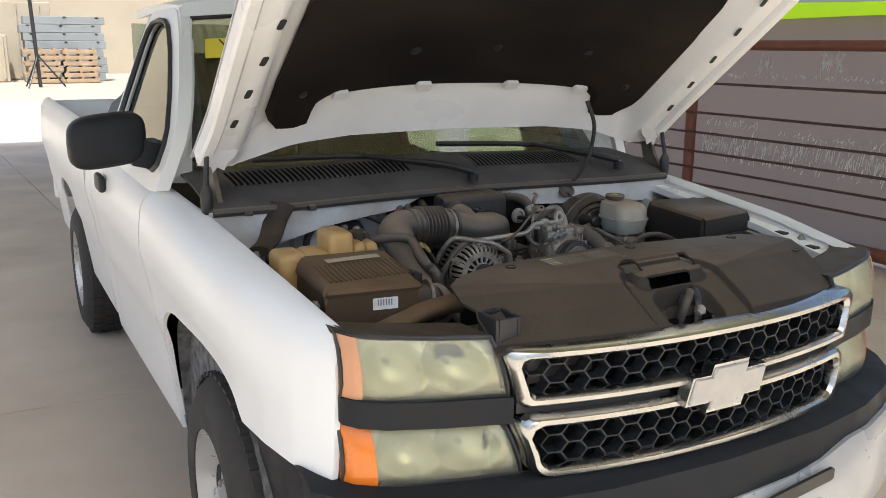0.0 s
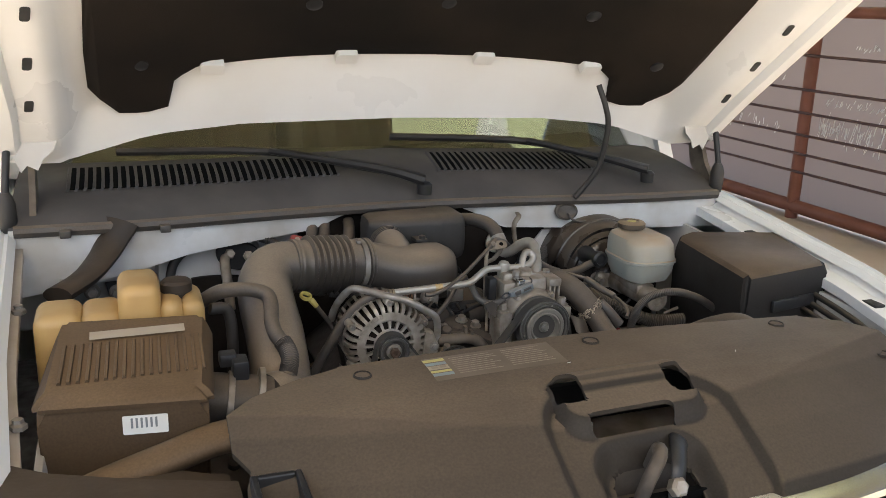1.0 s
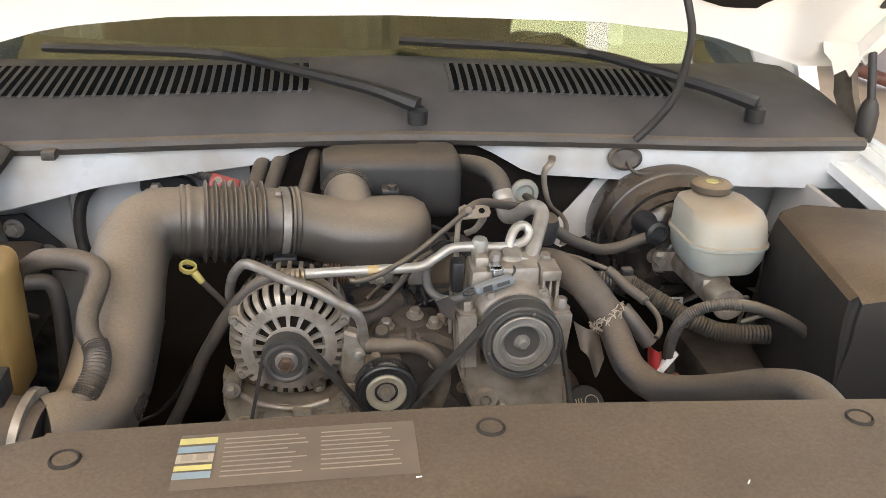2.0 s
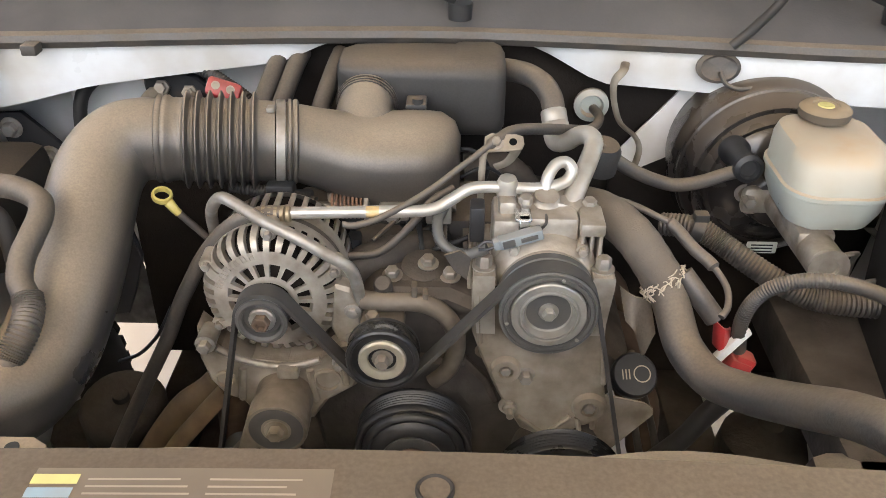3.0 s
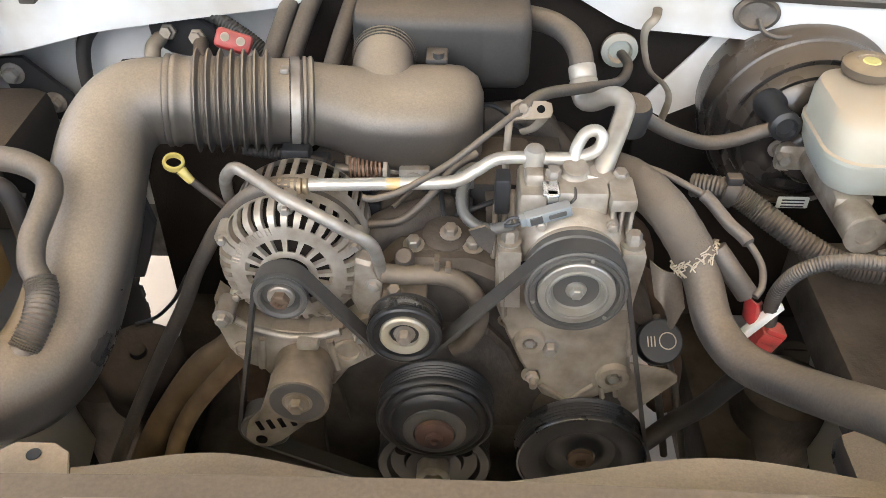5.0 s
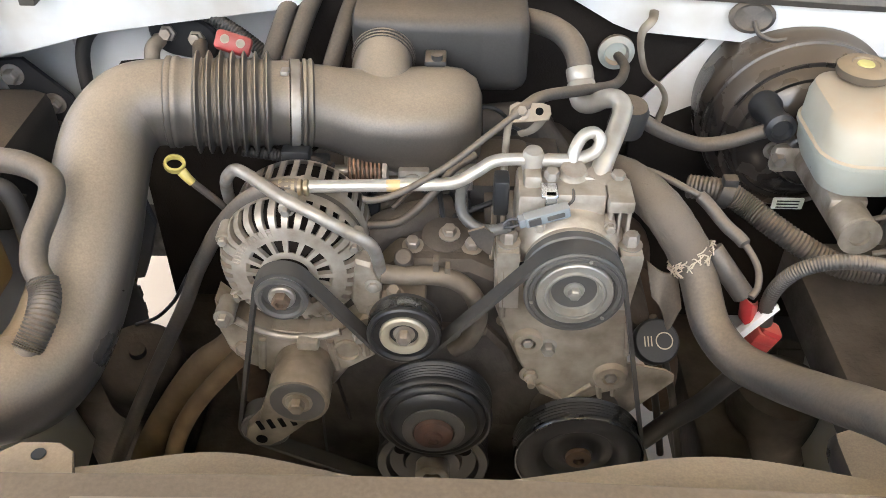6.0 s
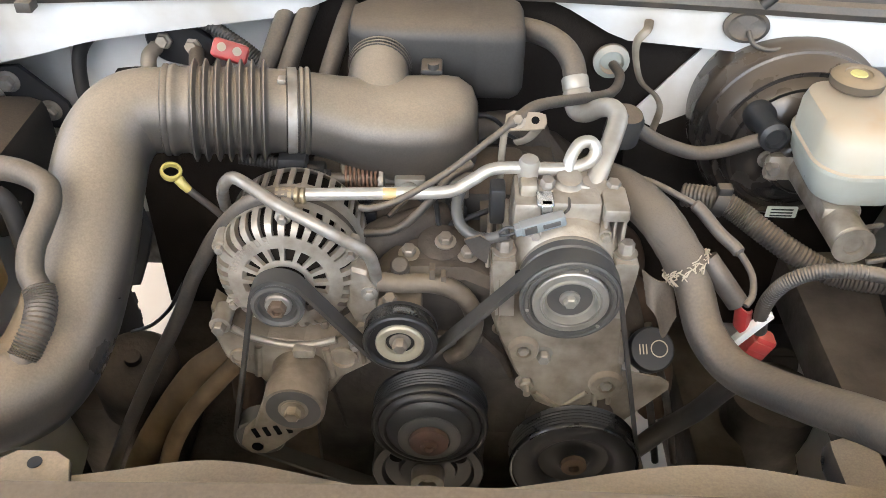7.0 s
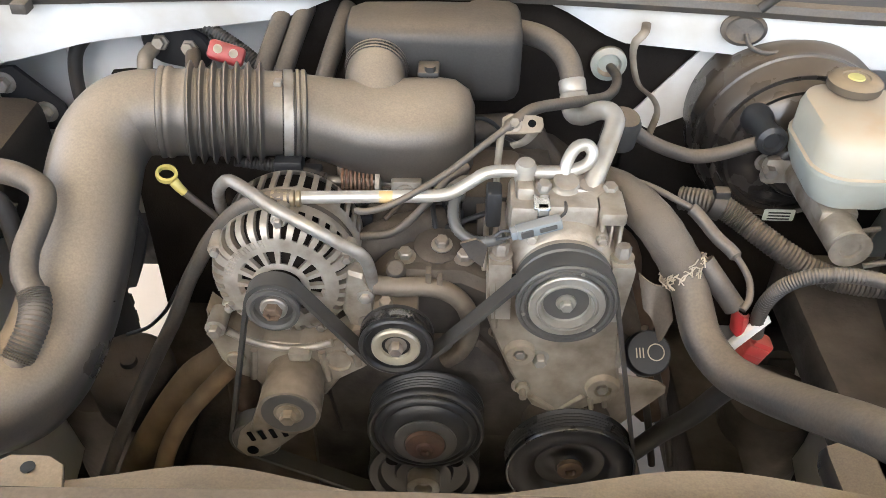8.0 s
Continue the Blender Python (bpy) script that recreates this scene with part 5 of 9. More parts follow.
GAPS = [(-0.078, 0.142, 0.020, 0.022, 0.013), (0.086, 0.134, 0.022, 0.024, 0.014), (-0.012, 0.090, 0.060, 0.0095, 0.009), (-0.008, 0.024, 0.056, 0.034, 0.028)]
bm = bmesh.new()
NU, NV = 230, 100
grid = {}
for i in range(NU + 1):
    for j in range(NV + 1):
        v = j / NV
        y_try = -0.10 + 0.416 * v
        xl, xr = lerp(LEFT, y_try), lerp(RIGHT, y_try)
        x = xl + (xr - xl) * i / NU
        y = front_y(x) + (0.297 - front_y(x)) * v
        for g in GAPS:
            d = rounded_gap(x, y, *g)
            if abs(d) < 0.0024:
                e = 0.0005
                gx = (rounded_gap(x + e, y, *g) - rounded_gap(x - e, y, *g)) / (2 * e)
                gy = (rounded_gap(x, y + e, *g) - rounded_gap(x, y - e, *g)) / (2 * e)
                x, y = x - d * gx, y - d * gy
        grid[i, j] = Vector((x, y, cover_z(x, y) + relief(x, y)))


def gone(x, y):
    """Openings in the cover: two finger holes, the grip slot and the latch opening."""
    return any(rounded_gap(x, y, *g) < 0 for g in GAPS)


verts = {k: bm.verts.new(p) for k, p in grid.items()}
low = {k: bm.verts.new(p - Vector((0, 0, 0.006))) for k, p in grid.items()}
cells = {(i, j) for i in range(NU) for j in range(NV) if not gone((grid[i, j].x + grid[i + 1, j + 1].x) / 2, (grid[i, j].y + grid[i + 1, j + 1].y) / 2)}
for i, j in cells:
    bm.faces.new((verts[i, j], verts[i + 1, j], verts[i + 1, j + 1], verts[i, j + 1]))
    bm.faces.new((low[i, j], low[i, j + 1], low[i + 1, j + 1], low[i + 1, j]))
    for (di, dj), a, b in (((-1, 0), (i, j), (i, j + 1)), ((1, 0), (i + 1, j + 1), (i + 1, j)), ((0, -1), (i + 1, j), (i, j)), ((0, 1), (i, j + 1), (i + 1, j + 1))):
        if (i + di, j + dj) not in cells:
            bm.faces.new((verts[a], low[a], low[b], verts[b]))
for k in [k for k, v in verts.items() if not v.link_faces]:
    bm.verts.remove(verts[k])
for k in [k for k, v in low.items() if not v.link_faces]:
    bm.verts.remove(low[k])
part("cover_panel", bm, M["cover"], cover, "dusty black moulded panel")
# turned-down rear lip with two shallow arches over the fan shroud
bm = bmesh.new()
sheet(bm, lambda u, v: (-0.34 + 0.77 * u, 0.297 + 0.006 * v, cover_z(-0.34 + 0.77 * u, 0.297) - 0.03 * v), 40, 3, 0.004, (0, 1, 0))
part("rear_lip", bm, M["cover"], cover)
for s, x0, y0 in ((-1, -0.490, 0.02),):
    bm = bmesh.new()
    for xa, xb, ya, yb in ((-0.482, -0.474, 0.05, 0.12), (-0.432, -0.424, 0.05, 0.12), (-0.474, -0.432, 0.112, 0.12), (-0.474, -0.432, 0.05, 0.058)):
        box(bm, (xa, ya, 1.06), (xb, yb, 1.122), 0.002)
    part("side_bracket", bm, M["black"], cover, "black plastic bracket", False)
for x, y in ((0.026, 0.268), (0.360, 0.270), (-0.315, 0.262), (0.48, 0.17)):
    bm = bmesh.new()
    lathe(bm, (x, y, cover_z(x, y) - 0.001), (0, 0, 1), [(0.0125, 0), (0.0125, 0.002), (0.011, 0.004), (0.0095, 0.0025), (0.001, 0.002)], 24)
    part("push_pin", bm, M["cover"], cover, "round push pin")
# caution label: yellow, blue and grey fields with lines of unreadable print
LZ = lambda x, y, h: (x, y - 0.010, cover_z(x, y - 0.010) + 0.0012 + h)
bm = bmesh.new()
sheet(bm, lambda u, v: LZ(-0.228 + 0.19 * u, 0.225 + 0.068 * v, -0.0004), 20, 8)
lab = part("caution_label", bm, M["label_dusty"], cover, "dust-covered printed caution label")
for nm, mt, x0, x1, y0, y1 in (("label_yellow_field", "label_yellow_dusty", -0.228, -0.198, 0.279, 0.287), ("label_blue_field", "label_blue_dusty", -0.228, -0.199, 0.268, 0.276), ("label_yellow_field", "label_yellow_dusty", -0.228, -0.199, 0.246, 0.252), ("label_blue_field", "label_blue_dusty", -0.228, -0.199, 0.236, 0.244), ("label_white_field", "paper_tan", -0.228, -0.199, 0.255, 0.266)):
    bm = bmesh.new()
    sheet(bm, lambda u, v: LZ(x0 + (x1 - x0) * u, y0 + (y1 - y0) * v, 0.0006), 6, 3)
    part(nm, bm, M[mt], lab)
bm = bmesh.new()
rng = random.Random(9)
for k in range(9):
    y = 0.282 - 0.0058 * k
    for x0, x1 in ((-0.192, -0.125), (-0.115, -0.05)):
        xe = x1 - rng.uniform(0, 0.018)
        q = [LZ(x0, y, 0.0007), LZ(xe, y, 0.0007), LZ(xe, y + 0.0016, 0.0007), LZ(x0, y + 0.0016, 0.0007)]
        bm.faces.new([bm.verts.new(p) for p in q])
for x0 in (-0.224, -0.212):
    q = [LZ(x0, 0.257, 0.0014), LZ(x0 + 0.009, 0.257, 0.0014), LZ(x0 + 0.009, 0.264, 0.0014), LZ(x0, 0.264, 0.0014)]
    bm.faces.new([bm.verts.new(p) for p in q])
part("label_print", bm, M["ink_tan"], lab, "", False)
# pale chips on the dusty panel
rng = random.Random(21)
for x, y, a in ((0.217, 0.187, 0.9), (-0.04, 0.21, 0.1)):
    bm = bmesh.new()
    c, d = Vector((x, y, cover_z(x, y) + 0.0012)), Vector((math.cos(a), math.sin(a), 0))
    sweep(bm, [c - d * 0.0022, c, c + d * 0.0025], 0.0006, 6, 2)
    part("chip", bm, M["paper"], cover)
# hood latch in the opening
latch = thing("hood_latch", (0.055, -0.010, 1.060), "dark greasy steel hood latch with a release lever", "latch")
bm = bmesh.new()
box(bm, (-0.055, 0.060, 1.000), (0.040, 0.072, 1.090), 0.004)
part("latch_plate", bm, M["iron"], latch)
bm = bmesh.new()
sweep(bm, [(-0.040, 0.030, 1.030), (-0.035, 0.015, 1.090), (-0.017, 0.020, 1.122), (-0.005, 0.042, 1.118), (-0.007, 0.052, 1.090)], 0.009, 10, 8)
part("latch_hook", bm, M["iron"], latch)
bm = bmesh.new()
sweep(bm, [(0.000, 0.008, 1.050), (0.011, 0.018, 1.095), (0.025, 0.042, 1.112), (0.041, 0.064, 1.112)], lambda t: 0.009 + 0.005 * t, 10, 8, flat=0.5)
part("release_lever", bm, M["black"], latch)
bm = bmesh.new()
lathe(bm, (0.000, 0.008, 1.085), (0, -1, 0.6), [(0.012, 0), (0.012, 0.012), (0.008, 0.016)], 6)
part("bolt", bm, M["steel"], latch)
# support bar under the cover
bm = bmesh.new()
box(bm, (-0.42, 0.035, 0.98), (0.42, 0.12, 1.05), 0.01)
part("support_bar", bm, M["iron"], truck)
for s in (-1, 1):
    # shelf beside the cover, over each lamp
    bm = bmesh.new()
    sheet(bm, lambda u, v: (s * (0.49 + 0.25 * u), 0.10 + 0.10 * u + (0.16 - 0.06 * u) * v, 1.055 + 0.008 * math.sin(7 * u + 5 * v)), 10, 6, 0.03, (0, 0, -1))
    part("lamp_shelf", bm, M["grime"], truck, "dusty black shelf over the lamp")
    bm = bmesh.new()
    sweep(bm, [(s * 0.55, 0.20, 1.075), (s * 0.60, 0.155, 1.085), (s * 0.66, 0.17, 1.085), (s * 0.70, 0.22, 1.08)], 0.006, 8, 8)
    solo("lamp_wire", bm, M["rubber"], "black wire loop behind the headlight", "wire")
    bm = bmesh.new()
    lathe(bm, (s * 0.60, 0.185, 1.058), (0, 0, 1), [(0.016, 0), (0.016, 0.006), (0.009, 0.012)], 12)
    solo("lamp_adjuster", bm, M["steel"], "small steel lamp adjuster screw", "screw")

# fan shroud upper edge behind the cover
shroud = thing("fan_shroud", (0, 0.36, 1.0), "dusty tan-brown plastic fan shroud with two arches", "fan shroud")


def shroud_top(x):
    """Outline of the shroud's rear rim from above: two wide lobes."""
    return 0.352 + 0.022 * math.exp(-((x + 0.165) / 0.085) ** 2) + 0.030 * math.exp(-((x - 0.215) / 0.12) ** 2) - 0.006 * math.exp(-(x / 0.05) ** 2)


bm = bmesh.new()
sheet(bm, lambda u, v: (lambda x: (x, 0.300 + (shroud_top(x) - 0.300) * v, 1.092 + 0.006 * math.sin(math.pi * v)))(-0.40 + 0.86 * u), 70, 5, 0.006, (0, 0, -1))
part("shroud_rim", bm, M["plastic_hi"], shroud)
bm = bmesh.new()
sheet(bm, lambda u, v: (lambda x: (x, shroud_top(x) - 0.012 - 0.01 * v, 1.09 - 0.45 * v))(-0.40 + 0.86 * u), 60, 4, 0.005, (0, -1, 0))
part("shroud_wall", bm, M["plastic"], shroud)
bm = bmesh.new()
plate(bm, [(-0.335, 0.345), (-0.265, 0.345), (-0.272, 0.366), (-0.285, 0.374), (-0.315, 0.374), (-0.328, 0.364)], lambda a, b, h: (a, b, 1.094 + h), 0.005, 0.001)
part("shroud_tab", bm, M["plastic_hi"], shroud, "", False)
bm = bmesh.new()
lathe(bm, (-0.297, 0.362, 1.0995), (0, 0, 1), [(0.0055, 0), (0.0055, 0.0006)], 16)
part("tab_hole", bm, M["ink"], shroud)


# ---- engine ----
FWD = Vector((0, -1, 0))


def bolt(bm, at, axis=(0, -1, 0), r=0.008, h=0.007, washer=True):
    if washer:
        lathe(bm, at, axis, [(r * 1.5, 0), (r * 1.5, 0.0015), (r * 1.1, 0.002)], 16)
    lathe(bm, Vector(at) + Vector(axis).normalized() * 0.001, axis, [(r, 0), (r, h * 0.85), (r * 0.8, h)], 6)


engine = thing("engine_block", (0.02, 0.9, 0.6), "dusty grimy engine block and intake manifold", "engine")
bm = bmesh.new()
box(bm, (-0.17, 0.72, 0.50), (0.20, 1.13, 0.92), 0.03)
part("block", bm, M["iron"], engine)
for s in (-1, 1):
    bm = bmesh.new()
    m = Matrix.Translation((0.015 + s * 0.17, 0.92, 0.90)) @ Matrix.Rotation(s * radians(38), 4, "Y")
    box(bm, (-0.075, -0.20, -0.05), (0.075, 0.19, 0.035), 0.02, m)
    part("valve_cover", bm, M["iron"], engine)
    for k in range(3):
        bm = bmesh.new()
        y = 0.78 + 0.12 * k
        sweep(bm, [(0.015 + s * 0.20, y, 0.85), (0.015 + s * 0.27, y, 0.80), (0.015 + s * 0.29, y + 0.02, 0.68)], 0.022, 10, 6)
        part("exhaust_runner", bm, M["rust"], engine)
bm = bmesh.new()
box(bm, (-0.12, 0.74, 0.90), (0.15, 1.05, 1.01), 0.02)
part("intake_manifold", bm, M["iron"], engine)
for k in range(3):
    for s in (-1, 1):
        bm = bmesh.new()
        y = 0.79 + 0.10 * k
        sweep(bm, [(0.015 + s * 0.03, y, 1.02), (0.015 + s * 0.09, y, 1.02), (0.015 + s * 0.14, y, 0.96)], 0.024, 12, 6)
        part("intake_runner", bm, M["iron"], engine)
bm = bmesh.new()
plate(bm, [(-0.12, 0.76), (0.12, 0.76), (0.14, 0.88), (0.09, 1.0), (0.03, 1.03), (-0.05, 1.03), (-0.10, 0.99), (-0.14, 0.88)], lambda a, b, h: (a, 0.72 - h, b), 0.045, 0.01)
part("timing_cover", bm, M["iron"], engine)
for x, z in ((-0.03, 1.0), (0.03, 0.99), (-0.08, 0.95), (0.07, 0.95), (0.0, 0.93)):
    bm = bmesh.new()
    bolt(bm, (x, 0.676, z), r=0.007)
    part("engine_bolt", bm, M["alu_dirty"], engine)
for x, y in ((-0.05, 0.72), (0.0, 0.735), (0.045, 0.745)):
    bm = bmesh.new()
    bolt(bm, (x, y, 1.012), (0, 0, 1), 0.008, 0.012)
    part("engine_bolt", bm, M["alu_dirty"], engine)
# water outlet and its raised bridge between alternator and compressor
bm = bmesh.new()
sweep(bm, [(-0.067, 0.656, 1.032), (-0.043, 0.658, 1.028), (-0.007, 0.660, 1.027), (0.017, 0.660, 1.018), (0.033, 0.660, 0.998), (0.039, 0.660, 0.969), (0.030, 0.660, 0.935), (0.012, 0.662, 0.915)], 0.0105, 14, 8)
part("coolant_crossover", bm, M["grimy_cast"], engine, "dusty coolant crossover pipe")
for x, z in ((-0.008, 1.050), (0.004, 1.041)):
    bm = bmesh.new()
    box(bm, (x - 0.0030, 0.655, 1.024), (x + 0.0030, 0.668, z), 0.001)
    part("sensor_prong", bm, M["grimy_cast"], engine)
bm = bmesh.new()
lathe(bm, (-0.043, 0.675, 1.036), (0, -0.6, 0.8), [(0.010, -0.02), (0.0105, 0.0), (0.0105, 0.010), (0.008, 0.013)], 20)
part("sensor_plug", bm, M["iron"], engine)
bm = bmesh.new()
bolt(bm, (-0.052, 0.642, 1.014), (0, -0.3, 1), 0.0075, 0.012)
box(bm, (-0.066, 0.628, 1.000), (-0.018, 0.665, 1.014), 0.004)
part("idler_mount", bm, M["grimy_cast"], engine, "cast idler mount with a bolt")
bm = bmesh.new()
plate(bm, [(-0.030, 0.945), (0.050, 0.945), (0.075, 0.915), (0.088, 0.880), (0.060, 0.872), (0.045, 0.895), (-0.030, 0.90)], lambda a, b, h: (a, 0.690 - h, b), 0.03, 0.006)
part("pump_housing", bm, M["iron"], engine, "", False)
bm = bmesh.new()
sweep(bm, [(0.01, 0.80, 1.01), (-0.02, 0.76, 1.030), (-0.075, 0.735, 1.022), (-0.09, 0.72, 0.98)], 0.022, 14, 8)
part("thermostat_housing", bm, M["iron"], engine)
bm = bmesh.new()
box(bm, (0.0, 0.79, 1.01), (0.10, 0.90, 1.055), 0.012)
box(bm, (-0.16, 0.79, 1.03), (-0.02, 0.86, 1.062), 0.008)
part("fuel_rail_cover", bm, M["plastic"], engine)

bm = bmesh.new()
box(bm, (-0.045, 0.69, 0.975), (0.040, 0.765, 1.032), 0.012)
lathe(bm, (0.0, 0.722, 1.030), (0, -0.2, 1), [(0.026, 0), (0.026, 0.006), (0.018, 0.010)], 24)
part("water_outlet", bm, M["iron"], engine, "grimy cast water outlet")
for x, y, z in ((-0.035, 0.705, 1.031), (0.030, 0.705, 1.031), (-0.03, 0.75, 1.031), (0.005, 0.715, 1.041)):
    bm = bmesh.new()
    bolt(bm, (x, y, z), (0, -0.2, 1), 0.008, 0.010)
    part("engine_bolt", bm, M["steel"], engine)
bm = bmesh.new()
cyl(bm, (-0.135, 0.802, 1.062), (0.035, 0.802, 1.068), 0.007, seg=14)
part("fuel_rail", bm, M["steel"], engine, "dusty steel fuel rail")
for x in (-0.125, -0.085, -0.025, 0.02):
    bm = bmesh.new()
    lathe(bm, (x, 0.785, 1.0), (0, 0.2, 1), [(0.011, 0), (0.011, 0.02), (0.008, 0.024), (0.008, 0.045), (0.010, 0.05)], 16)
    inj = part("injector", bm, M["black"], engine)
    bm = bmesh.new()
    box(bm, (x - 0.009, 0.762, 1.022), (x + 0.009, 0.784, 1.042), 0.003)
    part("injector_clip", bm, M["trim"], inj)
rng = random.Random(12)
for k in range(9):
    x0, x1 = rng.uniform(-0.16, 0.05), rng.uniform(-0.05, 0.14)
    y0, y1 = rng.uniform(0.74, 0.80), rng.uniform(0.76, 0.90)
    z0, z1 = rng.uniform(1.02, 1.055), rng.uniform(1.03, 1.07)
    bm = bmesh.new()
    sweep(bm, [(x0, y0, z0), (x0 * 0.6 + x1 * 0.4, (y0 + y1) / 2 - 0.02, max(z0, z1) + rng.uniform(-0.03, 0.012)), (x1, y1, z1), (x1 + 0.02, y1 + 0.03, z1 - 0.05)], rng.uniform(0.002, 0.0038), 8, 7)
    part("engine_wire", bm, M[rng.choice(("rubber", "hose", "black"))], engine)

# pulleys and the belt that drives them
PUL = dict(alt=((-0.163, 0.620, 1.037), 0.0265), idl=((-0.040, 0.620, 0.987), 0.039), comp=((0.132, 0.625, 1.051), 0.0485),
           ps=((0.162, 0.619, 0.797), 0.0735), fan=((-0.008, 0.622, 0.860), 0.064), tens=((-0.205, 0.622, 0.826), 0.028), crank=((-0.010, 0.622, 0.768), 0.068))


def grooves(r, h0, h1, count, depth=0.002):
    """Profile rows of a grooved running surface between two heights."""
    out = []
    w = (h1 - h0) / count
    for k in range(count):
        h = h0 + w * k
        out += [(r, h + 0.1 * w), (r - depth, h + 0.45 * w), (r - depth, h + 0.55 * w), (r, h + 0.9 * w)]
    return out


def pulley_thing(name, key, label):
    ob = thing(name, PUL[key][0], label, "pulley", "belt pulleys")
    return ob, Vector(PUL[key][0])


# idler: smooth black drum with a worn bright band and a pale bearing shield
ob, c = pulley_thing("idler_pulley", "idl", "black idler pulley with a pale metal centre")
bm = bmesh.new()
lathe(bm, c, FWD, [(0.020, -0.014), (0.0365, -0.014), (0.0390, -0.0125), (0.0395, -0.010), (0.0390, -0.0085), (0.0390, 0.0085), (0.0395, 0.0100), (0.0390, 0.0125), (0.0370, 0.0140), (0.0345, 0.0138), (0.0325, 0.0105), (0.0265, 0.0100), (0.0260, 0.0085)], 64)
drum = part("drum", bm, M["pulley"], ob, "black plastic drum")
bm = bmesh.new()
lathe(bm, c, FWD, [(0.0391, -0.0078), (0.0393, -0.0070), (0.0393, 0.0070), (0.0391, 0.0078)], 64, caps=False)
part("running_band", bm, M["polished"], drum, "polished running band")
bm = bmesh.new()
lathe(bm, c, FWD, [(0.0258, 0.007), (0.0258, 0.0125), (0.0240, 0.0145), (0.0200, 0.0140), (0.0160, 0.0118), (0.0148, 0.0080), (0.0140, 0.0076)], 48)
part("bearing_shield", bm, M["shield"], ob, "pale metal bearing shield")
bm = bmesh.new()
bolt(bm, c + FWD * 0.0076, r=0.0078, h=0.012)
part("centre_bolt", bm, M["steel"], ob)

# water pump pulley: wide stepped drum, dished face, rusty fan-drive nose
ob, c = pulley_thing("water_pump_pulley", "fan", "black dished water pump pulley with a rusty hub")
bm = bmesh.new()
lathe(bm, c, FWD, [(0.045, -0.016), (0.0630, -0.016), (0.0665, -0.013), (0.0665, -0.009)] + grooves(0.0650, -0.008, 0.012, 5, 0.0016) + [(0.0665, 0.013), (0.0665, 0.019), (0.0645, 0.0215), (0.0620, 0.0215), (0.0595, 0.0190), (0.057, 0.018)], 72, caps=False)
part("grooved_rim", bm, M["pulley"], ob)
bm = bmesh.new()
lathe(bm, c, FWD, [(0.0600, 0.012), (0.0580, 0.0205), (0.0550, 0.0245), (0.0520, 0.0255), (0.0490, 0.0240), (0.0470, 0.0265), (0.0420, 0.0305), (0.0380, 0.0320), (0.0350, 0.033)], 64)
part("dished_face", bm, M["pulley"], ob)
bm = bmesh.new()
lathe(bm, c, FWD, [(0.0350, 0.028), (0.0355, 0.0355), (0.0330, 0.0375), (0.0240, 0.0380), (0.0225, 0.0365)], 48)
part("hub_flange", bm, M["pulley_grey"], ob, "worn grey hub flange")
bm = bmesh.new()
lathe(bm, c, FWD, [(0.0225, 0.034), (0.0215, 0.0420), (0.0190, 0.0435), (0.0100, 0.0440), (0.0095, 0.048), (0.0060, 0.0495), (0.004, 0.046)], 28)
part("rusty_hub", bm, M["rust_red"], ob, "rusty hub nose")

# power steering pulley: big drum with a flat rim step and a deep dished middle
ob, c = pulley_thing("power_steering_pulley", "ps", "large black power steering pulley with a dished face")
bm = bmesh.new()
lathe(bm, c, FWD, [(0.045, -0.013), (0.0755, -0.013), (0.0765, -0.011)] + grooves(0.0750, -0.010, 0.012, 5) + [(0.0765, 0.013), (0.0765, 0.0165), (0.0750, 0.0185), (0.0730, 0.0185), (0.0722, 0.0160)], 80, caps=False)
part("grooved_rim", bm, M["pulley_gloss"], ob)
bm = bmesh.new()
lathe(bm, c, FWD, [(0.0724, -0.004), (0.0724, 0.0165), (0.0705, 0.0175), (0.0500, 0.0172), (0.0455, 0.0140), (0.0410, 0.0070), (0.0340, 0.0050), (0.0220, 0.0070), (0.0170, 0.012)], 72)
part("dished_face", bm, M["pulley"], ob)
bm = bmesh.new()
lathe(bm, c, FWD, [(0.0150, 0.008), (0.0150, 0.018), (0.0120, 0.020), (0.0065, 0.020), (0.0055, 0.014)], 24)
part("shaft_end", bm, M["rust"], ob)

# crankshaft damper low down, with a bare ring round its bolt
ob, c = pulley_thing("crankshaft_pulley", "crank", "black crankshaft pulley at the bottom of the belt drive")
bm = bmesh.new()
lathe(bm, c, FWD, [(0.04, -0.03), (0.066, -0.028), (0.0680, -0.024)] + grooves(0.067, -0.022, 0.006, 5) + [(0.0680, 0.008), (0.0660, 0.012), (0.0560, 0.012), (0.0520, 0.006), (0.0360, 0.006), (0.0330, 0.012), (0.020, 0.012)], 64)
part("damper", bm, M["pulley"], ob)
for a in (30, 150, 270):
    bm = bmesh.new()
    p = c + Vector((0.043 * math.cos(radians(a)), -0.006, 0.043 * math.sin(radians(a))))
    lathe(bm, p, FWD, [(0.009, 0.0), (0.009, 0.0012)], 18)
    part("lightening_hole", bm, M["gap_shade"], ob)
bm = bmesh.new()
lathe(bm, c, FWD, [(0.0200, 0.010), (0.0200, 0.0300), (0.0175, 0.0315), (0.0110, 0.0315), (0.0105, 0.022), (0.009, 0.02)], 36)
part("hub_ring", bm, M["steel"], ob, "bare steel hub ring")


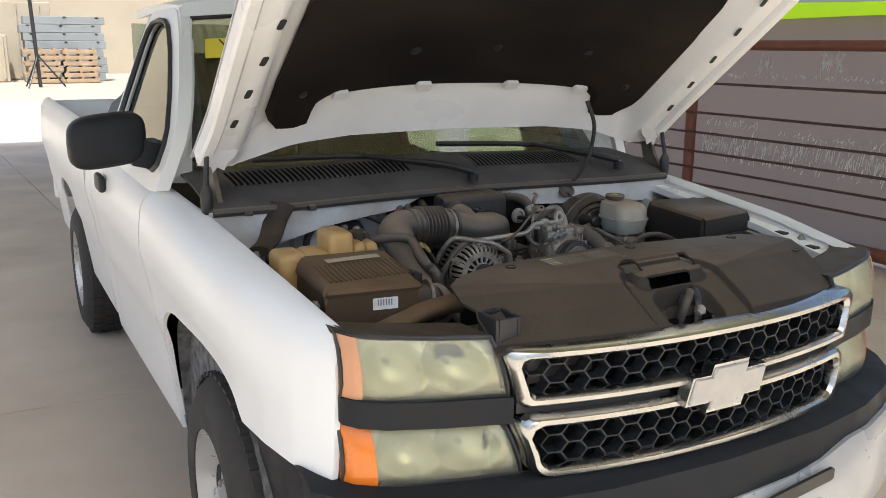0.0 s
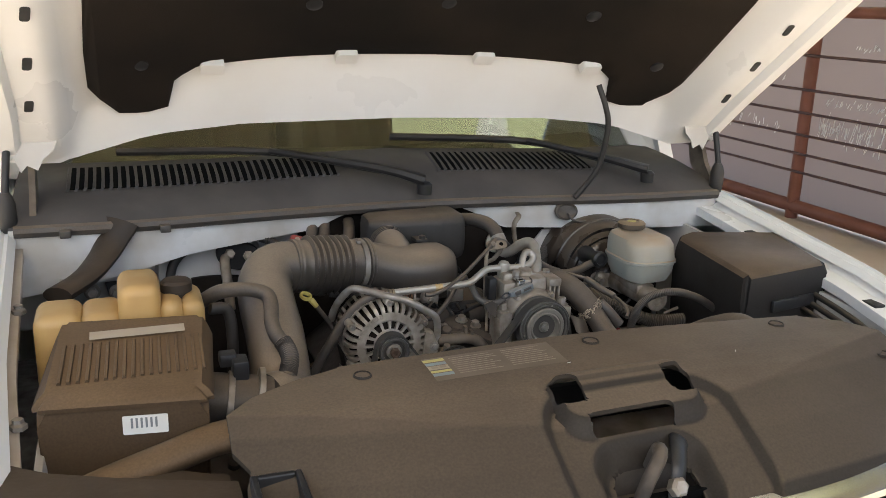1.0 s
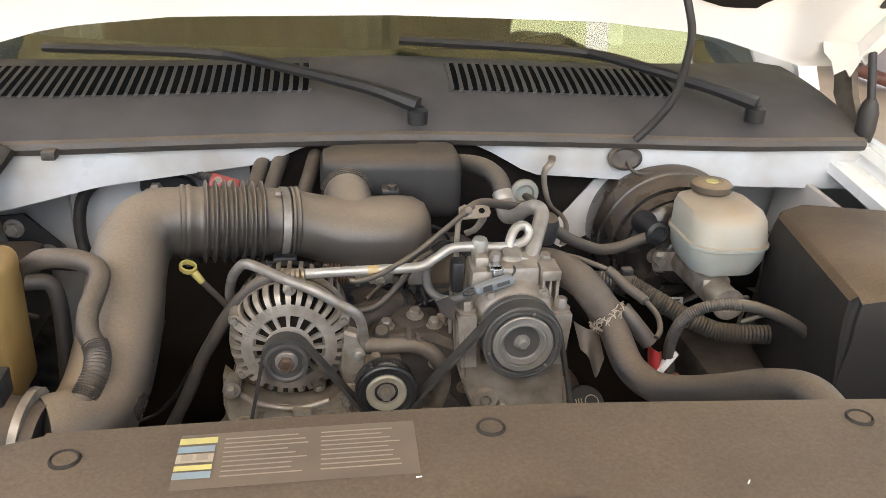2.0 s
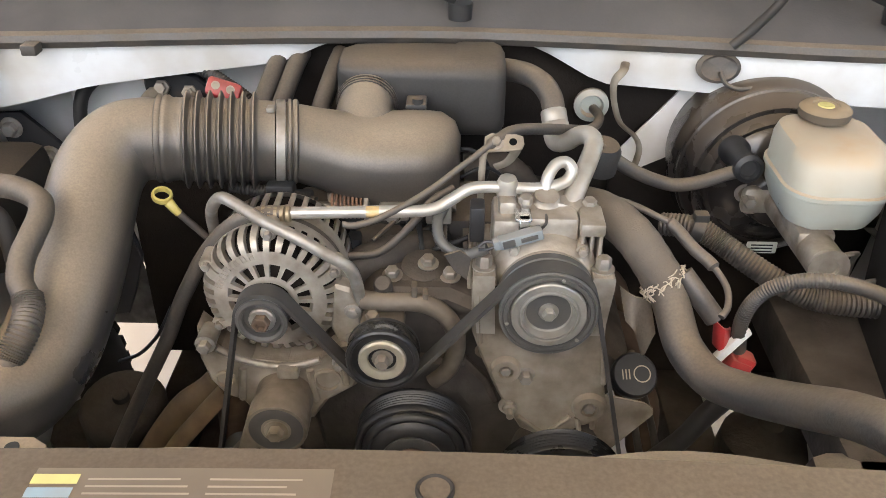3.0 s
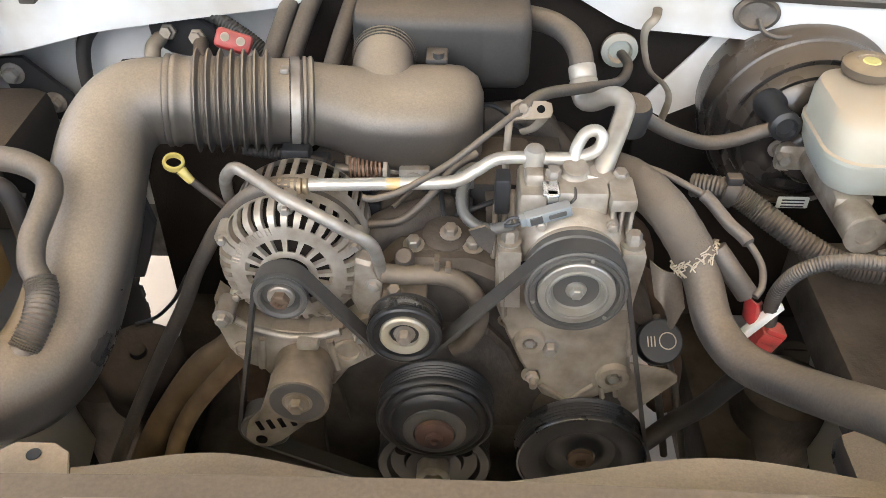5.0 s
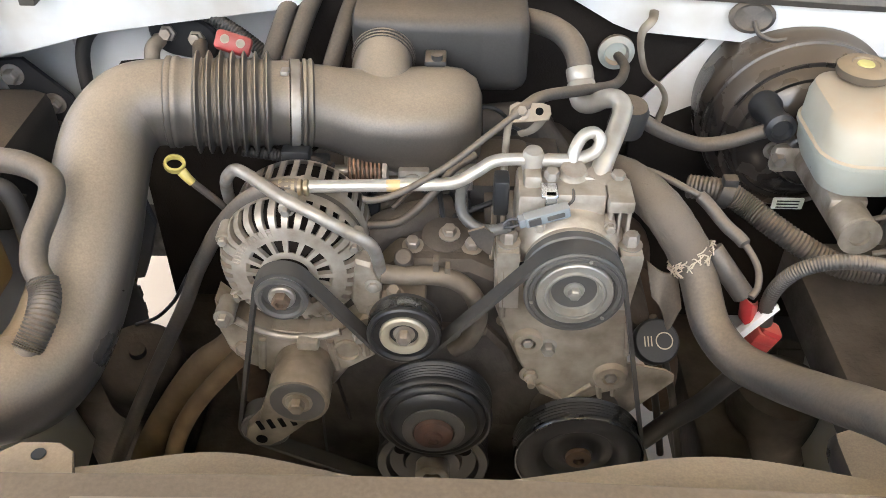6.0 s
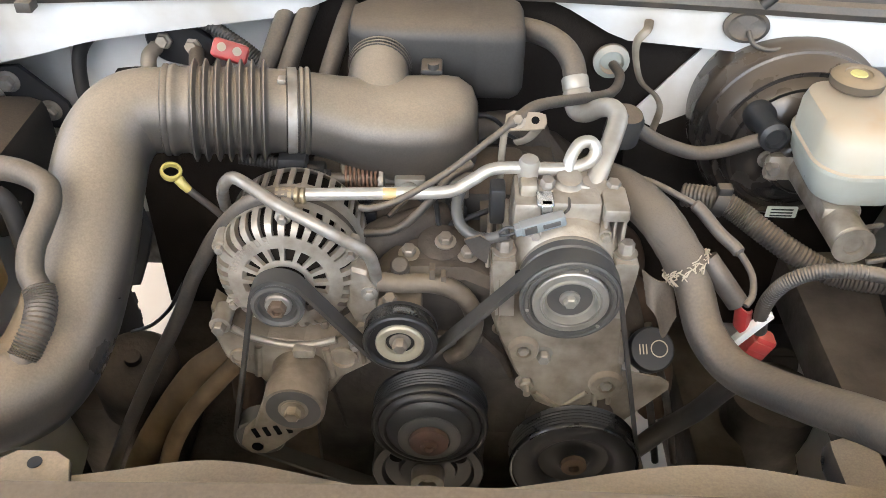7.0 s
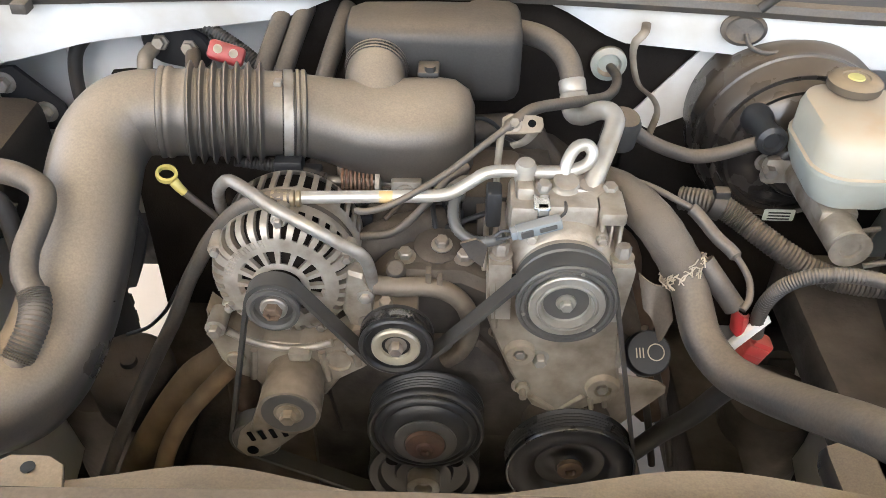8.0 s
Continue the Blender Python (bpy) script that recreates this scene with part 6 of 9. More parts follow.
def tangent(a, ra, sa, b, rb, sb):
    """Points where a belt leaves one wheel and meets the next; s is the sense in which it runs round each."""
    d = Vector((b[0] - a[0], b[1] - a[1]))
    base = math.atan2(d.y, d.x)
    n = base - math.acos(max(-1, min(1, (sa * ra - sb * rb) / d.length)))
    return (a[0] + sa * ra * math.cos(n), a[1] + sa * ra * math.sin(n)), (b[0] + sb * rb * math.cos(n), b[1] + sb * rb * math.sin(n))


order = [("alt", -1), ("idl", 1), ("comp", -1), ("ps", -1), ("crank", -1), ("tens", -1)]
wheels = [((PUL[k][0][0], PUL[k][0][2]), PUL[k][1] + 0.0022, s) for k, s in order]
legs = [tangent(*wheels[i], *wheels[(i + 1) % len(wheels)]) for i in range(len(wheels))]
loop = []
for i, (c, r, s) in enumerate(wheels):
    a0 = math.atan2(legs[i - 1][1][1] - c[1], legs[i - 1][1][0] - c[0])
    a1 = math.atan2(legs[i][0][1] - c[1], legs[i][0][0] - c[0])
    turn = (a1 - a0) % (2 * math.pi)
    if s < 0:
        turn -= 2 * math.pi
    if abs(turn) > 5.2:
        turn = 0
    loop += [(c[0] + r * math.cos(a0 + turn * k / 20), c[1] + r * math.sin(a0 + turn * k / 20)) for k in range(21)]
bm = bmesh.new()
vs = []
n = len(loop)
for i, (x, z) in enumerate(loop):
    p, q = loop[i - 1], loop[(i + 1) % n]
    d = Vector((q[0] - p[0], q[1] - p[1])).normalized()
    nn = Vector((d.y, 0, -d.x)) * 0.0021
    P = Vector((x, 0.621, z))
    vs.append([bm.verts.new(P + nn * k + Vector((0, w, 0))) for k, w in ((1, -0.0105), (1, 0.0105), (-1, 0.0105), (-1, -0.0105))])
for i in range(n):
    a, b = vs[i], vs[(i + 1) % n]
    for k in range(4):
        bm.faces.new((a[k], a[(k + 1) % 4], b[(k + 1) % 4], b[k]))
solo("drive_belt", bm, M["belt"], "black ribbed serpentine drive belt", "belt")


def vented(bm, at, prof, seg, closed, thick):
    """A turned shell (radius, height towards the front) with real openings: closed(row, segment) says where metal stands."""
    at = Vector(at)
    pts, low = {}, {}
    for i, (r, h) in enumerate(prof):
        for k in range(seg):
            a = 2 * math.pi * k / seg
            e = Vector((math.cos(a), 0, math.sin(a)))
            pts[i, k] = at + e * r + FWD * h
            low[i, k] = at + e * (r - thick * 0.6) + FWD * (h - thick)
    solid = {(i, k) for i in range(len(prof) - 1) for k in range(seg) if closed(i, k)}
    va, vb = {}, {}

    def V(store, src, key):
        if key not in store:
            store[key] = bm.verts.new(src[key])
        return store[key]

    for i, k in solid:
        j = (k + 1) % seg
        ring_ = [(i, k), (i, j), (i + 1, j), (i + 1, k)]
        bm.faces.new([V(va, pts, q) for q in ring_])
        bm.faces.new([V(vb, low, q) for q in reversed(ring_)])
        for (di, dk), p, q in (((-1, 0), (i, k), (i, j)), ((1, 0), (i + 1, j), (i + 1, k)), ((0, -1), (i + 1, k), (i, k)), ((0, 1), (i, j), (i + 1, j))):
            if (i + di, (k + dk) % seg) not in solid:
                bm.faces.new((V(va, pts, p), V(va, pts, q), V(vb, low, q), V(vb, low, p)))
    return bm


# alternator: slotted front bell, winding core, slotted rear bell, pulley and mounting ears
alt = thing("alternator", (-0.163, 0.70, 0.96), "dusty cast aluminium alternator with slotted cooling vents", "alternator")
A = Vector((-0.161, 0.647, 1.037))
bm = bmesh.new()
lathe(bm, A, -FWD, [(0.022, 0.004), (0.040, 0.008), (0.056, 0.014), (0.064, 0.026), (0.064, 0.11), (0.05, 0.12)], 48)
part("winding_core", bm, M["void_brown"], alt, "dark dusty windings")
SEG = 192
EARS = (24, 88, 152, 214, 298)


def near_ear(k):
    a = 360.0 * k / SEG
    return any(abs((a - e + 180) % 360 - 180) < 3.2 for e in EARS)


bm = bmesh.new()
prof = [(0.0772, -0.040), (0.0772, -0.028), (0.0768, -0.021), (0.0750, -0.012), (0.0715, -0.005), (0.0665, -0.001), (0.0605, 0.0010), (0.0475, 0.0020), (0.0455, 0.0022), (0.0310, 0.0040), (0.0285, 0.0050), (0.0240, 0.0050), (0.0235, 0.002)]
vented(bm, A, prof, SEG, lambda i, k: not ((1 <= i <= 5 and k % 6 in (1, 2, 3) and not near_ear(k)) or (i == 8 and k % 12 in (2, 3, 4, 5, 6, 7, 8, 9))), 0.006)
part("front_bell", bm, M["alu"], alt, "pale cast front bell with slots", True)
bm = bmesh.new()
lathe(bm, A, -FWD, [(0.0740, 0.034), (0.0745, 0.036), (0.0745, 0.052), (0.0740, 0.054)], 72, caps=False)
part("stator_stack", bm, M["iron"], alt, "dark laminated stator ring")
bm = bmesh.new()
vented(bm, A, [(0.0760, -0.050), (0.0765, -0.058), (0.0765, -0.068), (0.0760, -0.098), (0.072, -0.106), (0.055, -0.118), (0.03, -0.12)], 160, lambda i, k: not (i == 2 and k % 5 in (1, 2, 3)), 0.006)
part("rear_bell", bm, M["alu"], alt, "pale cast rear bell with slots", True)
for a in EARS:
    e = Vector((math.cos(radians(a)), 0, math.sin(radians(a))))
    bm = bmesh.new()
    lathe(bm, A + e * 0.0755 - FWD * 0.034, FWD, [(0.0085, 0), (0.0085, 0.024), (0.0070, 0.026)], 18)
    ear = part("through_bolt_boss", bm, M["alu"], alt)
    bm = bmesh.new()
    bolt(bm, A + e * 0.0755 - FWD * 0.009, r=0.0050, h=0.006, washer=False)
    part("through_bolt", bm, M["steel"], ear)
# broad lug on the idler side and the rear hanger
bm = bmesh.new()
plate(bm, [(-0.092, 1.055), (-0.076, 1.050), (-0.066, 1.030), (-0.066, 0.985), (-0.074, 0.972), (-0.092, 0.978), (-0.100, 1.0)], lambda a, b, h: (a, 0.668 - h, b), 0.020, 0.004)
lug = part("mounting_lug", bm, M["alu"], alt, "", False)
for z in (1.022, 0.985):
    bm = bmesh.new()
    bolt(bm, (-0.074, 0.648, z), r=0.0062, h=0.006)
    part("lug_bolt", bm, M["steel"], lug)
bm = bmesh.new()
plate(bm, [(-0.185, 1.100), (-0.150, 1.112), (-0.128, 1.106), (-0.125, 1.098), (-0.185, 1.088)], lambda a, b, h: (a, 0.720 - h, b), 0.016, 0.003)
part("top_hanger", bm, M["alu"], alt, "", False)
# raised casting letters stay plain bars
for k in range(7):
    a = radians(163 - 9.5 * k)
    p = A + FWD * 0.0018 + Vector((math.cos(a) * 0.0555, 0, math.sin(a) * 0.0555))
    mm = Matrix.Translation(p) @ Matrix.Rotation(-(a - math.pi / 2), 4, "Y")
    bm = bmesh.new()
    box(bm, (-0.0030, -0.0007, -0.0040), (-0.0018, 0.0007, 0.0040), 0.0003, mm, 1)
    box(bm, (0.0012, -0.0007, -0.0040), (0.0026, 0.0007, 0.0040), 0.0003, mm, 1)
    box(bm, (-0.0018, -0.0007, (-0.0006, 0.0026, -0.004)[k % 3]), (0.0012, 0.0007, (0.0008, 0.004, -0.0026)[k % 3]), 0.0003, mm, 1)
    part("cast_mark", bm, M["alu"], alt, "", False)
bm = bmesh.new()
lathe(bm, Vector(PUL["alt"][0]), FWD, [(0.016, -0.026), (0.0265, -0.014), (0.0275, -0.0125)] + grooves(0.0265, -0.011, 0.011, 6, 0.0016) + [(0.0275, 0.0125), (0.0270, 0.0150), (0.0235, 0.0158), (0.0205, 0.0140), (0.0195, 0.0080), (0.0160, 0.0075), (0.0140, 0.0080)], 48)
ap = part("alternator_pulley", bm, M["pulley_grey"], alt, "black ribbed alternator pulley")
bm = bmesh.new()
lathe(bm, Vector(PUL["alt"][0]) + FWD * 0.007, FWD, [(0.0140, 0), (0.0140, 0.0045), (0.0125, 0.006), (0.0095, 0.006)], 32)
part("pulley_washer", bm, M["steel"], ap)
bm = bmesh.new()
lathe(bm, Vector(PUL["alt"][0]) + FWD * 0.013, FWD, [(0.0095, 0), (0.0095, 0.0075), (0.0080, 0.0090), (0.0050, 0.0090), (0.0045, 0.005)], 6)
part("shaft_nut", bm, M["rust"], ap)

# bracket under the alternator that also carries the tensioner
br = thing("accessory_bracket", (-0.155, 0.66, 0.9), "dusty cast aluminium accessory bracket", "bracket")
bm = bmesh.new()
plate(bm, [(-0.246, 0.998), (-0.222, 0.972), (-0.190, 0.954), (-0.150, 0.950), (-0.112, 0.958), (-0.088, 0.978), (-0.066, 0.985), (-0.062, 0.948), (-0.074, 0.920), (-0.108, 0.896), (-0.126, 0.868), (-0.190, 0.866), (-0.206, 0.892), (-0.226, 0.902), (-0.240, 0.922), (-0.248, 0.955)], lambda a, b, h: (a, 0.676 - h, b), 0.034, 0.005)
cast = part("casting", bm, M["alu_dirty"], br, "", False)
bm = bmesh.new()
sweep(bm, [(-0.226, 0.640, 0.974), (-0.205, 0.640, 0.960), (-0.170, 0.640, 0.950), (-0.140, 0.640, 0.951), (-0.112, 0.640, 0.960)], 0.0042, 10, 8)
part("casting_lip", bm, M["alu"], cast, "worn bright casting lip")
for x, z, r in ((-0.106, 0.930, 0.0165), (-0.222, 0.928, 0.012)):
    bm = bmesh.new()
    lathe(bm, (x, 0.642, z), FWD, [(r, -0.006), (r, 0.003), (r * 0.8, 0.004), (r * 0.7, -0.004), (r * 0.3, -0.005)], 28)
    part("boss", bm, M["alu_dirty"], cast)
for xa, za, xb, zb in ((-0.20, 0.945, -0.205, 0.900), (-0.125, 0.945, -0.120, 0.900), (-0.088, 0.965, -0.085, 0.925)):
    bm = bmesh.new()
    cyl(bm, (xa, 0.641, za), (xb, 0.641, zb), 0.0045, seg=8)
    part("casting_rib", bm, M["alu_dirty"], cast)
bm = bmesh.new()
box(bm, (-0.160, 0.628, 0.940), (-0.136, 0.645, 0.953), 0.003)
part("bright_chip", bm, M["alu"], cast, "bare metal scrape")
for x, y, z, r in ((-0.234, 0.636, 0.987, 0.0095), (-0.090, 0.640, 0.962, 0.007)):
    bm = bmesh.new()
    cyl(bm, (x, y + 0.02, z), (x, y - 0.006, z), r * 1.15, seg=18)
    bolt(bm, (x, y - 0.006, z), r=r * 0.8, h=0.010)
    part("bolt", bm, M["steel"], br)

tens = thing("belt_tensioner", (-0.165, 0.60, 0.88), "grimy cast belt tensioner with a round cap", "tensioner")
T = Vector((-0.156, 0.585, 0.906))
bm = bmesh.new()
lathe(bm, T, -FWD, [(0.0335, -0.001), (0.0345, 0.003), (0.0345, 0.028), (0.0330, 0.032), (0.0330, 0.060), (0.030, 0.068)], 44)
part("tensioner_body", bm, M["grimy_light"], tens)
arm = [(-0.0345, 0.004), (-0.0460, -0.030), (-0.0620, -0.050), (-0.0655, -0.066), (-0.0560, -0.079), (-0.0400, -0.080), (-0.0250, -0.070), (0.0100, -0.034), (0.0250, -0.024)]
bm = bmesh.new()
plate(bm, arm, lambda a, b, h: T + Vector((a, 0.014 - h, b)), 0.013, 0.002)
armp = part("tensioner_arm", bm, M["grimy_light"], tens, "", False)
for k in range(4):
    bm = bmesh.new()
    p = T + Vector((-0.046 + 0.0125 * k, 0.0008, -0.042 + 0.003 * k))
    box(bm, (-0.0028, -0.0016, -0.0075), (0.0028, 0.0008, 0.0075), 0.0008, Matrix.Translation(p) @ Matrix.Rotation(radians(-18), 4, "Y"), 1)
    part("arm_slot", bm, M["gap_shade"], armp, "", False)
bm = bmesh.new()
lathe(bm, T + Vector((-0.047, 0.001, -0.066)), FWD, [(0.0065, 0), (0.0065, 0.0012), (0.004, 0.0014)], 16)
part("arm_hole", bm, M["gap_shade"], armp)
bm = bmesh.new()
lathe(bm, T, FWD, [(0.0300, -0.003), (0.0300, 0.0012), (0.0280, 0.0024), (0.0150, 0.0008), (0.0120, 0.0010)], 44)
part("round_cap", bm, M["pulley_grey"], tens, "dark grey round cap")
bm = bmesh.new()
bolt(bm, T + FWD * 0.0005, r=0.0090, h=0.011)
part("centre_bolt", bm, M["alu_dirty"], tens)
bm = bmesh.new()
lathe(bm, Vector(PUL["tens"][0]), FWD, [(0.018, -0.014), (0.027, -0.014), (0.0290, -0.012), (0.0280, -0.010), (0.0280, 0.010), (0.0290, 0.012), (0.027, 0.014), (0.0235, 0.013), (0.012, 0.011)], 44)
part("tensioner_pulley", bm, M["pulley_grey"], tens, "dark grey tensioner pulley")

# air conditioning compressor on its tall cast bracket
comp = thing("ac_compressor", (0.132, 0.70, 0.98), "dusty aluminium air conditioning compressor with a black clutch pulley", "compressor")
C = Vector(PUL["comp"][0])
bm = bmesh.new()
lathe(bm, C, -FWD, [(0.030, 0.012), (0.046, 0.014), (0.0500, 0.018), (0.0510, 0.026), (0.0490, 0.030), (0.0520, 0.034), (0.0590, 0.044), (0.0600, 0.060), (0.0585, 0.064), (0.0600, 0.068), (0.0600, 0.120), (0.0560, 0.125), (0.056, 0.150), (0.04, 0.16)], 56)
part("body", bm, M["alu"], comp, "dusty pale cast body")
for a in (52, 128, 8, 172):
    e = Vector((math.cos(radians(a)), 0, math.sin(radians(a))))
    bm = bmesh.new()
    cyl(bm, C + e * 0.058 + Vector((0, 0.036, 0)), C + e * 0.060 + Vector((0, 0.14, 0)), 0.0065, seg=12)
    bolt(bm, C + e * 0.058 + Vector((0, 0.036, 0)), r=0.0052, h=0.006, washer=False)
    part("case_bolt", bm, M["alu"], comp)
# manifold block with its flanges and bolts
bm = bmesh.new()
box(bm, (0.103, 0.672, 1.095), (0.164, 0.752, 1.128), 0.006)
part("port_block", bm, M["alu"], comp)
for x, y, z, r in ((0.130, 0.708, 1.128, 0.0155), (0.157, 0.710, 1.118, 0.0165)):
    bm = bmesh.new()
    lathe(bm, (x, y, z - 0.006), (0.05, -0.25, 1), [(r, 0), (r, 0.010), (r * 0.86, 0.0125), (r * 0.84, 0.017), (r * 0.62, 0.018)], 28)
    part("port_flange", bm, M["alu"], comp)
bm = bmesh.new()
plate(bm, rounded(0.066, 0.030, 0.012, 4), lambda a, b, h: (0.152 + a, 0.713 + b * 0.95 + a * 0.1, 1.1205 + h - 0.30 * a - 0.1 * b), 0.007, 0.0015)
part("pipe_clamp_plate", bm, M["alu"], comp, "", False)
for x, y, z in ((0.177, 0.708, 1.1215), (0.108, 0.700, 1.128)):
    bm = bmesh.new()
    bolt(bm, (x, y, z), (0.05, -0.25, 1), 0.0078, 0.011)
    part("manifold_bolt", bm, M["steel"], comp)
# left tower with a tall cap, and a finned ear on the other side
bm = bmesh.new()
box(bm, (0.074, 0.676, 1.050), (0.104, 0.735, 1.122), 0.006)
box(bm, (0.080, 0.690, 1.118), (0.099, 0.728, 1.136), 0.005)
part("side_tower", bm, M["alu"], comp)
bm = bmesh.new()
lathe(bm, (0.089, 0.716, 1.130), (0.02, -0.12, 1), [(0.0105, 0), (0.0112, 0.004), (0.0112, 0.018), (0.0090, 0.023), (0.0040, 0.0245)], 28)
part("valve_cap", bm, M["pipe"], comp, "pale rounded valve cap")
ear = thing_part("finned_ear", comp)
for x0, x1 in ((0.166, 0.1695), (0.1755, 0.1785), (0.1845, 0.1885)):
    bm = bmesh.new()
    box(bm, (x0, 0.664, 1.050), (x1, 0.704, 1.124), 0.0012, None, 1)
    part("fin", bm, M["alu"], ear)
bm = bmesh.new()
box(bm, (0.164, 0.690, 1.050), (0.190, 0.706, 1.120), 0.002)
box(bm, (0.164, 0.662, 1.112), (0.190, 0.706, 1.127), 0.003)
part("ear_web", bm, M["alu"], ear)
bm = bmesh.new()
box(bm, (0.050, 0.690, 1.085), (0.066, 0.715, 1.128), 0.003)
part("relay_block", bm, M["black"], comp, "small black relay block")
bm = bmesh.new()
for x in (0.052, 0.062):
    cyl(bm, (x, 0.700, 1.020), (x, 0.702, 1.090), 0.0030, seg=10)
part("relay_stem", bm, M["alu_dirty"], comp)
# clutch: grooved pulley, stepped face, armature plate, dished hub
bm = bmesh.new()
lathe(bm, C, FWD, [(0.034, -0.024), (0.0480, -0.024), (0.0510, -0.022), (0.0510, -0.013)] + grooves(0.0487, -0.011, 0.0105, 5, 0.0016) + [(0.0512, 0.0115), (0.0512, 0.0150), (0.0498, 0.0166), (0.0478, 0.0166), (0.0470, 0.0150), (0.0462, 0.0150), (0.0455, 0.0166), (0.0425, 0.0166), (0.0415, 0.0140), (0.0400, 0.0135), (0.0395, 0.010)], 80)
part("clutch_pulley", bm, M["pulley_grey"], comp, "worn grey grooved clutch pulley")
bm = bmesh.new()
lathe(bm, C, FWD, [(0.0388, 0.008), (0.0388, 0.0170), (0.0375, 0.0182), (0.0320, 0.0182), (0.0312, 0.0170), (0.0300, 0.0172), (0.0288, 0.0195), (0.0272, 0.0195), (0.0262, 0.0170), (0.0250, 0.0110), (0.0200, 0.0085), (0.0110, 0.0085), (0.0100, 0.0120), (0.0075, 0.0125)], 64)
part("armature_plate", bm, M["clutch"], comp, "dull worn armature plate")
for a in (75, 195, 315):
    bm = bmesh.new()
    lathe(bm, C + FWD * 0.0160 + Vector((0.0440 * math.cos(radians(a)), 0, 0.0440 * math.sin(radians(a)))), FWD, [(0.0022, 0), (0.0020, 0.0014), (0.0008, 0.0018)], 10)
    part("rivet", bm, M["clutch"], comp)
bm = bmesh.new()
bolt(bm, C + FWD * 0.0100, r=0.0068, h=0.009)
part("hub_bolt", bm, M["clutch"], comp)
# coil plug with its lead and clip
m = Matrix.Translation((0.099, 0.655, 1.114)) @ Matrix.Rotation(radians(-13), 4, "Y") @ Matrix.Rotation(radians(10), 4, "Z")
bm = bmesh.new()
box(bm, (-0.020, -0.007, -0.006), (0.026, 0.007, 0.006), 0.0018, m)
box(bm, (-0.026, -0.0055, -0.005), (-0.018, 0.0055, 0.005), 0.0012, m)
cplug = part("coil_plug", bm, M["blue_grey"], comp, "blue-grey electrical plug")
bm = bmesh.new()
box(bm, (-0.017, -0.0082, -0.0042), (-0.004, -0.0066, 0.0042), 0.0006, m, 1)
box(bm, (0.002, -0.0085, -0.0025), (0.020, -0.0066, 0.0025), 0.0006, m, 1)
part("plug_latch", bm, M["pulley_grey"], cplug)
for dz in (-0.003, 0.003):
    bm = bmesh.new()
    sweep(bm, [m @ Vector((-0.025, 0, dz)), m @ Vector((-0.033, 0.002, dz * 1.6)), m @ Vector((-0.042, 0.001, dz * 0.6))], 0.0016, 6, 5)
    part("plug_wire", bm, M["black"], cplug)
bm = bmesh.new()
sweep(bm, [(0.121, 0.668, 1.115), (0.128, 0.668, 1.124), (0.129, 0.676, 1.128), (0.129, 0.690, 1.124)], 0.0016, 6, 6)
part("plug_lead", bm, M["rubber"], cplug)
bm = bmesh.new()
box(bm, (0.1005, 0.664, 1.108), (0.1120, 0.674, 1.130), 0.0012, None, 1)
box(bm, (0.0965, 0.666, 1.126), (0.1135, 0.690, 1.130), 0.001, None, 1)
part("steel_clip", bm, M["chrome"], comp, "shiny steel clip")

cb = thing("compressor_bracket", (0.135, 0.66, 0.87), "dusty tan cast bracket carrying the compressor", "bracket")
OUT = [(0.053, 1.062), (0.079, 1.062), (0.084, 1.005), (0.176, 1.005), (0.178, 1.062), (0.204, 1.062), (0.199, 1.025), (0.203, 0.950), (0.213, 0.888), (0.206, 0.868), (0.186, 0.861), (0.172, 0.852), (0.155, 0.845), (0.132, 0.848), (0.115, 0.857), (0.100, 0.884), (0.086, 0.912), (0.068, 0.957), (0.055, 0.998)]
bm = bmesh.new()
plate(bm, OUT, lambda a, b, h: (a, 0.690 - h, b), 0.044, 0.0035)
cast = part("casting", bm, M["alu_dirty"], cb, "", False)
for x, z, r, h in ((0.094, 0.949, 0.0165, 0.010), (0.192, 0.895, 0.0190, 0.009)):
    bm = bmesh.new()
    lathe(bm, (x, 0.648, z), FWD, [(r * 1.12, 0), (r, 0.004), (r, h - 0.002), (r - 0.0015, h), (r * 0.52, h), (r * 0.46, h - 0.005), (0.001, h - 0.006)], 32)
    b_ = part("boss", bm, M["alu_dirty"], cast)
    bm = bmesh.new()
    bolt(bm, (x, 0.648 - h + 0.006, z), r=r * 0.36, h=0.006, washer=False)
    part("boss_bolt", bm, M["steel"], cb)
bm = bmesh.new()
lathe(bm, (0.117, 0.650, 0.940), FWD, [(0.0105, 0), (0.0105, 0.004), (0.0085, 0.005)], 20)
bolt(bm, (0.117, 0.645, 0.940), r=0.0075, h=0.010, washer=False)
part("hex_bolt", bm, M["steel"], cb)
bm = bmesh.new()
bolt(bm, (0.101, 0.648, 0.892), r=0.0085, h=0.008)
cyl(bm, (0.101, 0.648, 0.892), (0.101, 0.628, 0.892), 0.0042, seg=12)
part("stud_nut", bm, M["alu"], cb)
for x, dx in ((0.066, -0.004), (0.191, 0.004)):
    bm = bmesh.new()
    loft(bm, [[(x + s * w + o, y, z) for s, y in ((-1, 0.642), (1, 0.642), (1, 0.684), (-1, 0.684))] for z, w, o in ((1.000, 0.010, -dx), (1.060, 0.0115, 0.0), (1.073, 0.0118, 0.0), (1.075, 0.0108, 0.0))])
    part("post_lug", bm, M["alu"], cb, "", False)
    bm = bmesh.new()
    bolt(bm, (x, 0.660, 1.075), (0, 0, 1), 0.0085, 0.014)
    part("lug_bolt", bm, M["steel"], cb)
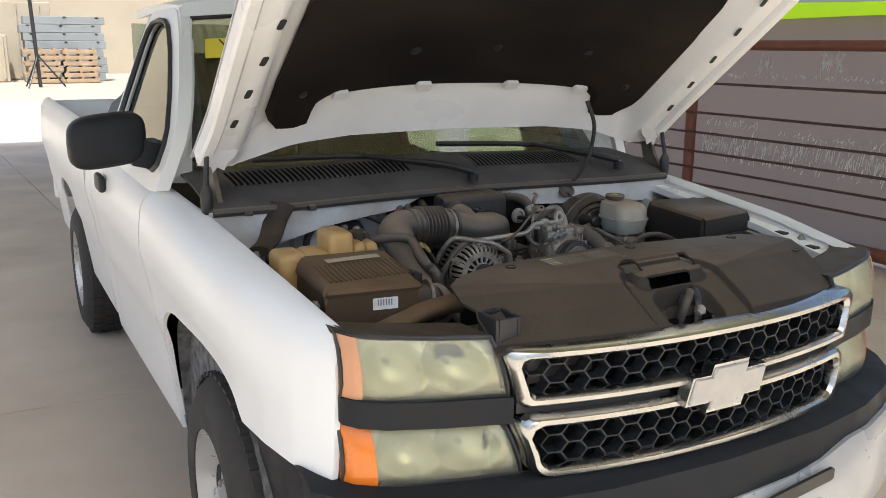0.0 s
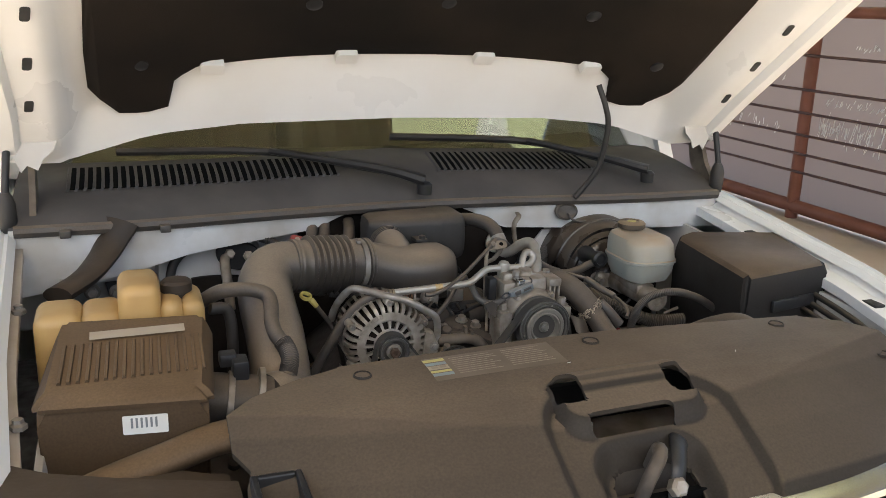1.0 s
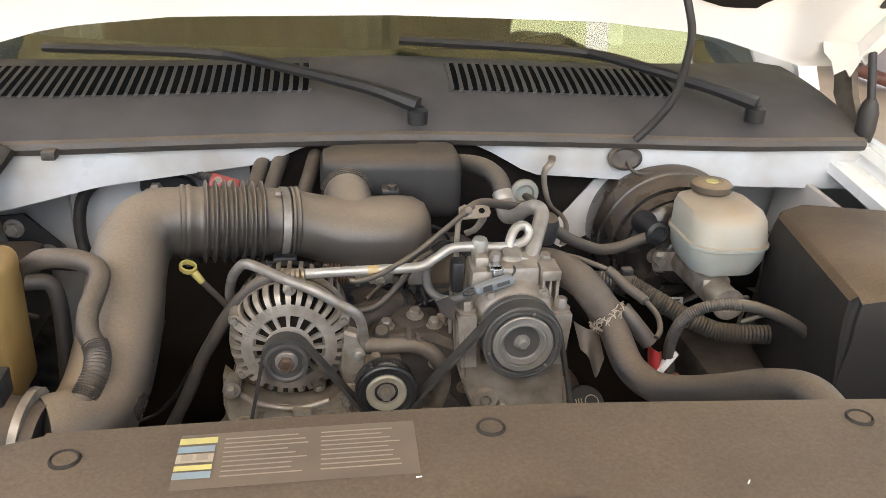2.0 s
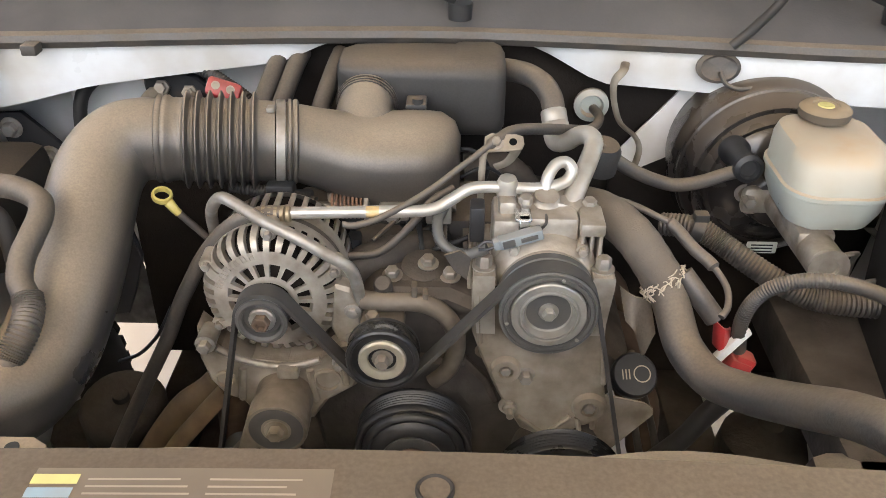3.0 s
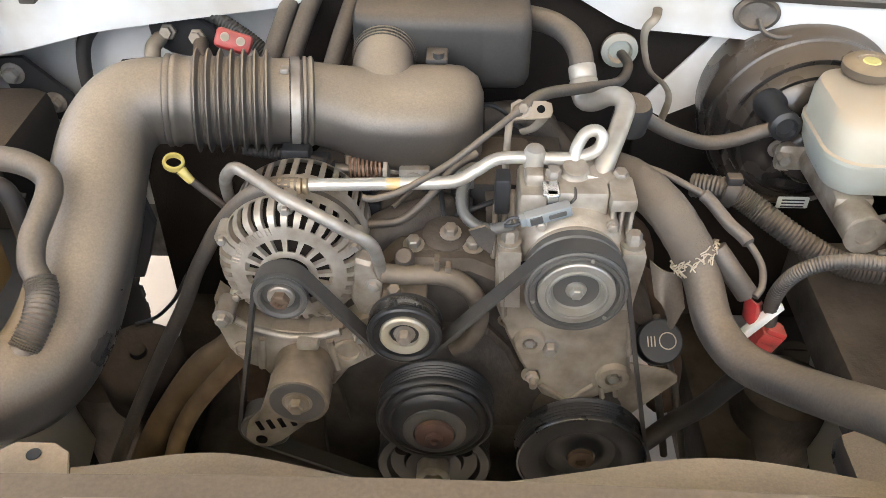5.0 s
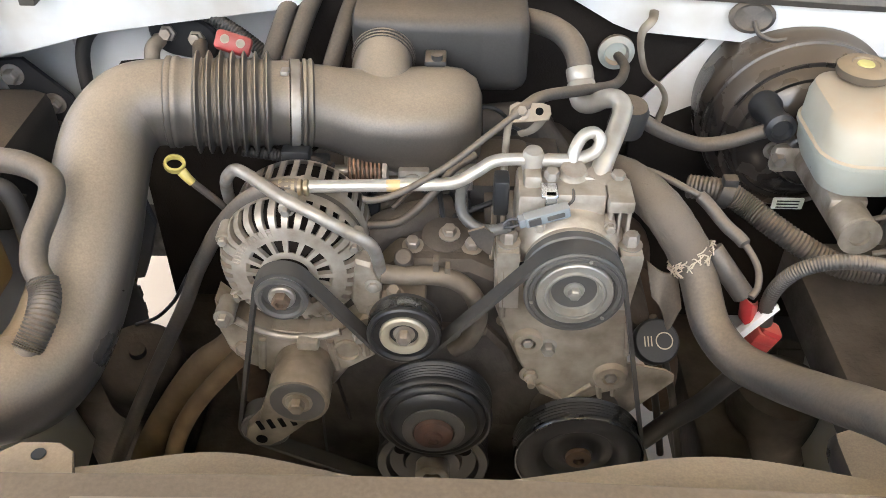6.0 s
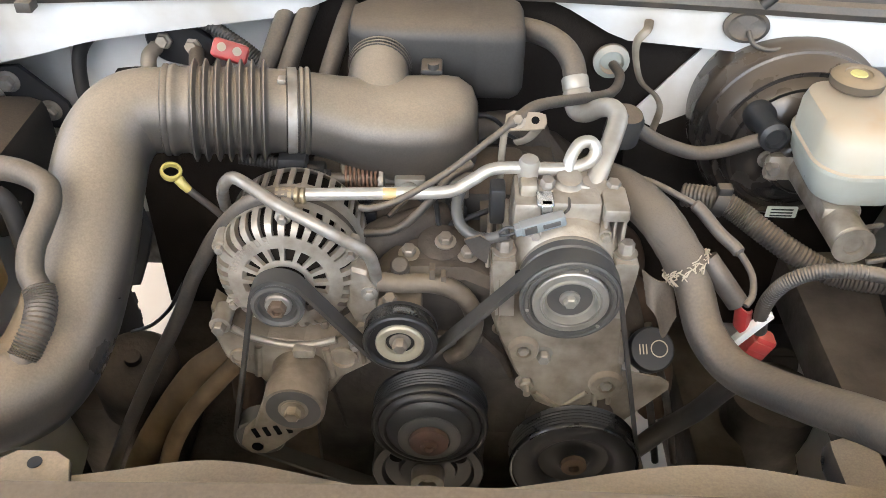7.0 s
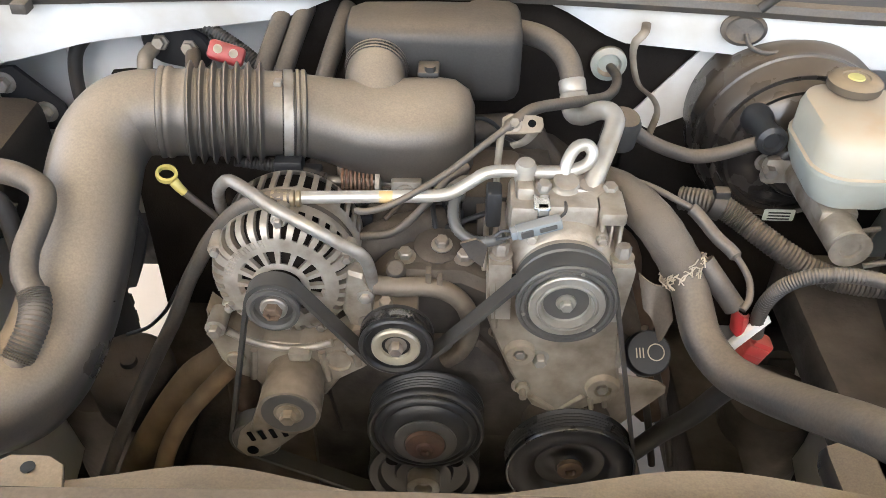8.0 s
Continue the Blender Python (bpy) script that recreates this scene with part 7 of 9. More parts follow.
for xa, za, xb, zb in ((0.112, 0.878, 0.142, 0.852), (0.172, 0.880, 0.146, 0.852), (0.180, 0.878, 0.184, 0.858), (0.197, 0.876, 0.199, 0.862), (0.205, 0.93, 0.200, 0.98), (0.064, 0.985, 0.062, 1.05)):
    bm = bmesh.new()
    cyl(bm, (xa, 0.645, za), (xb, 0.645, zb), 0.0032, seg=8)
    part("casting_rib", bm, M["alu_dirty"], cast)
bm = bmesh.new()
lathe(bm, (0.082, 0.660, 1.057), FWD, [(0.006, 0.016), (0.006, 0.017), (0.003, 0.0172)], 14)
part("post_hole", bm, M["gap_shade"], cb)
bm = bmesh.new()
plate(bm, [(0.206, 0.893), (0.262, 0.880), (0.273, 0.872), (0.274, 0.862), (0.226, 0.800), (0.206, 0.790)], lambda a, b, h: (a, 0.672 - h, b), 0.003)
solo("heat_plate", bm, M["alu_dirty"], "plain grey sheet metal plate beside the bracket", "plate", smooth=False)
bm = bmesh.new()
box(bm, (0.085, 0.69, 0.83), (0.205, 0.80, 1.0), 0.02)
lathe(bm, (0.163, 0.640, 0.800), -FWD, [(0.03, 0), (0.055, 0.01), (0.055, 0.12), (0.03, 0.14)], 28)
solo("power_steering_pump", bm, M["iron"], "grimy power steering pump behind its pulley", "pump")
oc = thing("reservoir_cap", (0.253, 0.70, 0.89), "black screw cap with faded white print on a neck", "cap")
CAPD = Vector((0.05, -0.62, 0.78)).normalized()
CP = Vector((0.252, 0.700, 0.896))
bm = bmesh.new()
lathe(bm, CP, CAPD, [(0.018, -0.045), (0.018, -0.012), (0.026, -0.010), (0.0275, -0.007), (0.0275, 0.006), (0.025, 0.009), (0.012, 0.0095)], 32)
part("cap_body", bm, M["black"], oc)
uu, ww, dd = frame_of(CAPD)
cc = CP + CAPD * 0.0105
bm = bmesh.new()
for k in range(24):
    a0, a1 = 2 * math.pi * k / 24, 2 * math.pi * (k + 1) / 24
    bm.faces.new([bm.verts.new(cc + uu * 0.008 + (uu * math.cos(a) + ww * math.sin(a)) * r) for a, r in ((a0, 0.009), (a1, 0.009), (a1, 0.0105), (a0, 0.0105))])
for k in range(3):
    p = cc - uu * (0.008 + 0.004 * k)
    bm.faces.new([bm.verts.new(p + uu * a + ww * b) for a, b in ((0, -0.006), (0.0015, -0.006), (0.0015, 0.006), (0, 0.006))])
part("cap_print", bm, M["paper_tan"], oc, "", False)


# ---- intake ducting ----
duct = thing("air_intake_duct", (-0.37, 0.7, 1.0), "dusty black plastic air intake duct with a ribbed bellows", "intake duct")
bm = bmesh.new()
sweep(bm, [(-0.300, 0.800, 1.149), (-0.326, 0.795, 1.151), (-0.348, 0.783, 1.147), (-0.364, 0.755, 1.130), (-0.366, 0.710, 1.104), (-0.364, 0.665, 1.078), (-0.365, 0.622, 1.054), (-0.368, 0.582, 1.033), (-0.373, 0.542, 1.022), (-0.381, 0.505, 1.023), (-0.395, 0.482, 1.031), (-0.413, 0.470, 1.036)], lambda t: 0.0465 + 0.003 * math.sin(3.1 * t), 32, 8)
part("elbow_tube", bm, M["plastic_hi"], duct, "dusty smooth duct tube")
b0, b1 = Vector((-0.310, 0.800, 1.150)), Vector((-0.197, 0.820, 1.140))
bm = bmesh.new()
L = (b1 - b0).length
prof = [(0.0475, 0), (0.0505, 0.002), (0.0505, 0.006), (0.0490, 0.008), (0.0505, 0.010), (0.0505, 0.014), (0.0480, 0.017), (0.0475, 0.026)]
for k in range(7):
    h = 0.028 + (L - 0.028) * k / 7
    w = (L - 0.028) / 7
    prof += [(0.0480, h), (0.0490, h + 0.20 * w), (0.0545, h + 0.36 * w), (0.0570, h + 0.46 * w), (0.0570, h + 0.56 * w), (0.0545, h + 0.66 * w), (0.0490, h + 0.82 * w)]
prof += [(0.0475, L), (0.0470, L + 0.016), (0.0475, L + 0.018)]
lathe(bm, b0, b1 - b0, prof, 56)
part("bellows", bm, M["plastic_hi"], duct, "ribbed rubber bellows")
ax = (b1 - b0).normalized()
bm = bmesh.new()
lathe(bm, b1 + ax * 0.019, ax, [(0.0470, 0), (0.0492, 0.0005), (0.0492, 0.0105), (0.0470, 0.011)], 56)
box(bm, (-0.181, 0.800, 1.184), (-0.172, 0.812, 1.190), 0.0015)
part("hose_clamp", bm, M["steel"], duct, "bright steel hose clamp")
bm = bmesh.new()
lathe(bm, b1 + ax * 0.032, ax, [(0.0465, 0), (0.0500, 0.001), (0.0500, 0.004), (0.0480, 0.006), (0.0500, 0.008), (0.0500, 0.011), (0.0465, 0.013)], 56)
part("duct_lip", bm, M["plastic_hi"], duct)
# throttle body hat: a flat rounded chamber with a skirt
bm = bmesh.new()
loops = []
DROP = 0.018
for x, ry, rz, cy, cz, e in ((-0.170, 0.0465, 0.0465, 0.825, 1.140, 1.0), (-0.15, 0.047, 0.0465, 0.829, 1.139, 1.0), (-0.125, 0.052, 0.047, 0.835, 1.135, 0.95), (-0.09, 0.062, 0.050, 0.842, 1.128, 0.85), (-0.05, 0.070, 0.052, 0.850, 1.122, 0.75), (-0.01, 0.072, 0.053, 0.856, 1.119, 0.7), (0.015, 0.066, 0.052, 0.858, 1.118, 0.7), (0.032, 0.050, 0.047, 0.860, 1.115, 0.75), (0.039, 0.026, 0.036, 0.861, 1.112, 0.85)):
    lp = []
    for k in range(32):
        a = 2 * math.pi * k / 32
        ca, sa = math.cos(a), math.sin(a)
        lp.append((x, cy + ry * math.copysign(abs(ca) ** e, ca), cz - DROP * min(1, (x + 0.182) / 0.09) + rz * math.copysign(abs(sa) ** e, sa)))
    loops.append(lp)
loft(bm, loops)
part("throttle_hat", bm, M["plastic_hi"], duct, "dusty rounded throttle hat")
bm = bmesh.new()
sweep(bm, [(-0.078, 0.862, 1.118), (-0.080, 0.885, 1.135), (-0.081, 0.910, 1.143), (-0.081, 0.955, 1.143)], lambda t: 0.039 - 0.005 * t, 28, 6)
part("neck", bm, M["plastic_hi"], duct)
for k in range(3):
    bm = bmesh.new()
    lathe(bm, (-0.081, 0.916 + 0.006 * k, 1.143), (0, 1, 0.05), [(0.033, 0), (0.0375 + 0.001 * k, 0.0005), (0.0375 + 0.001 * k, 0.0035), (0.033, 0.004)], 36)
    part("neck_ring", bm, M["plastic_hi"], duct)
res = thing("resonator_box", (-0.02, 1.0, 1.08), "dusty black plastic intake resonator box", "resonator")
bm = bmesh.new()
loops = []
for x, dy, dz, cz in ((-0.122, 0.018, 0.022, 1.158), (-0.117, 0.034, 0.036, 1.155), (-0.100, 0.045, 0.044, 1.151), (-0.03, 0.050, 0.047, 1.149), (0.030, 0.050, 0.048, 1.148), (0.034, 0.053, 0.050, 1.147), (0.040, 0.054, 0.051, 1.147), (0.080, 0.054, 0.051, 1.147), (0.090, 0.050, 0.047, 1.147), (0.095, 0.042, 0.040, 1.147)):
    lp = [(x, 0.978 + a, cz + b) for a, b in rounded(2 * dy, 2 * dz, min(dy, dz) * 0.45, 4)]
    loops.append(lp)
loft(bm, loops)
part("box_shell", bm, M["plastic"], res)
bm = bmesh.new()
box(bm, (-0.030, 0.893, 1.150), (-0.004, 0.926, 1.158), 0.003)
lathe(bm, (-0.015, 0.900, 1.157), (0, 0, 1), [(0.007, 0), (0.007, 0.007), (0.004, 0.008)], 14)
part("mount_lug", bm, M["plastic"], res)
# throttle spring and cams under the hat
tb = thing("throttle_unit", (-0.07, 0.83, 1.04), "greasy throttle unit with a copper return spring", "throttle body")
bm = bmesh.new()
box(bm, (-0.12, 0.80, 1.035), (-0.01, 0.90, 1.085), 0.008)
part("body", bm, M["alu_dirty"], tb)
bm = bmesh.new()
sweep(bm, [(-0.112 + 0.0006 * k, 0.790 + 0.0145 * math.cos(k * 0.785), 1.072 + 0.0145 * math.sin(k * 0.785)) for k in range(62)], 0.0016, 6, 2)
part("return_spring", bm, M["copper"], tb, "copper coloured return spring")
bm = bmesh.new()
lathe(bm, (-0.073, 0.79, 1.07), (1, 0, 0), [(0.018, 0), (0.018, 0.005), (0.01, 0.006)], 24)
box(bm, (-0.055, 0.775, 1.06), (-0.02, 0.79, 1.082), 0.003)
bolt(bm, (-0.038, 0.775, 1.068), r=0.007)
box(bm, (0.0, 0.77, 1.06), (0.03, 0.785, 1.085), 0.002)
part("linkage", bm, M["steel"], tb)

# ---- pipes, hoses and looms ----
def line(name, pts, r, material, label, category, steps=10, seg=12, flat=1.0):
    bm = bmesh.new()
    sweep(bm, pts, r, seg, steps, flat=flat)
    return solo(name, bm, M[material], label, category)


def loom(name, pts, r, material, label, category, pitch=0.0045):
    """A corrugated sleeve."""
    length = sum((Vector(b) - Vector(a)).length for a, b in zip(pts, pts[1:]))
    n = max(8, int(length / pitch))
    steps = max(4, int(2 * n / (len(pts) - 1)) + 1)
    total = steps * (len(pts) - 1)
    bm = bmesh.new()
    k = [0]

    def rad(t):
        i = round(t * total)
        return r if i % 2 else r * 0.9

    sweep(bm, pts, rad, 12, steps)
    return solo(name, bm, M[material], label, category)


acp = thing("ac_pipes", (0.0, 0.72, 1.1), "bare aluminium air conditioning pipes with crimped ends", "pipes")
bm = bmesh.new()
sweep(bm, [(-0.139, 0.689, 1.119), (-0.101, 0.690, 1.120), (-0.049, 0.692, 1.121), (0.006, 0.696, 1.122), (0.031, 0.703, 1.132), (0.049, 0.710, 1.1405), (0.072, 0.713, 1.142), (0.123, 0.717, 1.139), (0.150, 0.724, 1.143), (0.159, 0.731, 1.153), (0.153, 0.736, 1.161), (0.141, 0.732, 1.160), (0.132, 0.722, 1.148), (0.130, 0.712, 1.133)], 0.0066, 14, 8)
part("liquid_pipe", bm, M["pipe"], acp)
bm = bmesh.new()
sweep(bm, [(0.158, 0.712, 1.121), (0.169, 0.735, 1.139), (0.181, 0.765, 1.149), (0.189, 0.790, 1.158), (0.185, 0.806, 1.161), (0.175, 0.822, 1.153), (0.164, 0.838, 1.137), (0.155, 0.855, 1.128), (0.151, 0.868, 1.131), (0.154, 0.880, 1.140)], 0.0108, 16, 8)
part("suction_pipe", bm, M["pipe"], acp)
bm = bmesh.new()
for k in range(5):
    lathe(bm, (-0.171 + 0.0064 * k, 0.6885, 1.1175), (1, 0.03, 0.02), [(0.0072, 0), (0.0090, 0.0012), (0.0090, 0.0046), (0.0072, 0.0060)], 18)
part("crimped_ferrule", bm, M["brass"], acp, "brassy crimped ferrule")
bm = bmesh.new()
lathe(bm, (0.1545, 0.882, 1.142), (-0.12, 0.5, 0.6), [(0.0120, -0.012), (0.0165, -0.010), (0.0165, -0.002), (0.0150, 0.0), (0.0160, 0.002), (0.0160, 0.014), (0.0150, 0.016)], 24)
part("pipe_joint", bm, M["pipe"], acp)
bm = bmesh.new()
sheet(bm, lambda u, v: (-0.060 + 0.014 * u, 0.6918 - 0.0069 * math.sin(math.pi * v), 1.1208 + 0.0069 * math.cos(math.pi * v)), 3, 10)
part("paint_mark", bm, M["paint_orange"], acp, "faded orange paint mark")
line("suction_hose", [(0.154, 0.884, 1.146), (0.149, 0.905, 1.167), (0.135, 0.932, 1.177), (0.110, 0.965, 1.176), (0.072, 1.0, 1.166), (0.02, 1.03, 1.15)], 0.0145, "hose", "dusty thick rubber suction hose", "hose")
line("ac_hose", [(-0.150, 0.689, 1.118), (-0.173, 0.688, 1.117), (-0.196, 0.688, 1.109), (-0.220, 0.690, 1.088), (-0.244, 0.692, 1.056), (-0.263, 0.695, 1.022), (-0.281, 0.70, 0.988), (-0.302, 0.695, 0.940), (-0.338, 0.685, 0.872), (-0.386, 0.67, 0.777), (-0.435, 0.66, 0.672)], 0.0088, "hose", "dusty rubber air conditioning hose", "hose")
line("breather_pipe", [(-0.244, 0.750, 1.055), (-0.240, 0.735, 1.083), (-0.231, 0.715, 1.110), (-0.217, 0.703, 1.128), (-0.199, 0.690, 1.129), (-0.166, 0.665, 1.124), (-0.130, 0.646, 1.117), (-0.097, 0.642, 1.098), (-0.075, 0.644, 1.081), (-0.068, 0.650, 1.055), (-0.067, 0.656, 1.031)], 0.0068, "steel", "grey metal breather pipe over the alternator", "pipe")
line("throttle_cable", [(-0.084, 0.676, 1.114), (-0.071, 0.676, 1.113), (-0.043, 0.682, 1.120), (0.002, 0.705, 1.137), (0.042, 0.725, 1.161), (0.077, 0.747, 1.180), (0.102, 0.78, 1.178), (0.154, 0.85, 1.148), (0.207, 0.94, 1.108), (0.232, 1.02, 1.090), (0.228, 1.08, 1.082)], lambda t: 0.0036 if t < 0.48 else 0.0066, "hose", "thin dusty throttle cable", "cable")
line("vacuum_tube", [(-0.088, 0.72, 1.046), (-0.053, 0.72, 1.051), (-0.031, 0.725, 1.066), (-0.010, 0.735, 1.086), (0.008, 0.75, 1.103), (0.032, 0.765, 1.112)], 0.0046, "hose", "thin dusty vacuum tube", "hose")
cbk = thing("cable_bracket", (0.085, 0.745, 1.12), "dusty stamped steel cable bracket with a hole", "bracket")
BK = Matrix.Translation((0.085, 0.745, 1.178)) @ Matrix.Rotation(radians(-4), 4, "Y") @ Matrix.Rotation(radians(40), 4, "X")
bm = bmesh.new()
plate(bm, [(-0.022, -0.010), (0.010, -0.010), (0.019, -0.009), (0.022, -0.003), (0.021, 0.006), (0.014, 0.009), (-0.006, 0.010), (-0.012, 0.012), (-0.020, 0.008)], lambda a, b, h: BK @ Vector((a, b, h)), 0.0025, 0.0006)
bkp = part("bracket_plate", bm, M["alu_dirty"], cbk, "", False)
bm = bmesh.new()
lathe(bm, BK @ Vector((0.010, 0.0, 0.0022)), BK.to_3x3() @ Vector((0, 0, 1)), [(0.0042, 0), (0.0042, 0.0008)], 16)
part("bracket_hole", bm, M["gap_shade"], bkp)
bm = bmesh.new()
bolt(bm, BK @ Vector((-0.008, 0.0, 0.002)), BK.to_3x3() @ Vector((0, 0, 1)), 0.0055, 0.006)
part("bracket_bolt", bm, M["steel"], cbk)
bm = bmesh.new()
sweep(bm, [(0.066, 0.742, 1.172), (0.063, 0.740, 1.160), (0.062, 0.738, 1.110), (0.064, 0.738, 1.06)], 0.0038, 10, 5)
part("bracket_leg", bm, M["alu_dirty"], cbk)
bm = bmesh.new()
sweep(bm, [(0.099, 0.752, 1.172), (0.098, 0.758, 1.160), (0.090, 0.765, 1.145), (0.078, 0.768, 1.138)], 0.006, 10, 6, flat=0.4)
part("curled_tang", bm, M["alu_dirty"], cbk)
# radiator hose with a frayed sleeve
rh = thing("radiator_hose", (0.3, 0.65, 1.0), "thick dusty radiator hose with a frayed woven sleeve", "hose")
HP = [(0.167, 0.78, 1.085), (0.190, 0.75, 1.098), (0.207, 0.722, 1.102), (0.227, 0.692, 1.096), (0.244, 0.674, 1.078), (0.259, 0.662, 1.057), (0.266, 0.64, 1.038), (0.274, 0.605, 1.016), (0.292, 0.565, 1.010), (0.315, 0.525, 1.026), (0.338, 0.475, 1.058), (0.360, 0.415, 1.100), (0.376, 0.365, 1.120), (0.392, 0.32, 1.10)]
bm = bmesh.new()
sweep(bm, HP, 0.0198, 24, 9)
part("hose_tube", bm, M["hose"], rh)
bm = bmesh.new()
sweep(bm, HP[:6], lambda t: 0.0225 + 0.0002 * math.sin(57 * t) + 0.0012 * max(0, t - 0.9) / 0.1, 40, 18)
part("woven_sleeve", bm, M["woven"], rh, "woven brown heat sleeve")
bm = bmesh.new()
rng = random.Random(2)
d = (Vector(HP[5]) - Vector(HP[4])).normalized()
u_, w_, _ = frame_of(d)
for k in range(90):
    a = rng.uniform(0, 2 * math.pi)
    rdir = u_ * math.cos(a) + w_ * math.sin(a)
    p = Vector(HP[5]) - d * rng.uniform(-0.003, 0.008) + rdir * 0.0228
    t_ = (w_ * math.cos(a) - u_ * math.sin(a)) * rng.uniform(-0.018, 0.018)
    sweep(bm, [p, p + t_ * 0.5 + rdir * rng.uniform(0.0, 0.004), p + t_ + d * rng.uniform(-0.003, 0.010)], 0.0007, 5, 3)
part("frayed_threads", bm, M["paper_tan"], rh, "frayed pale threads")
bm = bmesh.new()
sweep(bm, [(0.276, 0.662, 1.070), (0.292, 0.650, 1.052), (0.312, 0.640, 1.028)], 0.0115, 16, 5)
part("sleeve_end", bm, M["hose"], rh)
bm = bmesh.new()
sheet(bm, lambda u, v: (0.212 + 0.034 * u + 0.006 * v, 0.662 - 0.022 * v - 0.012 * math.sin(math.pi * u), 1.052 - 0.012 * u - (0.030 + 0.030 * math.exp(-((u - 0.62) / 0.25) ** 2)) * v), 10, 6, 0.0025, (0, 1, 0))
part("sleeve_flap", bm, M["hose"], rh)
loom("wiring_loom", [(0.290, 0.83, 1.032), (0.327, 0.812, 1.038), (0.354, 0.80, 1.027), (0.378, 0.78, 1.017), (0.413, 0.76, 1.001), (0.452, 0.745, 0.986), (0.488, 0.735, 0.984), (0.539, 0.73, 0.983)], 0.0150, "hose", "thick ribbed dusty black wiring loom", "wiring loom")
loom("battery_loom", [(0.351, 0.655, 0.975), (0.341, 0.642, 1.018), (0.341, 0.630, 1.053), (0.350, 0.622, 1.077), (0.370, 0.618, 1.091), (0.400, 0.615, 1.096), (0.438, 0.612, 1.091), (0.483, 0.610, 1.072), (0.53, 0.61, 1.04)], 0.0082, "hose", "grey ribbed battery cable loom arching over", "wiring loom")
line("loom_wire", [(0.160, 0.77, 1.112), (0.188, 0.75, 1.116), (0.224, 0.73, 1.116), (0.251, 0.71, 1.112), (0.268, 0.70, 1.106), (0.288, 0.675, 1.092), (0.304, 0.66, 1.083), (0.315, 0.635, 1.072), (0.313, 0.615, 1.062), (0.305, 0.605, 1.056)], lambda t: 0.0068 if 0.42 < t < 0.68 else 0.0036, "hose", "thin brown wire with a taped joint", "wire")
bm = bmesh.new()
lathe(bm, (0.330, 0.811, 1.037), (0.9, -0.3, -0.25), [(0.0155, -0.008), (0.0185, -0.007), (0.0185, 0.007), (0.0155, 0.008)], 24)
box(bm, (0.322, 0.800, 1.050), (0.340, 0.815, 1.062), 0.003)
solo("loom_clip", bm, M["plastic"], "black plastic clip on the wiring loom", "clip")
rc = thing("battery_terminal", (0.355, 0.655, 0.94), "red cable terminal cover with a white tab", "terminal cover")
m = Matrix.Translation((0.354, 0.655, 0.955)) @ Matrix.Rotation(radians(24), 4, "Y")
bm = bmesh.new()
box(bm, (-0.013, -0.011, -0.022), (0.013, 0.011, 0.016), 0.004, m)
box(bm, (-0.016, -0.013, -0.004), (0.010, 0.009, 0.010), 0.003, m)
part("red_cover", bm, M["red"], rc)
bm = bmesh.new()
sheet(bm, lambda u, v: (0.316 + 0.020 * u + 0.004 * v, 0.652 - 0.010 * math.sin(math.pi * u), 1.018 - 0.034 * v - 0.012 * u), 6, 5, 0.004, (0, 1, 0))
part("red_flap", bm, M["red"], rc)
bm = bmesh.new()
box(bm, (-0.0045, -0.006, -0.026), (0.0045, 0.004, 0.026), 0.001, Matrix.Translation((0.337, 0.645, 0.990)) @ Matrix.Rotation(radians(34), 4, "Y"))
part("pale_tab", bm, M["paper"], rc)
line("lower_hose", [(0.263, 0.700, 0.711), (0.287, 0.690, 0.761), (0.314, 0.670, 0.822), (0.330, 0.655, 0.875), (0.345, 0.645, 0.913)], 0.0125, "rubber", "black lower hose behind the radiator", "hose")
for a, b in (((0.235, 0.74, 0.90), (0.30, 0.72, 0.66)), ((0.255, 0.74, 0.90), (0.325, 0.72, 0.66)), ((0.225, 0.68, 0.79), (0.255, 0.62, 0.74))):
    line("steel_line", [a, tuple((Vector(a) + Vector(b)) / 2 + Vector((0.006, 0, 0))), b], 0.005, "hose", "thin dusty steel line running down", "pipe", 4)
loom("ac_plug_loom", [(0.022, 0.712, 1.116), (0.016, 0.690, 1.112), (0.019, 0.672, 1.100), (0.033, 0.662, 1.092), (0.050, 0.658, 1.092), (0.068, 0.656, 1.100)], 0.0062, "pulley_grey", "grey ribbed sleeve to the compressor plug", "wiring loom")
bm = bmesh.new()
plate(bm, [(-0.016, 0.0), (0.0, 0.006), (0.012, -0.002), (0.008, -0.03), (-0.006, -0.018)], lambda a, b, h: (0.040 + a, 0.655 - h, 1.093 + b), 0.003)
solo("torn_tape", bm, M["hose"], "torn flap of dusty tape on the sleeve", "tape", smooth=False)
dip = thing("oil_dipstick", (-0.30, 0.75, 1.08), "oil dipstick with a yellow ring handle", "dipstick")
bm = bmesh.new()
lathe(bm, (-0.293, 0.738, 1.110), (0.25, -0.30, 0.92), [(0.0085, -0.0035), (0.0112, -0.003), (0.0119, 0.0), (0.0112, 0.003), (0.0085, 0.0035), (0.0080, 0.0), (0.0085, -0.0035)], 32, caps=False)
part("ring_handle", bm, M["yellow"], dip, "yellow plastic ring handle")
bm = bmesh.new()
sweep(bm, [(-0.285, 0.733, 1.104), (-0.280, 0.731, 1.098), (-0.275, 0.731, 1.091)], lambda t: 0.0058 - 0.0012 * t, 10, 3)
part("handle_neck", bm, M["yellow"], dip)
bm = bmesh.new()
sweep(bm, [(-0.277, 0.731, 1.094), (-0.240, 0.745, 1.035), (-0.215, 0.77, 0.95), (-0.200, 0.80, 0.85)], 0.0042, 10, 6)
part("tube", bm, M["iron"], dip)
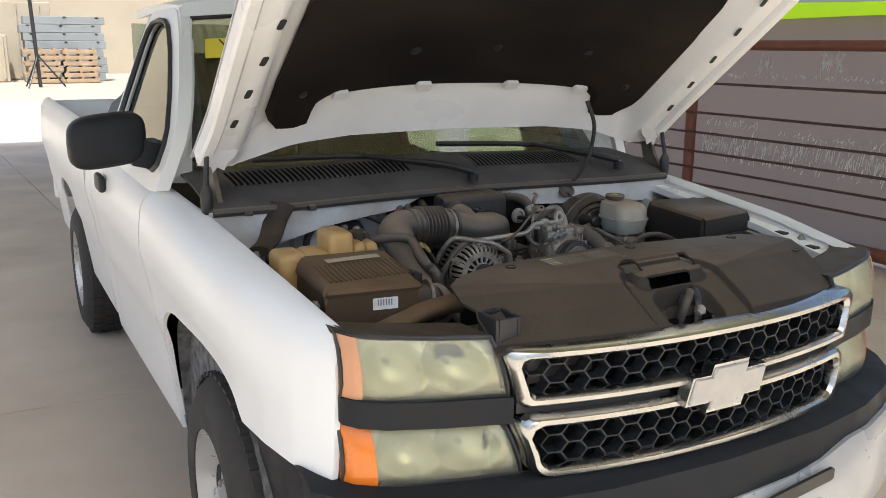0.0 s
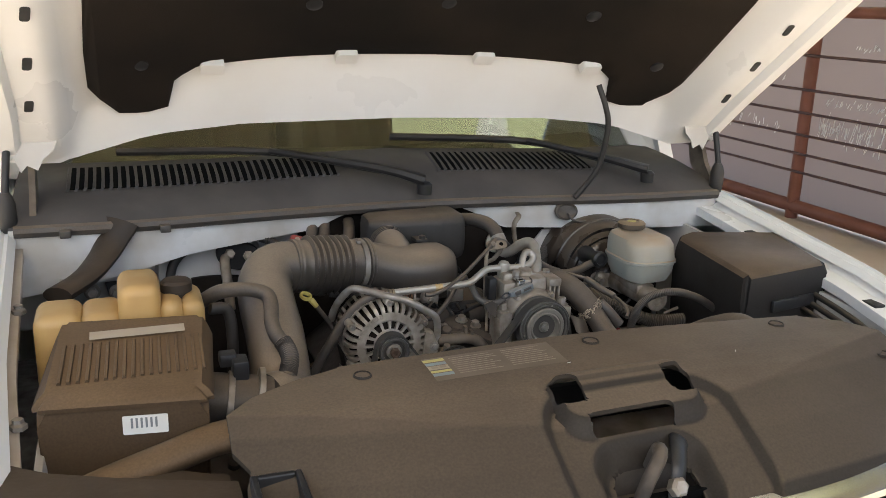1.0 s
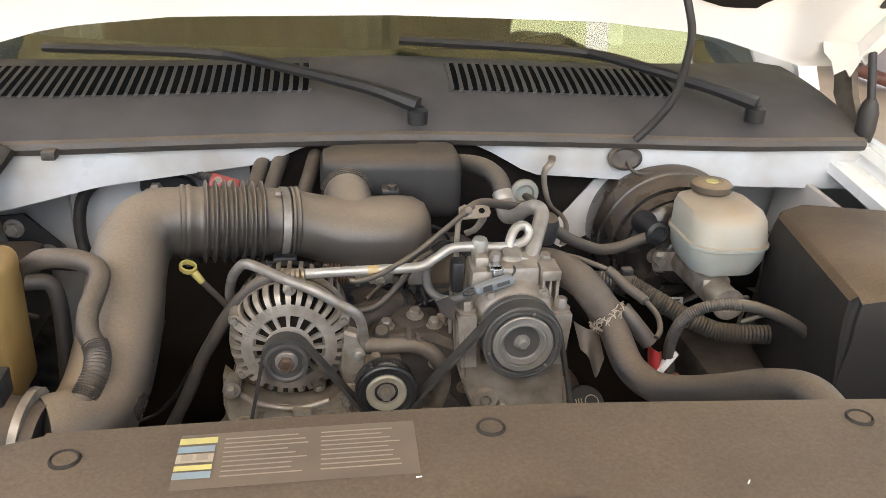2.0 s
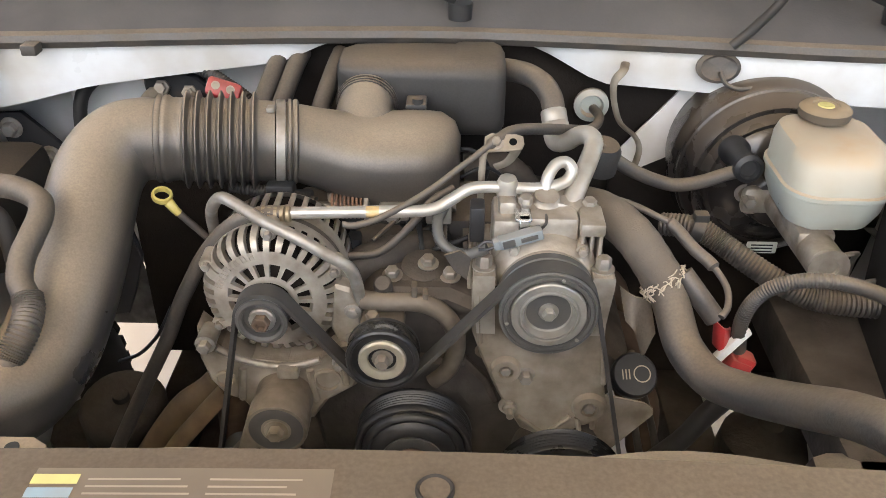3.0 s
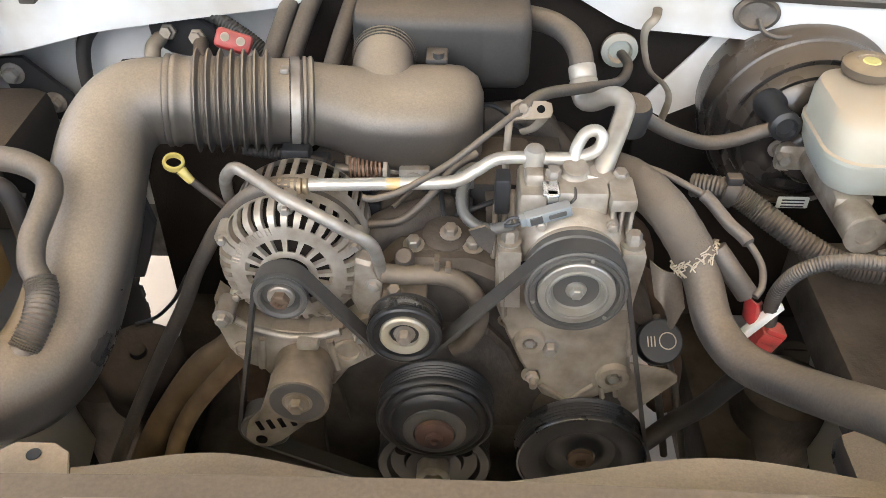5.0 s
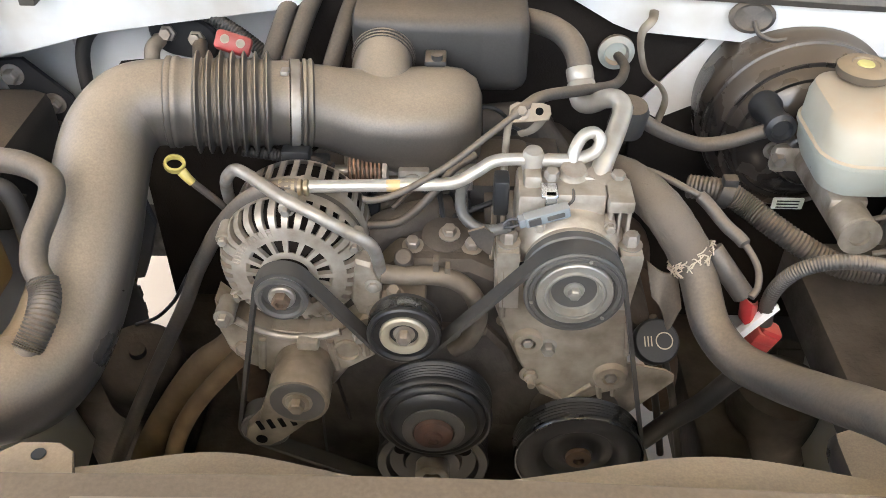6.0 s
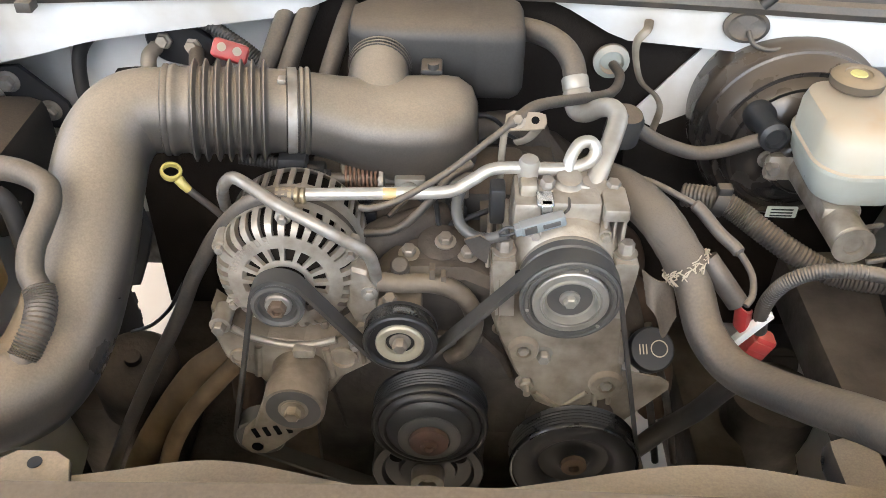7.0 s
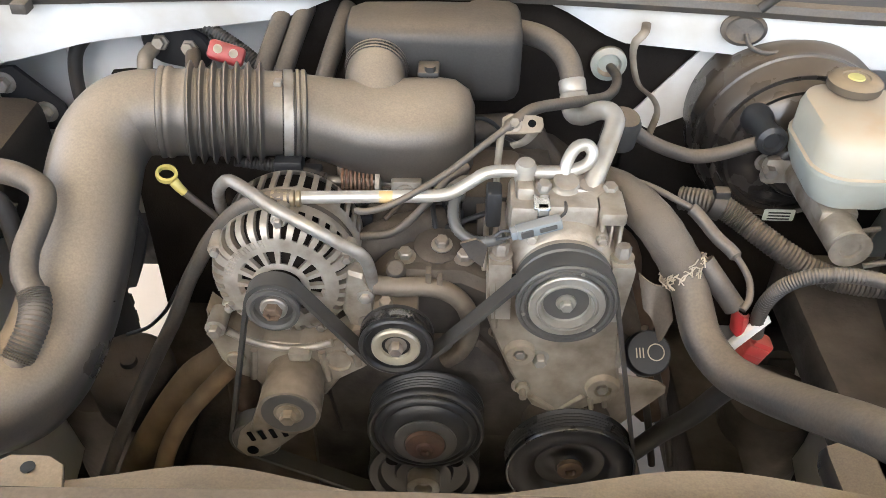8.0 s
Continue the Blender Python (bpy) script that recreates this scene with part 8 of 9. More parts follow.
loom("injector_loom", [(-0.235, 0.80, 1.09), (-0.20, 0.80, 1.085), (-0.165, 0.79, 1.085), (-0.13, 0.78, 1.08)], 0.008, "rubber", "ribbed black injector loom", "wiring loom")
for x, z in ((-0.17, 1.09), (-0.15, 1.075)):
    bm = bmesh.new()
    box(bm, (x - 0.016, 0.775, z - 0.012), (x + 0.016, 0.80, z + 0.014), 0.003)
    solo("injector_plug", bm, M["black"], "black electrical plug under the duct", "plug")

# ---- brake booster and master cylinder ----
boo = thing("brake_booster", (0.47, 1.0, 0.88), "dusty black round brake booster on the firewall", "brake booster")
BC = Vector((0.462, 1.046, 1.030))
bm = bmesh.new()
lathe(bm, BC, FWD, [(r * 0.845, h) for r, h in ((0.10, -0.05), (0.140, -0.03), (0.148, 0.01), (0.148, 0.035), (0.152, 0.038), (0.152, 0.048), (0.146, 0.055), (0.1445, 0.062), (0.1465, 0.064), (0.146, 0.069), (0.1425, 0.071), (0.139, 0.085), (0.128, 0.096), (0.122, 0.092), (0.118, 0.092), (0.114, 0.101), (0.108, 0.106), (0.102, 0.105), (0.085, 0.118), (0.06, 0.122), (0.05, 0.145), (0.042, 0.15))], 72)
part("booster_shell", bm, M["shell"], boo, "dusty black pressed steel shell")
bm = bmesh.new()
lathe(bm, (0.398, 0.940, 1.083), (0.02, -1.0, 0.08), [(0.020, 0), (0.020, 0.012), (0.015, 0.018), (0.015, 0.058), (0.0185, 0.060), (0.0185, 0.068), (0.013, 0.072), (0.010, 0.066), (0.004, 0.066)], 28)
part("check_valve", bm, M["black"], boo)
for a in (178, 358):
    bm = bmesh.new()
    bolt(bm, BC + Vector((0.046 * math.cos(radians(a)), -0.130, 0.046 * math.sin(radians(a)))), r=0.009, h=0.030)
    part("stud_nut", bm, M["steel"], boo)
bm = bmesh.new()
plate(bm, rounded(0.042, 0.018, 0.002), lambda a, b, h: BC + Vector((-0.003 + a, -0.1215 - h + 0.0 * b, -0.088 + b)), 0.0012)
bl = part("printed_label", bm, M["paper"], boo, "small white printed label", False)
bm = bmesh.new()
for k in range(3):
    box(bm, tuple(BC + Vector((-0.018, -0.1233, -0.095 + 0.005 * k))), tuple(BC + Vector((0.012, -0.1229, -0.0928 + 0.005 * k))))
part("label_bars", bm, M["ink"], bl, "", False)
line("vacuum_hose", [(0.207, 0.855, 1.121), (0.225, 0.860, 1.107), (0.250, 0.865, 1.089), (0.281, 0.870, 1.073), (0.312, 0.875, 1.063), (0.347, 0.880, 1.066), (0.381, 0.885, 1.076), (0.408, 0.885, 1.081)], 0.0088, "hose", "dusty rubber vacuum hose to the brake booster", "hose")
bm = bmesh.new()
lathe(bm, (0.213, 0.862, 1.108), (0.1, -0.2, 1), [(0.022, -0.02), (0.022, 0.01), (0.018, 0.018)], 20)
solo("vacuum_port", bm, M["plastic"], "black plastic vacuum port", "port")
mc = thing("brake_master_cylinder", (0.47, 0.83, 0.98), "aluminium brake master cylinder with a milky fluid reservoir", "master cylinder")
bm = bmesh.new()
cyl(bm, (0.455, 0.955, 1.030), (0.466, 0.742, 1.030), 0.0225, seg=28, edge=0.004)
box(bm, (0.408, 0.893, 1.010), (0.515, 0.908, 1.050), 0.010)
box(bm, (0.440, 0.78, 1.030), (0.486, 0.90, 1.052), 0.006)
part("cylinder_body", bm, M["alu"], mc)
bm = bmesh.new()
lathe(bm, (0.466, 0.7425, 1.030), FWD, [(0.024, 0), (0.024, 0.004), (0.012, 0.004), (0.010, -0.004)], 24)
part("end_plug", bm, M["alu"], mc)
bm = bmesh.new()
loops = []
for z, w, d_, oy in ((1.050, 0.060, 0.080, 0.0), (1.058, 0.096, 0.118, 0.0), (1.078, 0.112, 0.136, 0.0), (1.098, 0.116, 0.142, 0.0), (1.100, 0.122, 0.148, 0.0), (1.105, 0.122, 0.148, 0.0), (1.107, 0.116, 0.142, 0.0), (1.136, 0.112, 0.138, 0.004), (1.148, 0.102, 0.126, 0.008), (1.153, 0.080, 0.100, 0.012)):
    loops.append([(0.479 + a, 0.838 + oy + b, z) for a, b in rounded(w * 1.04, d_, min(w, d_) * 0.34, 6)])
loft(bm, loops)
rsv = part("fluid_reservoir", bm, M["reservoir"], mc, "milky yellowed fluid reservoir")
bm = bmesh.new()
lathe(bm, (0.480, 0.885, 1.151), (0, 0, 1), [(0.024, 0), (0.024, 0.004), (0.030, 0.005), (0.031, 0.008), (0.031, 0.015), (0.027, 0.019), (0.016, 0.020), (0.015, 0.0185)], 36)
part("filler_cap", bm, M["cap_tan"], rsv, "dusty black filler cap")
bm = bmesh.new()
lathe(bm, (0.480, 0.885, 1.1695), (0, 0, 1), [(0.010, 0), (0.009, 0.0015)], 24)
part("cap_symbol", bm, M["label_yellow_dusty"], rsv, "faded yellow cap disc")
bm = bmesh.new()
cyl(bm, (0.462, 0.80, 1.03), (0.460, 0.80, 1.06), 0.012, seg=14)
part("reservoir_neck", bm, M["reservoir"], mc)
bm = bmesh.new()
cyl(bm, (0.459, 0.875, 1.03), (0.458, 0.875, 1.06), 0.012, seg=14)
part("reservoir_neck", bm, M["reservoir"], mc)
for k in range(2):
    line("brake_line", [(0.50, 0.76 + 0.06 * k, 0.99), (0.535, 0.76 + 0.06 * k, 1.0), (0.55, 0.80 + 0.05 * k, 0.97), (0.55, 0.86, 0.90)], 0.0035, "steel", "thin steel brake line", "pipe", 6, 8)

# ---- battery cover ----
bat = thing("battery_box", (0.58, 0.66, 0.93), "dusty black battery cover box", "battery")
bm = bmesh.new()
loops = []
for z, g in ((0.92, -0.004), (1.03, -0.002), (1.10, 0.0), (1.128, 0.0), (1.146, -0.006), (1.153, -0.018)):
    loops.append([Vector((0.490 - g, 0.50 - g, z)), Vector((0.735 + g, 0.545 - g, z)), Vector((0.80 + g, 0.79 + g, z)), Vector((0.60, 0.84 + g, z)), Vector((0.540 - g, 0.80, z))])
loft(bm, loops)
bmesh.ops.bevel(bm, geom=[e for e in bm.edges if abs((e.verts[0].co - e.verts[1].co).normalized().z) > 0.7], offset=0.012, segments=3, affect="EDGES")
part("cover_shell", bm, M["battery_lid"], bat, "dusty black plastic battery cover")
bm = bmesh.new()
m = Matrix.Translation((0.625, 0.519, 1.085)) @ Matrix.Rotation(radians(10), 4, "Z")
box(bm, (-0.06, -0.004, -0.012), (0.06, 0.004, 0.012), 0.003, m)
part("front_recess", bm, M["black"], bat)
bm = bmesh.new()
box(bm, (0.44, 0.42, 0.86), (0.66, 0.86, 0.93), 0.01)
solo("battery_tray", bm, M["iron"], "rusty dark battery tray", "tray")
for k, (z, dx) in enumerate(((1.075, 0.0), (1.062, 0.015), (1.05, 0.03))):
    line("side_cable", [(0.70 - dx, 0.78, z + 0.03), (0.70 - dx, 0.62, z + 0.02), (0.69 - dx, 0.48, z + 0.01), (0.665 - dx, 0.36, z), (0.62 - dx, 0.28, z - 0.01)], 0.006, "rubber", "black cable along the inner fender", "cable")

# ---- air cleaner and coolant tank ----
air = thing("air_cleaner_box", (-0.60, 0.46, 0.95), "brown dust-coated air cleaner box with a ribbed lid", "air filter box")
bm = bmesh.new()
loops = []
for z, g in ((0.90, 0.004), (1.095, 0.0), (1.118, 0.0)):
    loops.append([(-0.505 - g, 0.330 + g, z), (-0.485 - g, 0.565, z), (-0.70 + g, 0.585, z), (-0.715 + g, 0.355 + g, z)])
loft(bm, loops)
bmesh.ops.bevel(bm, geom=[e for e in bm.edges if abs((e.verts[0].co - e.verts[1].co).normalized().z) > 0.7], offset=0.012, segments=3, affect="EDGES")
part("lower_box", bm, M["airbox"], air)
bm = bmesh.new()
loops = []
for z, g, lift in ((1.119, -0.004, 0.0), (1.125, -0.004, 0.0), (1.132, 0.003, 0.004), (1.136, 0.010, 0.010)):
    loops.append([Vector((-0.502 - g, 0.330 + g, z)), Vector((-0.480 - g, 0.565 - g * 0.3, z + lift * 2)), Vector((-0.70 + g, 0.585 - g * 0.3, z + lift * 2)), Vector((-0.715 + g, 0.355 + g, z))])
loft(bm, loops)
bmesh.ops.bevel(bm, geom=[e for e in bm.edges if abs((e.verts[0].co - e.verts[1].co).normalized().z) > 0.3 and e.calc_length() < 0.05], offset=0.008, segments=2, affect="EDGES")
lid = part("lid", bm, M["airbox"], air, "dust-coated ribbed lid")
LID = lambda x, y: 1.1365 + 0.018 * (y - 0.345) / 0.22
for k in range(17):
    x = -0.688 + 0.0115 * k
    bm = bmesh.new()
    a, b = Vector((x, 0.388, LID(x, 0.388) - 0.001)), Vector((x + 0.004, 0.500, LID(x, 0.500) - 0.001))
    w = Vector((0.0027, 0, 0))
    loft(bm, [[a - w, a + w, a + w * 0.6 + Vector((0, 0, 0.0035)), a - w * 0.6 + Vector((0, 0, 0.0035))], [b - w, b + w, b + w * 0.6 + Vector((0, 0, 0.0035)), b - w * 0.6 + Vector((0, 0, 0.0035))]])
    part("lid_rib", bm, M["airbox"], lid, "", False)
bm = bmesh.new()
sheet(bm, lambda u, v: (-0.652 + 0.132 * u, 0.505 + 0.002 * u + 0.026 * v, LID(0, 0.505 + 0.026 * v) + 0.004), 4, 3)
part("paper_strip", bm, M["paper_tan"], lid, "pale dusty paper strip")
bm = bmesh.new()
plate(bm, rounded(0.056, 0.026, 0.002), lambda a, b, h: (-0.585 + a, 0.3375 - 0.119 * a - h, 1.094 + b), 0.0015)
al = part("barcode_label", bm, M["paper"], air, "white printed label", False)
bm = bmesh.new()
for k in range(6):
    x = -0.603 + 0.006 * k
    y = 0.3352 - 0.119 * (x + 0.585)
    box(bm, (x, y, 1.090), (x + 0.0028, y + 0.0006, 1.104))
part("label_bars", bm, M["blue_grey"], al, "", False)
maf = thing("air_flow_sensor", (-0.45, 0.47, 1.03), "black air flow sensor tube with steel clamps", "sensor")
bm = bmesh.new()
cyl(bm, (-0.500, 0.472, 1.050), (-0.405, 0.462, 1.035), 0.046, seg=32)
part("sensor_tube", bm, M["plastic"], maf)
for x in (-0.470, -0.425):
    bm = bmesh.new()
    lathe(bm, (x, 0.4685, 1.0455), (1, -0.1, -0.15), [(0.0465, 0), (0.0495, 0.0005), (0.0495, 0.009), (0.0465, 0.0095)], 36)
    part("steel_clamp", bm, M["steel"], maf)
bm = bmesh.new()
box(bm, (-0.458, 0.455, 1.085), (-0.435, 0.490, 1.115), 0.003)
box(bm, (-0.475, 0.475, 1.10), (-0.450, 0.50, 1.120), 0.003)
part("sensor_plug", bm, M["black"], maf)
tank = thing("coolant_tank", (-0.60, 0.64, 1.0), "yellowed translucent coolant expansion tank", "coolant tank")
for x0, x1, z1, y0, y1 in ((-0.735, -0.665, 1.158, 0.60, 0.70), (-0.668, -0.605, 1.156, 0.60, 0.70), (-0.612, -0.548, 1.200, 0.59, 0.70), (-0.552, -0.515, 1.172, 0.59, 0.70), (-0.52, -0.482, 1.168, 0.595, 0.70)):
    bm = bmesh.new()
    box(bm, (x0, y0, 0.98), (x1, y1, z1), 0.018, segments=4)
    part("tank_chamber", bm, M["coolant"], tank)
bm = bmesh.new()
lathe(bm, (-0.522, 0.652, 1.160), (0, 0, 1), [(0.020, 0), (0.020, 0.008), (0.025, 0.010), (0.025, 0.024), (0.021, 0.028), (0.006, 0.029)], 28)
part("filler_cap", bm, M["grime"], tank, "grimy brown screw cap")
line("overflow_hose", [(-0.48, 0.70, 1.13), (-0.451, 0.675, 1.153), (-0.412, 0.660, 1.159), (-0.383, 0.645, 1.155), (-0.375, 0.630, 1.147), (-0.377, 0.605, 1.135), (-0.380, 0.585, 1.124), (-0.377, 0.565, 1.110), (-0.366, 0.550, 1.096), (-0.362, 0.525, 1.084), (-0.371, 0.500, 1.066), (-0.389, 0.475, 1.048)], 0.0125, "hose", "grey dusty coolant hose beside the duct", "hose")
loom("overflow_loom", [(-0.369, 0.556, 1.101), (-0.364, 0.545, 1.093), (-0.362, 0.525, 1.084), (-0.367, 0.509, 1.073), (-0.371, 0.500, 1.066)], 0.0148, "hose", "ribbed grey sleeve over the coolant hose", "wiring loom", 0.0034)
line("tank_hose", [(-0.47, 0.66, 1.13), (-0.44, 0.665, 1.12), (-0.435, 0.66, 1.05), (-0.44, 0.65, 0.95)], 0.010, "rubber", "black hose beside the coolant tank", "hose")

# ---- firewall fittings ----
hvac = thing("heater_box", (-0.47, 1.08, 1.0), "white painted heater box bulge on the firewall", "heater box")
bm = bmesh.new()
loops = []
for y, g in ((1.12, 0.0), (1.095, 0.0), (1.085, 0.02)):
    loops.append([(-0.43 + a * (1 - g * 3), y, 1.06 + b * (1 - g * 3)) for a, b in rounded(0.22, 0.17, 0.05, 5)])
loft(bm, loops)
part("bulge", bm, M["bay"], hvac)
fit_ = thing("ac_fitting_block", (-0.37, 1.06, 1.09), "black oval firewall plate with two pipe fittings", "pipe fitting")
bm = bmesh.new()
plate(bm, rounded(0.095, 0.062, 0.030, 6), lambda a, b, h: (-0.370 + a, 1.078 - h, 1.098 + b - 0.2 * a), 0.012, 0.003)
part("oval_plate", bm, M["black"], fit_, "", False)
for x, z in ((-0.390, 1.105), (-0.351, 1.098)):
    bm = bmesh.new()
    lathe(bm, (x, 1.066, z), (0, -1, 0.3), [(0.0115, 0), (0.0115, 0.008), (0.008, 0.010), (0.008, 0.018)], 6)
    part("fitting_nut", bm, M["alu_dirty"], fit_)
line("heater_pipe", [(-0.400, 1.055, 1.10), (-0.404, 1.03, 1.095), (-0.402, 1.015, 1.06), (-0.398, 1.01, 1.0)], 0.0105, "alu_dirty", "short metal heater pipe from the firewall", "pipe")
line("heater_hose", [(-0.345, 1.055, 1.095), (-0.338, 1.02, 1.085), (-0.335, 1.0, 1.05), (-0.33, 0.99, 1.0)], 0.0105, "hose", "dusty heater hose from the firewall", "hose")
for x in (-0.232, -0.205, -0.15):
    line("heater_hose", [(x + 0.02, 1.07, 1.16), (x + 0.012, 1.03, 1.145), (x - 0.005, 0.98, 1.10), (x - 0.02, 0.94, 1.04)], 0.0125, "hose", "dusty heater hose behind the duct", "hose")
loom("firewall_loom", [(-0.46, 1.07, 1.14), (-0.40, 1.06, 1.150), (-0.34, 1.05, 1.146), (-0.29, 1.035, 1.125), (-0.25, 1.02, 1.10), (-0.22, 1.0, 1.07)], 0.010, "rubber", "ribbed black loom along the firewall", "wiring loom")
line("ac_line", [(-0.415, 1.07, 1.13), (-0.47, 1.06, 1.125), (-0.505, 1.055, 1.095), (-0.515, 1.05, 1.04), (-0.505, 1.04, 0.98)], 0.010, "rubber", "black line bending down the firewall", "hose")
cap = thing("red_terminal_cap", (-0.28, 0.95, 1.14), "bright red plastic terminal cap", "cap")
bm = bmesh.new()
m = Matrix.Translation((-0.264, 0.932, 1.157)) @ Matrix.Rotation(radians(18), 4, "Y") @ Matrix.Rotation(radians(-35), 4, "X")
box(bm, (-0.022, -0.010, -0.012), (0.022, 0.010, 0.012), 0.005, m)
part("cap_shell", bm, M["red"], cap)
bm = bmesh.new()
for x in (-0.010, 0.009):
    mm = m @ Matrix.Translation((x, -0.0102, 0.001))
    lathe(bm, mm @ Vector((0, 0, 0)), mm.to_3x3() @ Vector((0, -1, 0)), [(0.0055, 0), (0.0055, 0.001), (0.0035, 0.001), (0.0035, 0.0)], 16)
part("moulded_rings", bm, M["paper_tan"], cap)
# left bracket with nuts, black bar behind the tank
lb = thing("firewall_bracket", (-0.62, 1.05, 1.0), "black triangular steel bracket with shiny nuts", "bracket")
bm = bmesh.new()
plate(bm, [(-0.64, 1.065), (-0.60, 1.068), (-0.545, 1.01), (-0.53, 0.965), (-0.62, 0.975)], lambda a, b, h: (a, 1.06 - h, b), 0.008)
part("bracket_plate", bm, M["black"], lb, "", False)
for x, z in ((-0.618, 1.045), (-0.570, 1.0), (-0.665, 1.05)):
    bm = bmesh.new()
    bolt(bm, (x, 1.05, z), r=0.011, h=0.014)
    part("nut", bm, M["steel"], lb)
bm = bmesh.new()
box(bm, (-0.74, 0.86, 0.90), (-0.56, 1.05, 1.035), 0.03)
solo("blower_housing", bm, M["plastic"], "dusty black blower motor housing", "blower housing")
bm = bmesh.new()
sweep(bm, [(-0.600, 1.005, 1.202), (-0.618, 0.99, 1.172), (-0.638, 0.96, 1.146), (-0.670, 0.90, 1.126), (-0.715, 0.85, 1.112)], lambda t: 0.046 - 0.030 * t + 0.020 * t * t, 14, 8, flat=0.45)
solo("cowl_drain_arm", bm, M["grime"], "dark brown bent cowl drain arm", "drain duct")
line("coil_wire", [(-0.74, 0.80, 1.04), (-0.66, 0.79, 1.05), (-0.58, 0.80, 1.03), (-0.52, 0.82, 1.0)], 0.004, "rubber", "thin black wire beside the blower housing", "wire")
# grommets and clips on the flange
gr = thing("rubber_grommet", (0.395, 1.03, 1.16), "dusty oval rubber grommet in the firewall flange", "grommet")
bm = bmesh.new()
lathe(bm, (0.381, 1.014, 1.168), (0, -1, 0.25), [(0.027, 0), (0.027, 0.004), (0.022, 0.007), (0.018, 0.004), (0.003, 0.004)], 32)
bmesh.ops.transform(bm, matrix=Matrix.Translation((0.381, 1.014, 1.168)) @ Matrix.Diagonal((1.1, 1, 0.75, 1)) @ Matrix.Translation((-0.381, -1.014, -1.168)), verts=bm.verts)
part("plug", bm, M["hose"], gr)
line("grommet_wire", [(0.383, 1.006, 1.165), (0.390, 0.995, 1.152), (0.412, 0.992, 1.146), (0.44, 1.0, 1.150)], 0.003, "hose", "thin wire from the grommet", "wire", 6, 8)
line("ground_strap", [(0.259, 1.022, 1.169), (0.253, 1.000, 1.166), (0.243, 1.000, 1.150), (0.246, 1.005, 1.123), (0.259, 1.010, 1.088), (0.282, 1.010, 1.067), (0.291, 1.010, 1.046), (0.286, 1.010, 1.014)], 0.0060, "alu_dirty", "dusty braided ground strap on the firewall", "ground strap", 8, 8, 0.4)
bm = bmesh.new()
lathe(bm, (0.226, 1.068, 1.090), FWD, [(0.025, 0), (0.025, 0.006), (0.017, 0.010), (0.014, 0.002)], 28)
solo("cable_grommet", bm, M["reservoir"], "pale round cable grommet on the firewall", "grommet")
for x in (-0.70, -0.52):
    bm = bmesh.new()
    box(bm, (x - 0.010, 0.962, 1.186), (x + 0.010, 0.984, 1.200), 0.002)
    solo("cowl_clip", bm, M["hose"], "small dusty clip under the cowl lip", "clip", "cowl clips")
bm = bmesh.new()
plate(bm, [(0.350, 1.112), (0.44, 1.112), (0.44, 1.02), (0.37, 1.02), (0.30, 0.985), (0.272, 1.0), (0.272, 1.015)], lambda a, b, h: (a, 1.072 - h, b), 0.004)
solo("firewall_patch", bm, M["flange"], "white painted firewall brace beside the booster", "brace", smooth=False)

# ---- thin wiring behind the compressor and over the booster ----
line("wire", [(-0.01, 0.93, 1.05), (0.02, 0.90, 1.085), (0.05, 0.89, 1.10), (0.075, 0.90, 1.07), (0.06, 0.91, 1.02)], 0.0028, "black", "thin black wire looped behind the compressor", "wire")
line("wire", [(0.00, 0.91, 1.03), (0.035, 0.885, 1.06), (0.07, 0.89, 1.075), (0.10, 0.91, 1.05)], 0.0024, "black", "thin black wire looped behind the compressor", "wire")
line("wire", [(0.02, 0.92, 1.10), (0.03, 0.90, 1.06), (0.02, 0.88, 1.025), (-0.03, 0.87, 1.01)], 0.0034, "rubber", "thin black wire looped behind the compressor", "wire")
line("wire", [(0.40, 1.085, 1.125), (0.44, 1.05, 1.147), (0.49, 1.035, 1.148), (0.54, 1.05, 1.142), (0.60, 1.085, 1.11)], 0.0026, "black", "thin black wire draped over the booster", "wire")
bm = bmesh.new()
lathe(bm, (0.487 + 0.02, 1.03, 1.1405), (0, -0.3, 1), [(0.005, 0), (0.008, 0.003), (0.008, 0.010), (0.005, 0.013)], 16)
solo("wire_clip", bm, M["black"], "small black wire clip on the booster", "clip")

# ---- lower bay: steering, shock, frame parts below the engine ----
bm = bmesh.new()
sweep(bm, [(-0.20, 0.78, 0.90), (-0.275, 0.760, 0.815), (-0.319, 0.750, 0.781), (-0.362, 0.740, 0.723), (-0.403, 0.720, 0.656), (-0.437, 0.700, 0.578)], 0.021, 18, 8)
solo("exhaust_pipe", bm, M["tan_metal"], "tan rusty exhaust down pipe", "exhaust pipe")
bm = bmesh.new()
lathe(bm, (-0.428, 0.80, 0.745), (0.1, -0.25, 1), [(0.060, -0.09), (0.060, -0.012), (0.052, 0.0), (0.034, 0.006), (0.012, 0.008), (0.011, 0.018), (0.005, 0.020)], 36)
solo("mount_dome", bm, M["iron"], "grimy brown domed body mount in the lower bay", "mount")
bm = bmesh.new()
sweep(bm, [(-0.249, 0.720, 0.842), (-0.282, 0.715, 0.804), (-0.321, 0.700, 0.760), (-0.350, 0.690, 0.708), (-0.370, 0.680, 0.648)], 0.012, 14, 8)
solo("heat_shield_tube", bm, M["tan_metal"], "tan dusty tube beside the exhaust pipe", "pipe")
line("sensor_lead", [(-0.378, 0.720, 0.884), (-0.350, 0.720, 0.897), (-0.324, 0.715, 0.926), (-0.310, 0.710, 0.949), (-0.291, 0.700, 0.985)], 0.0024, "black", "thin black sensor lead across the gap", "wire", 8, 8)
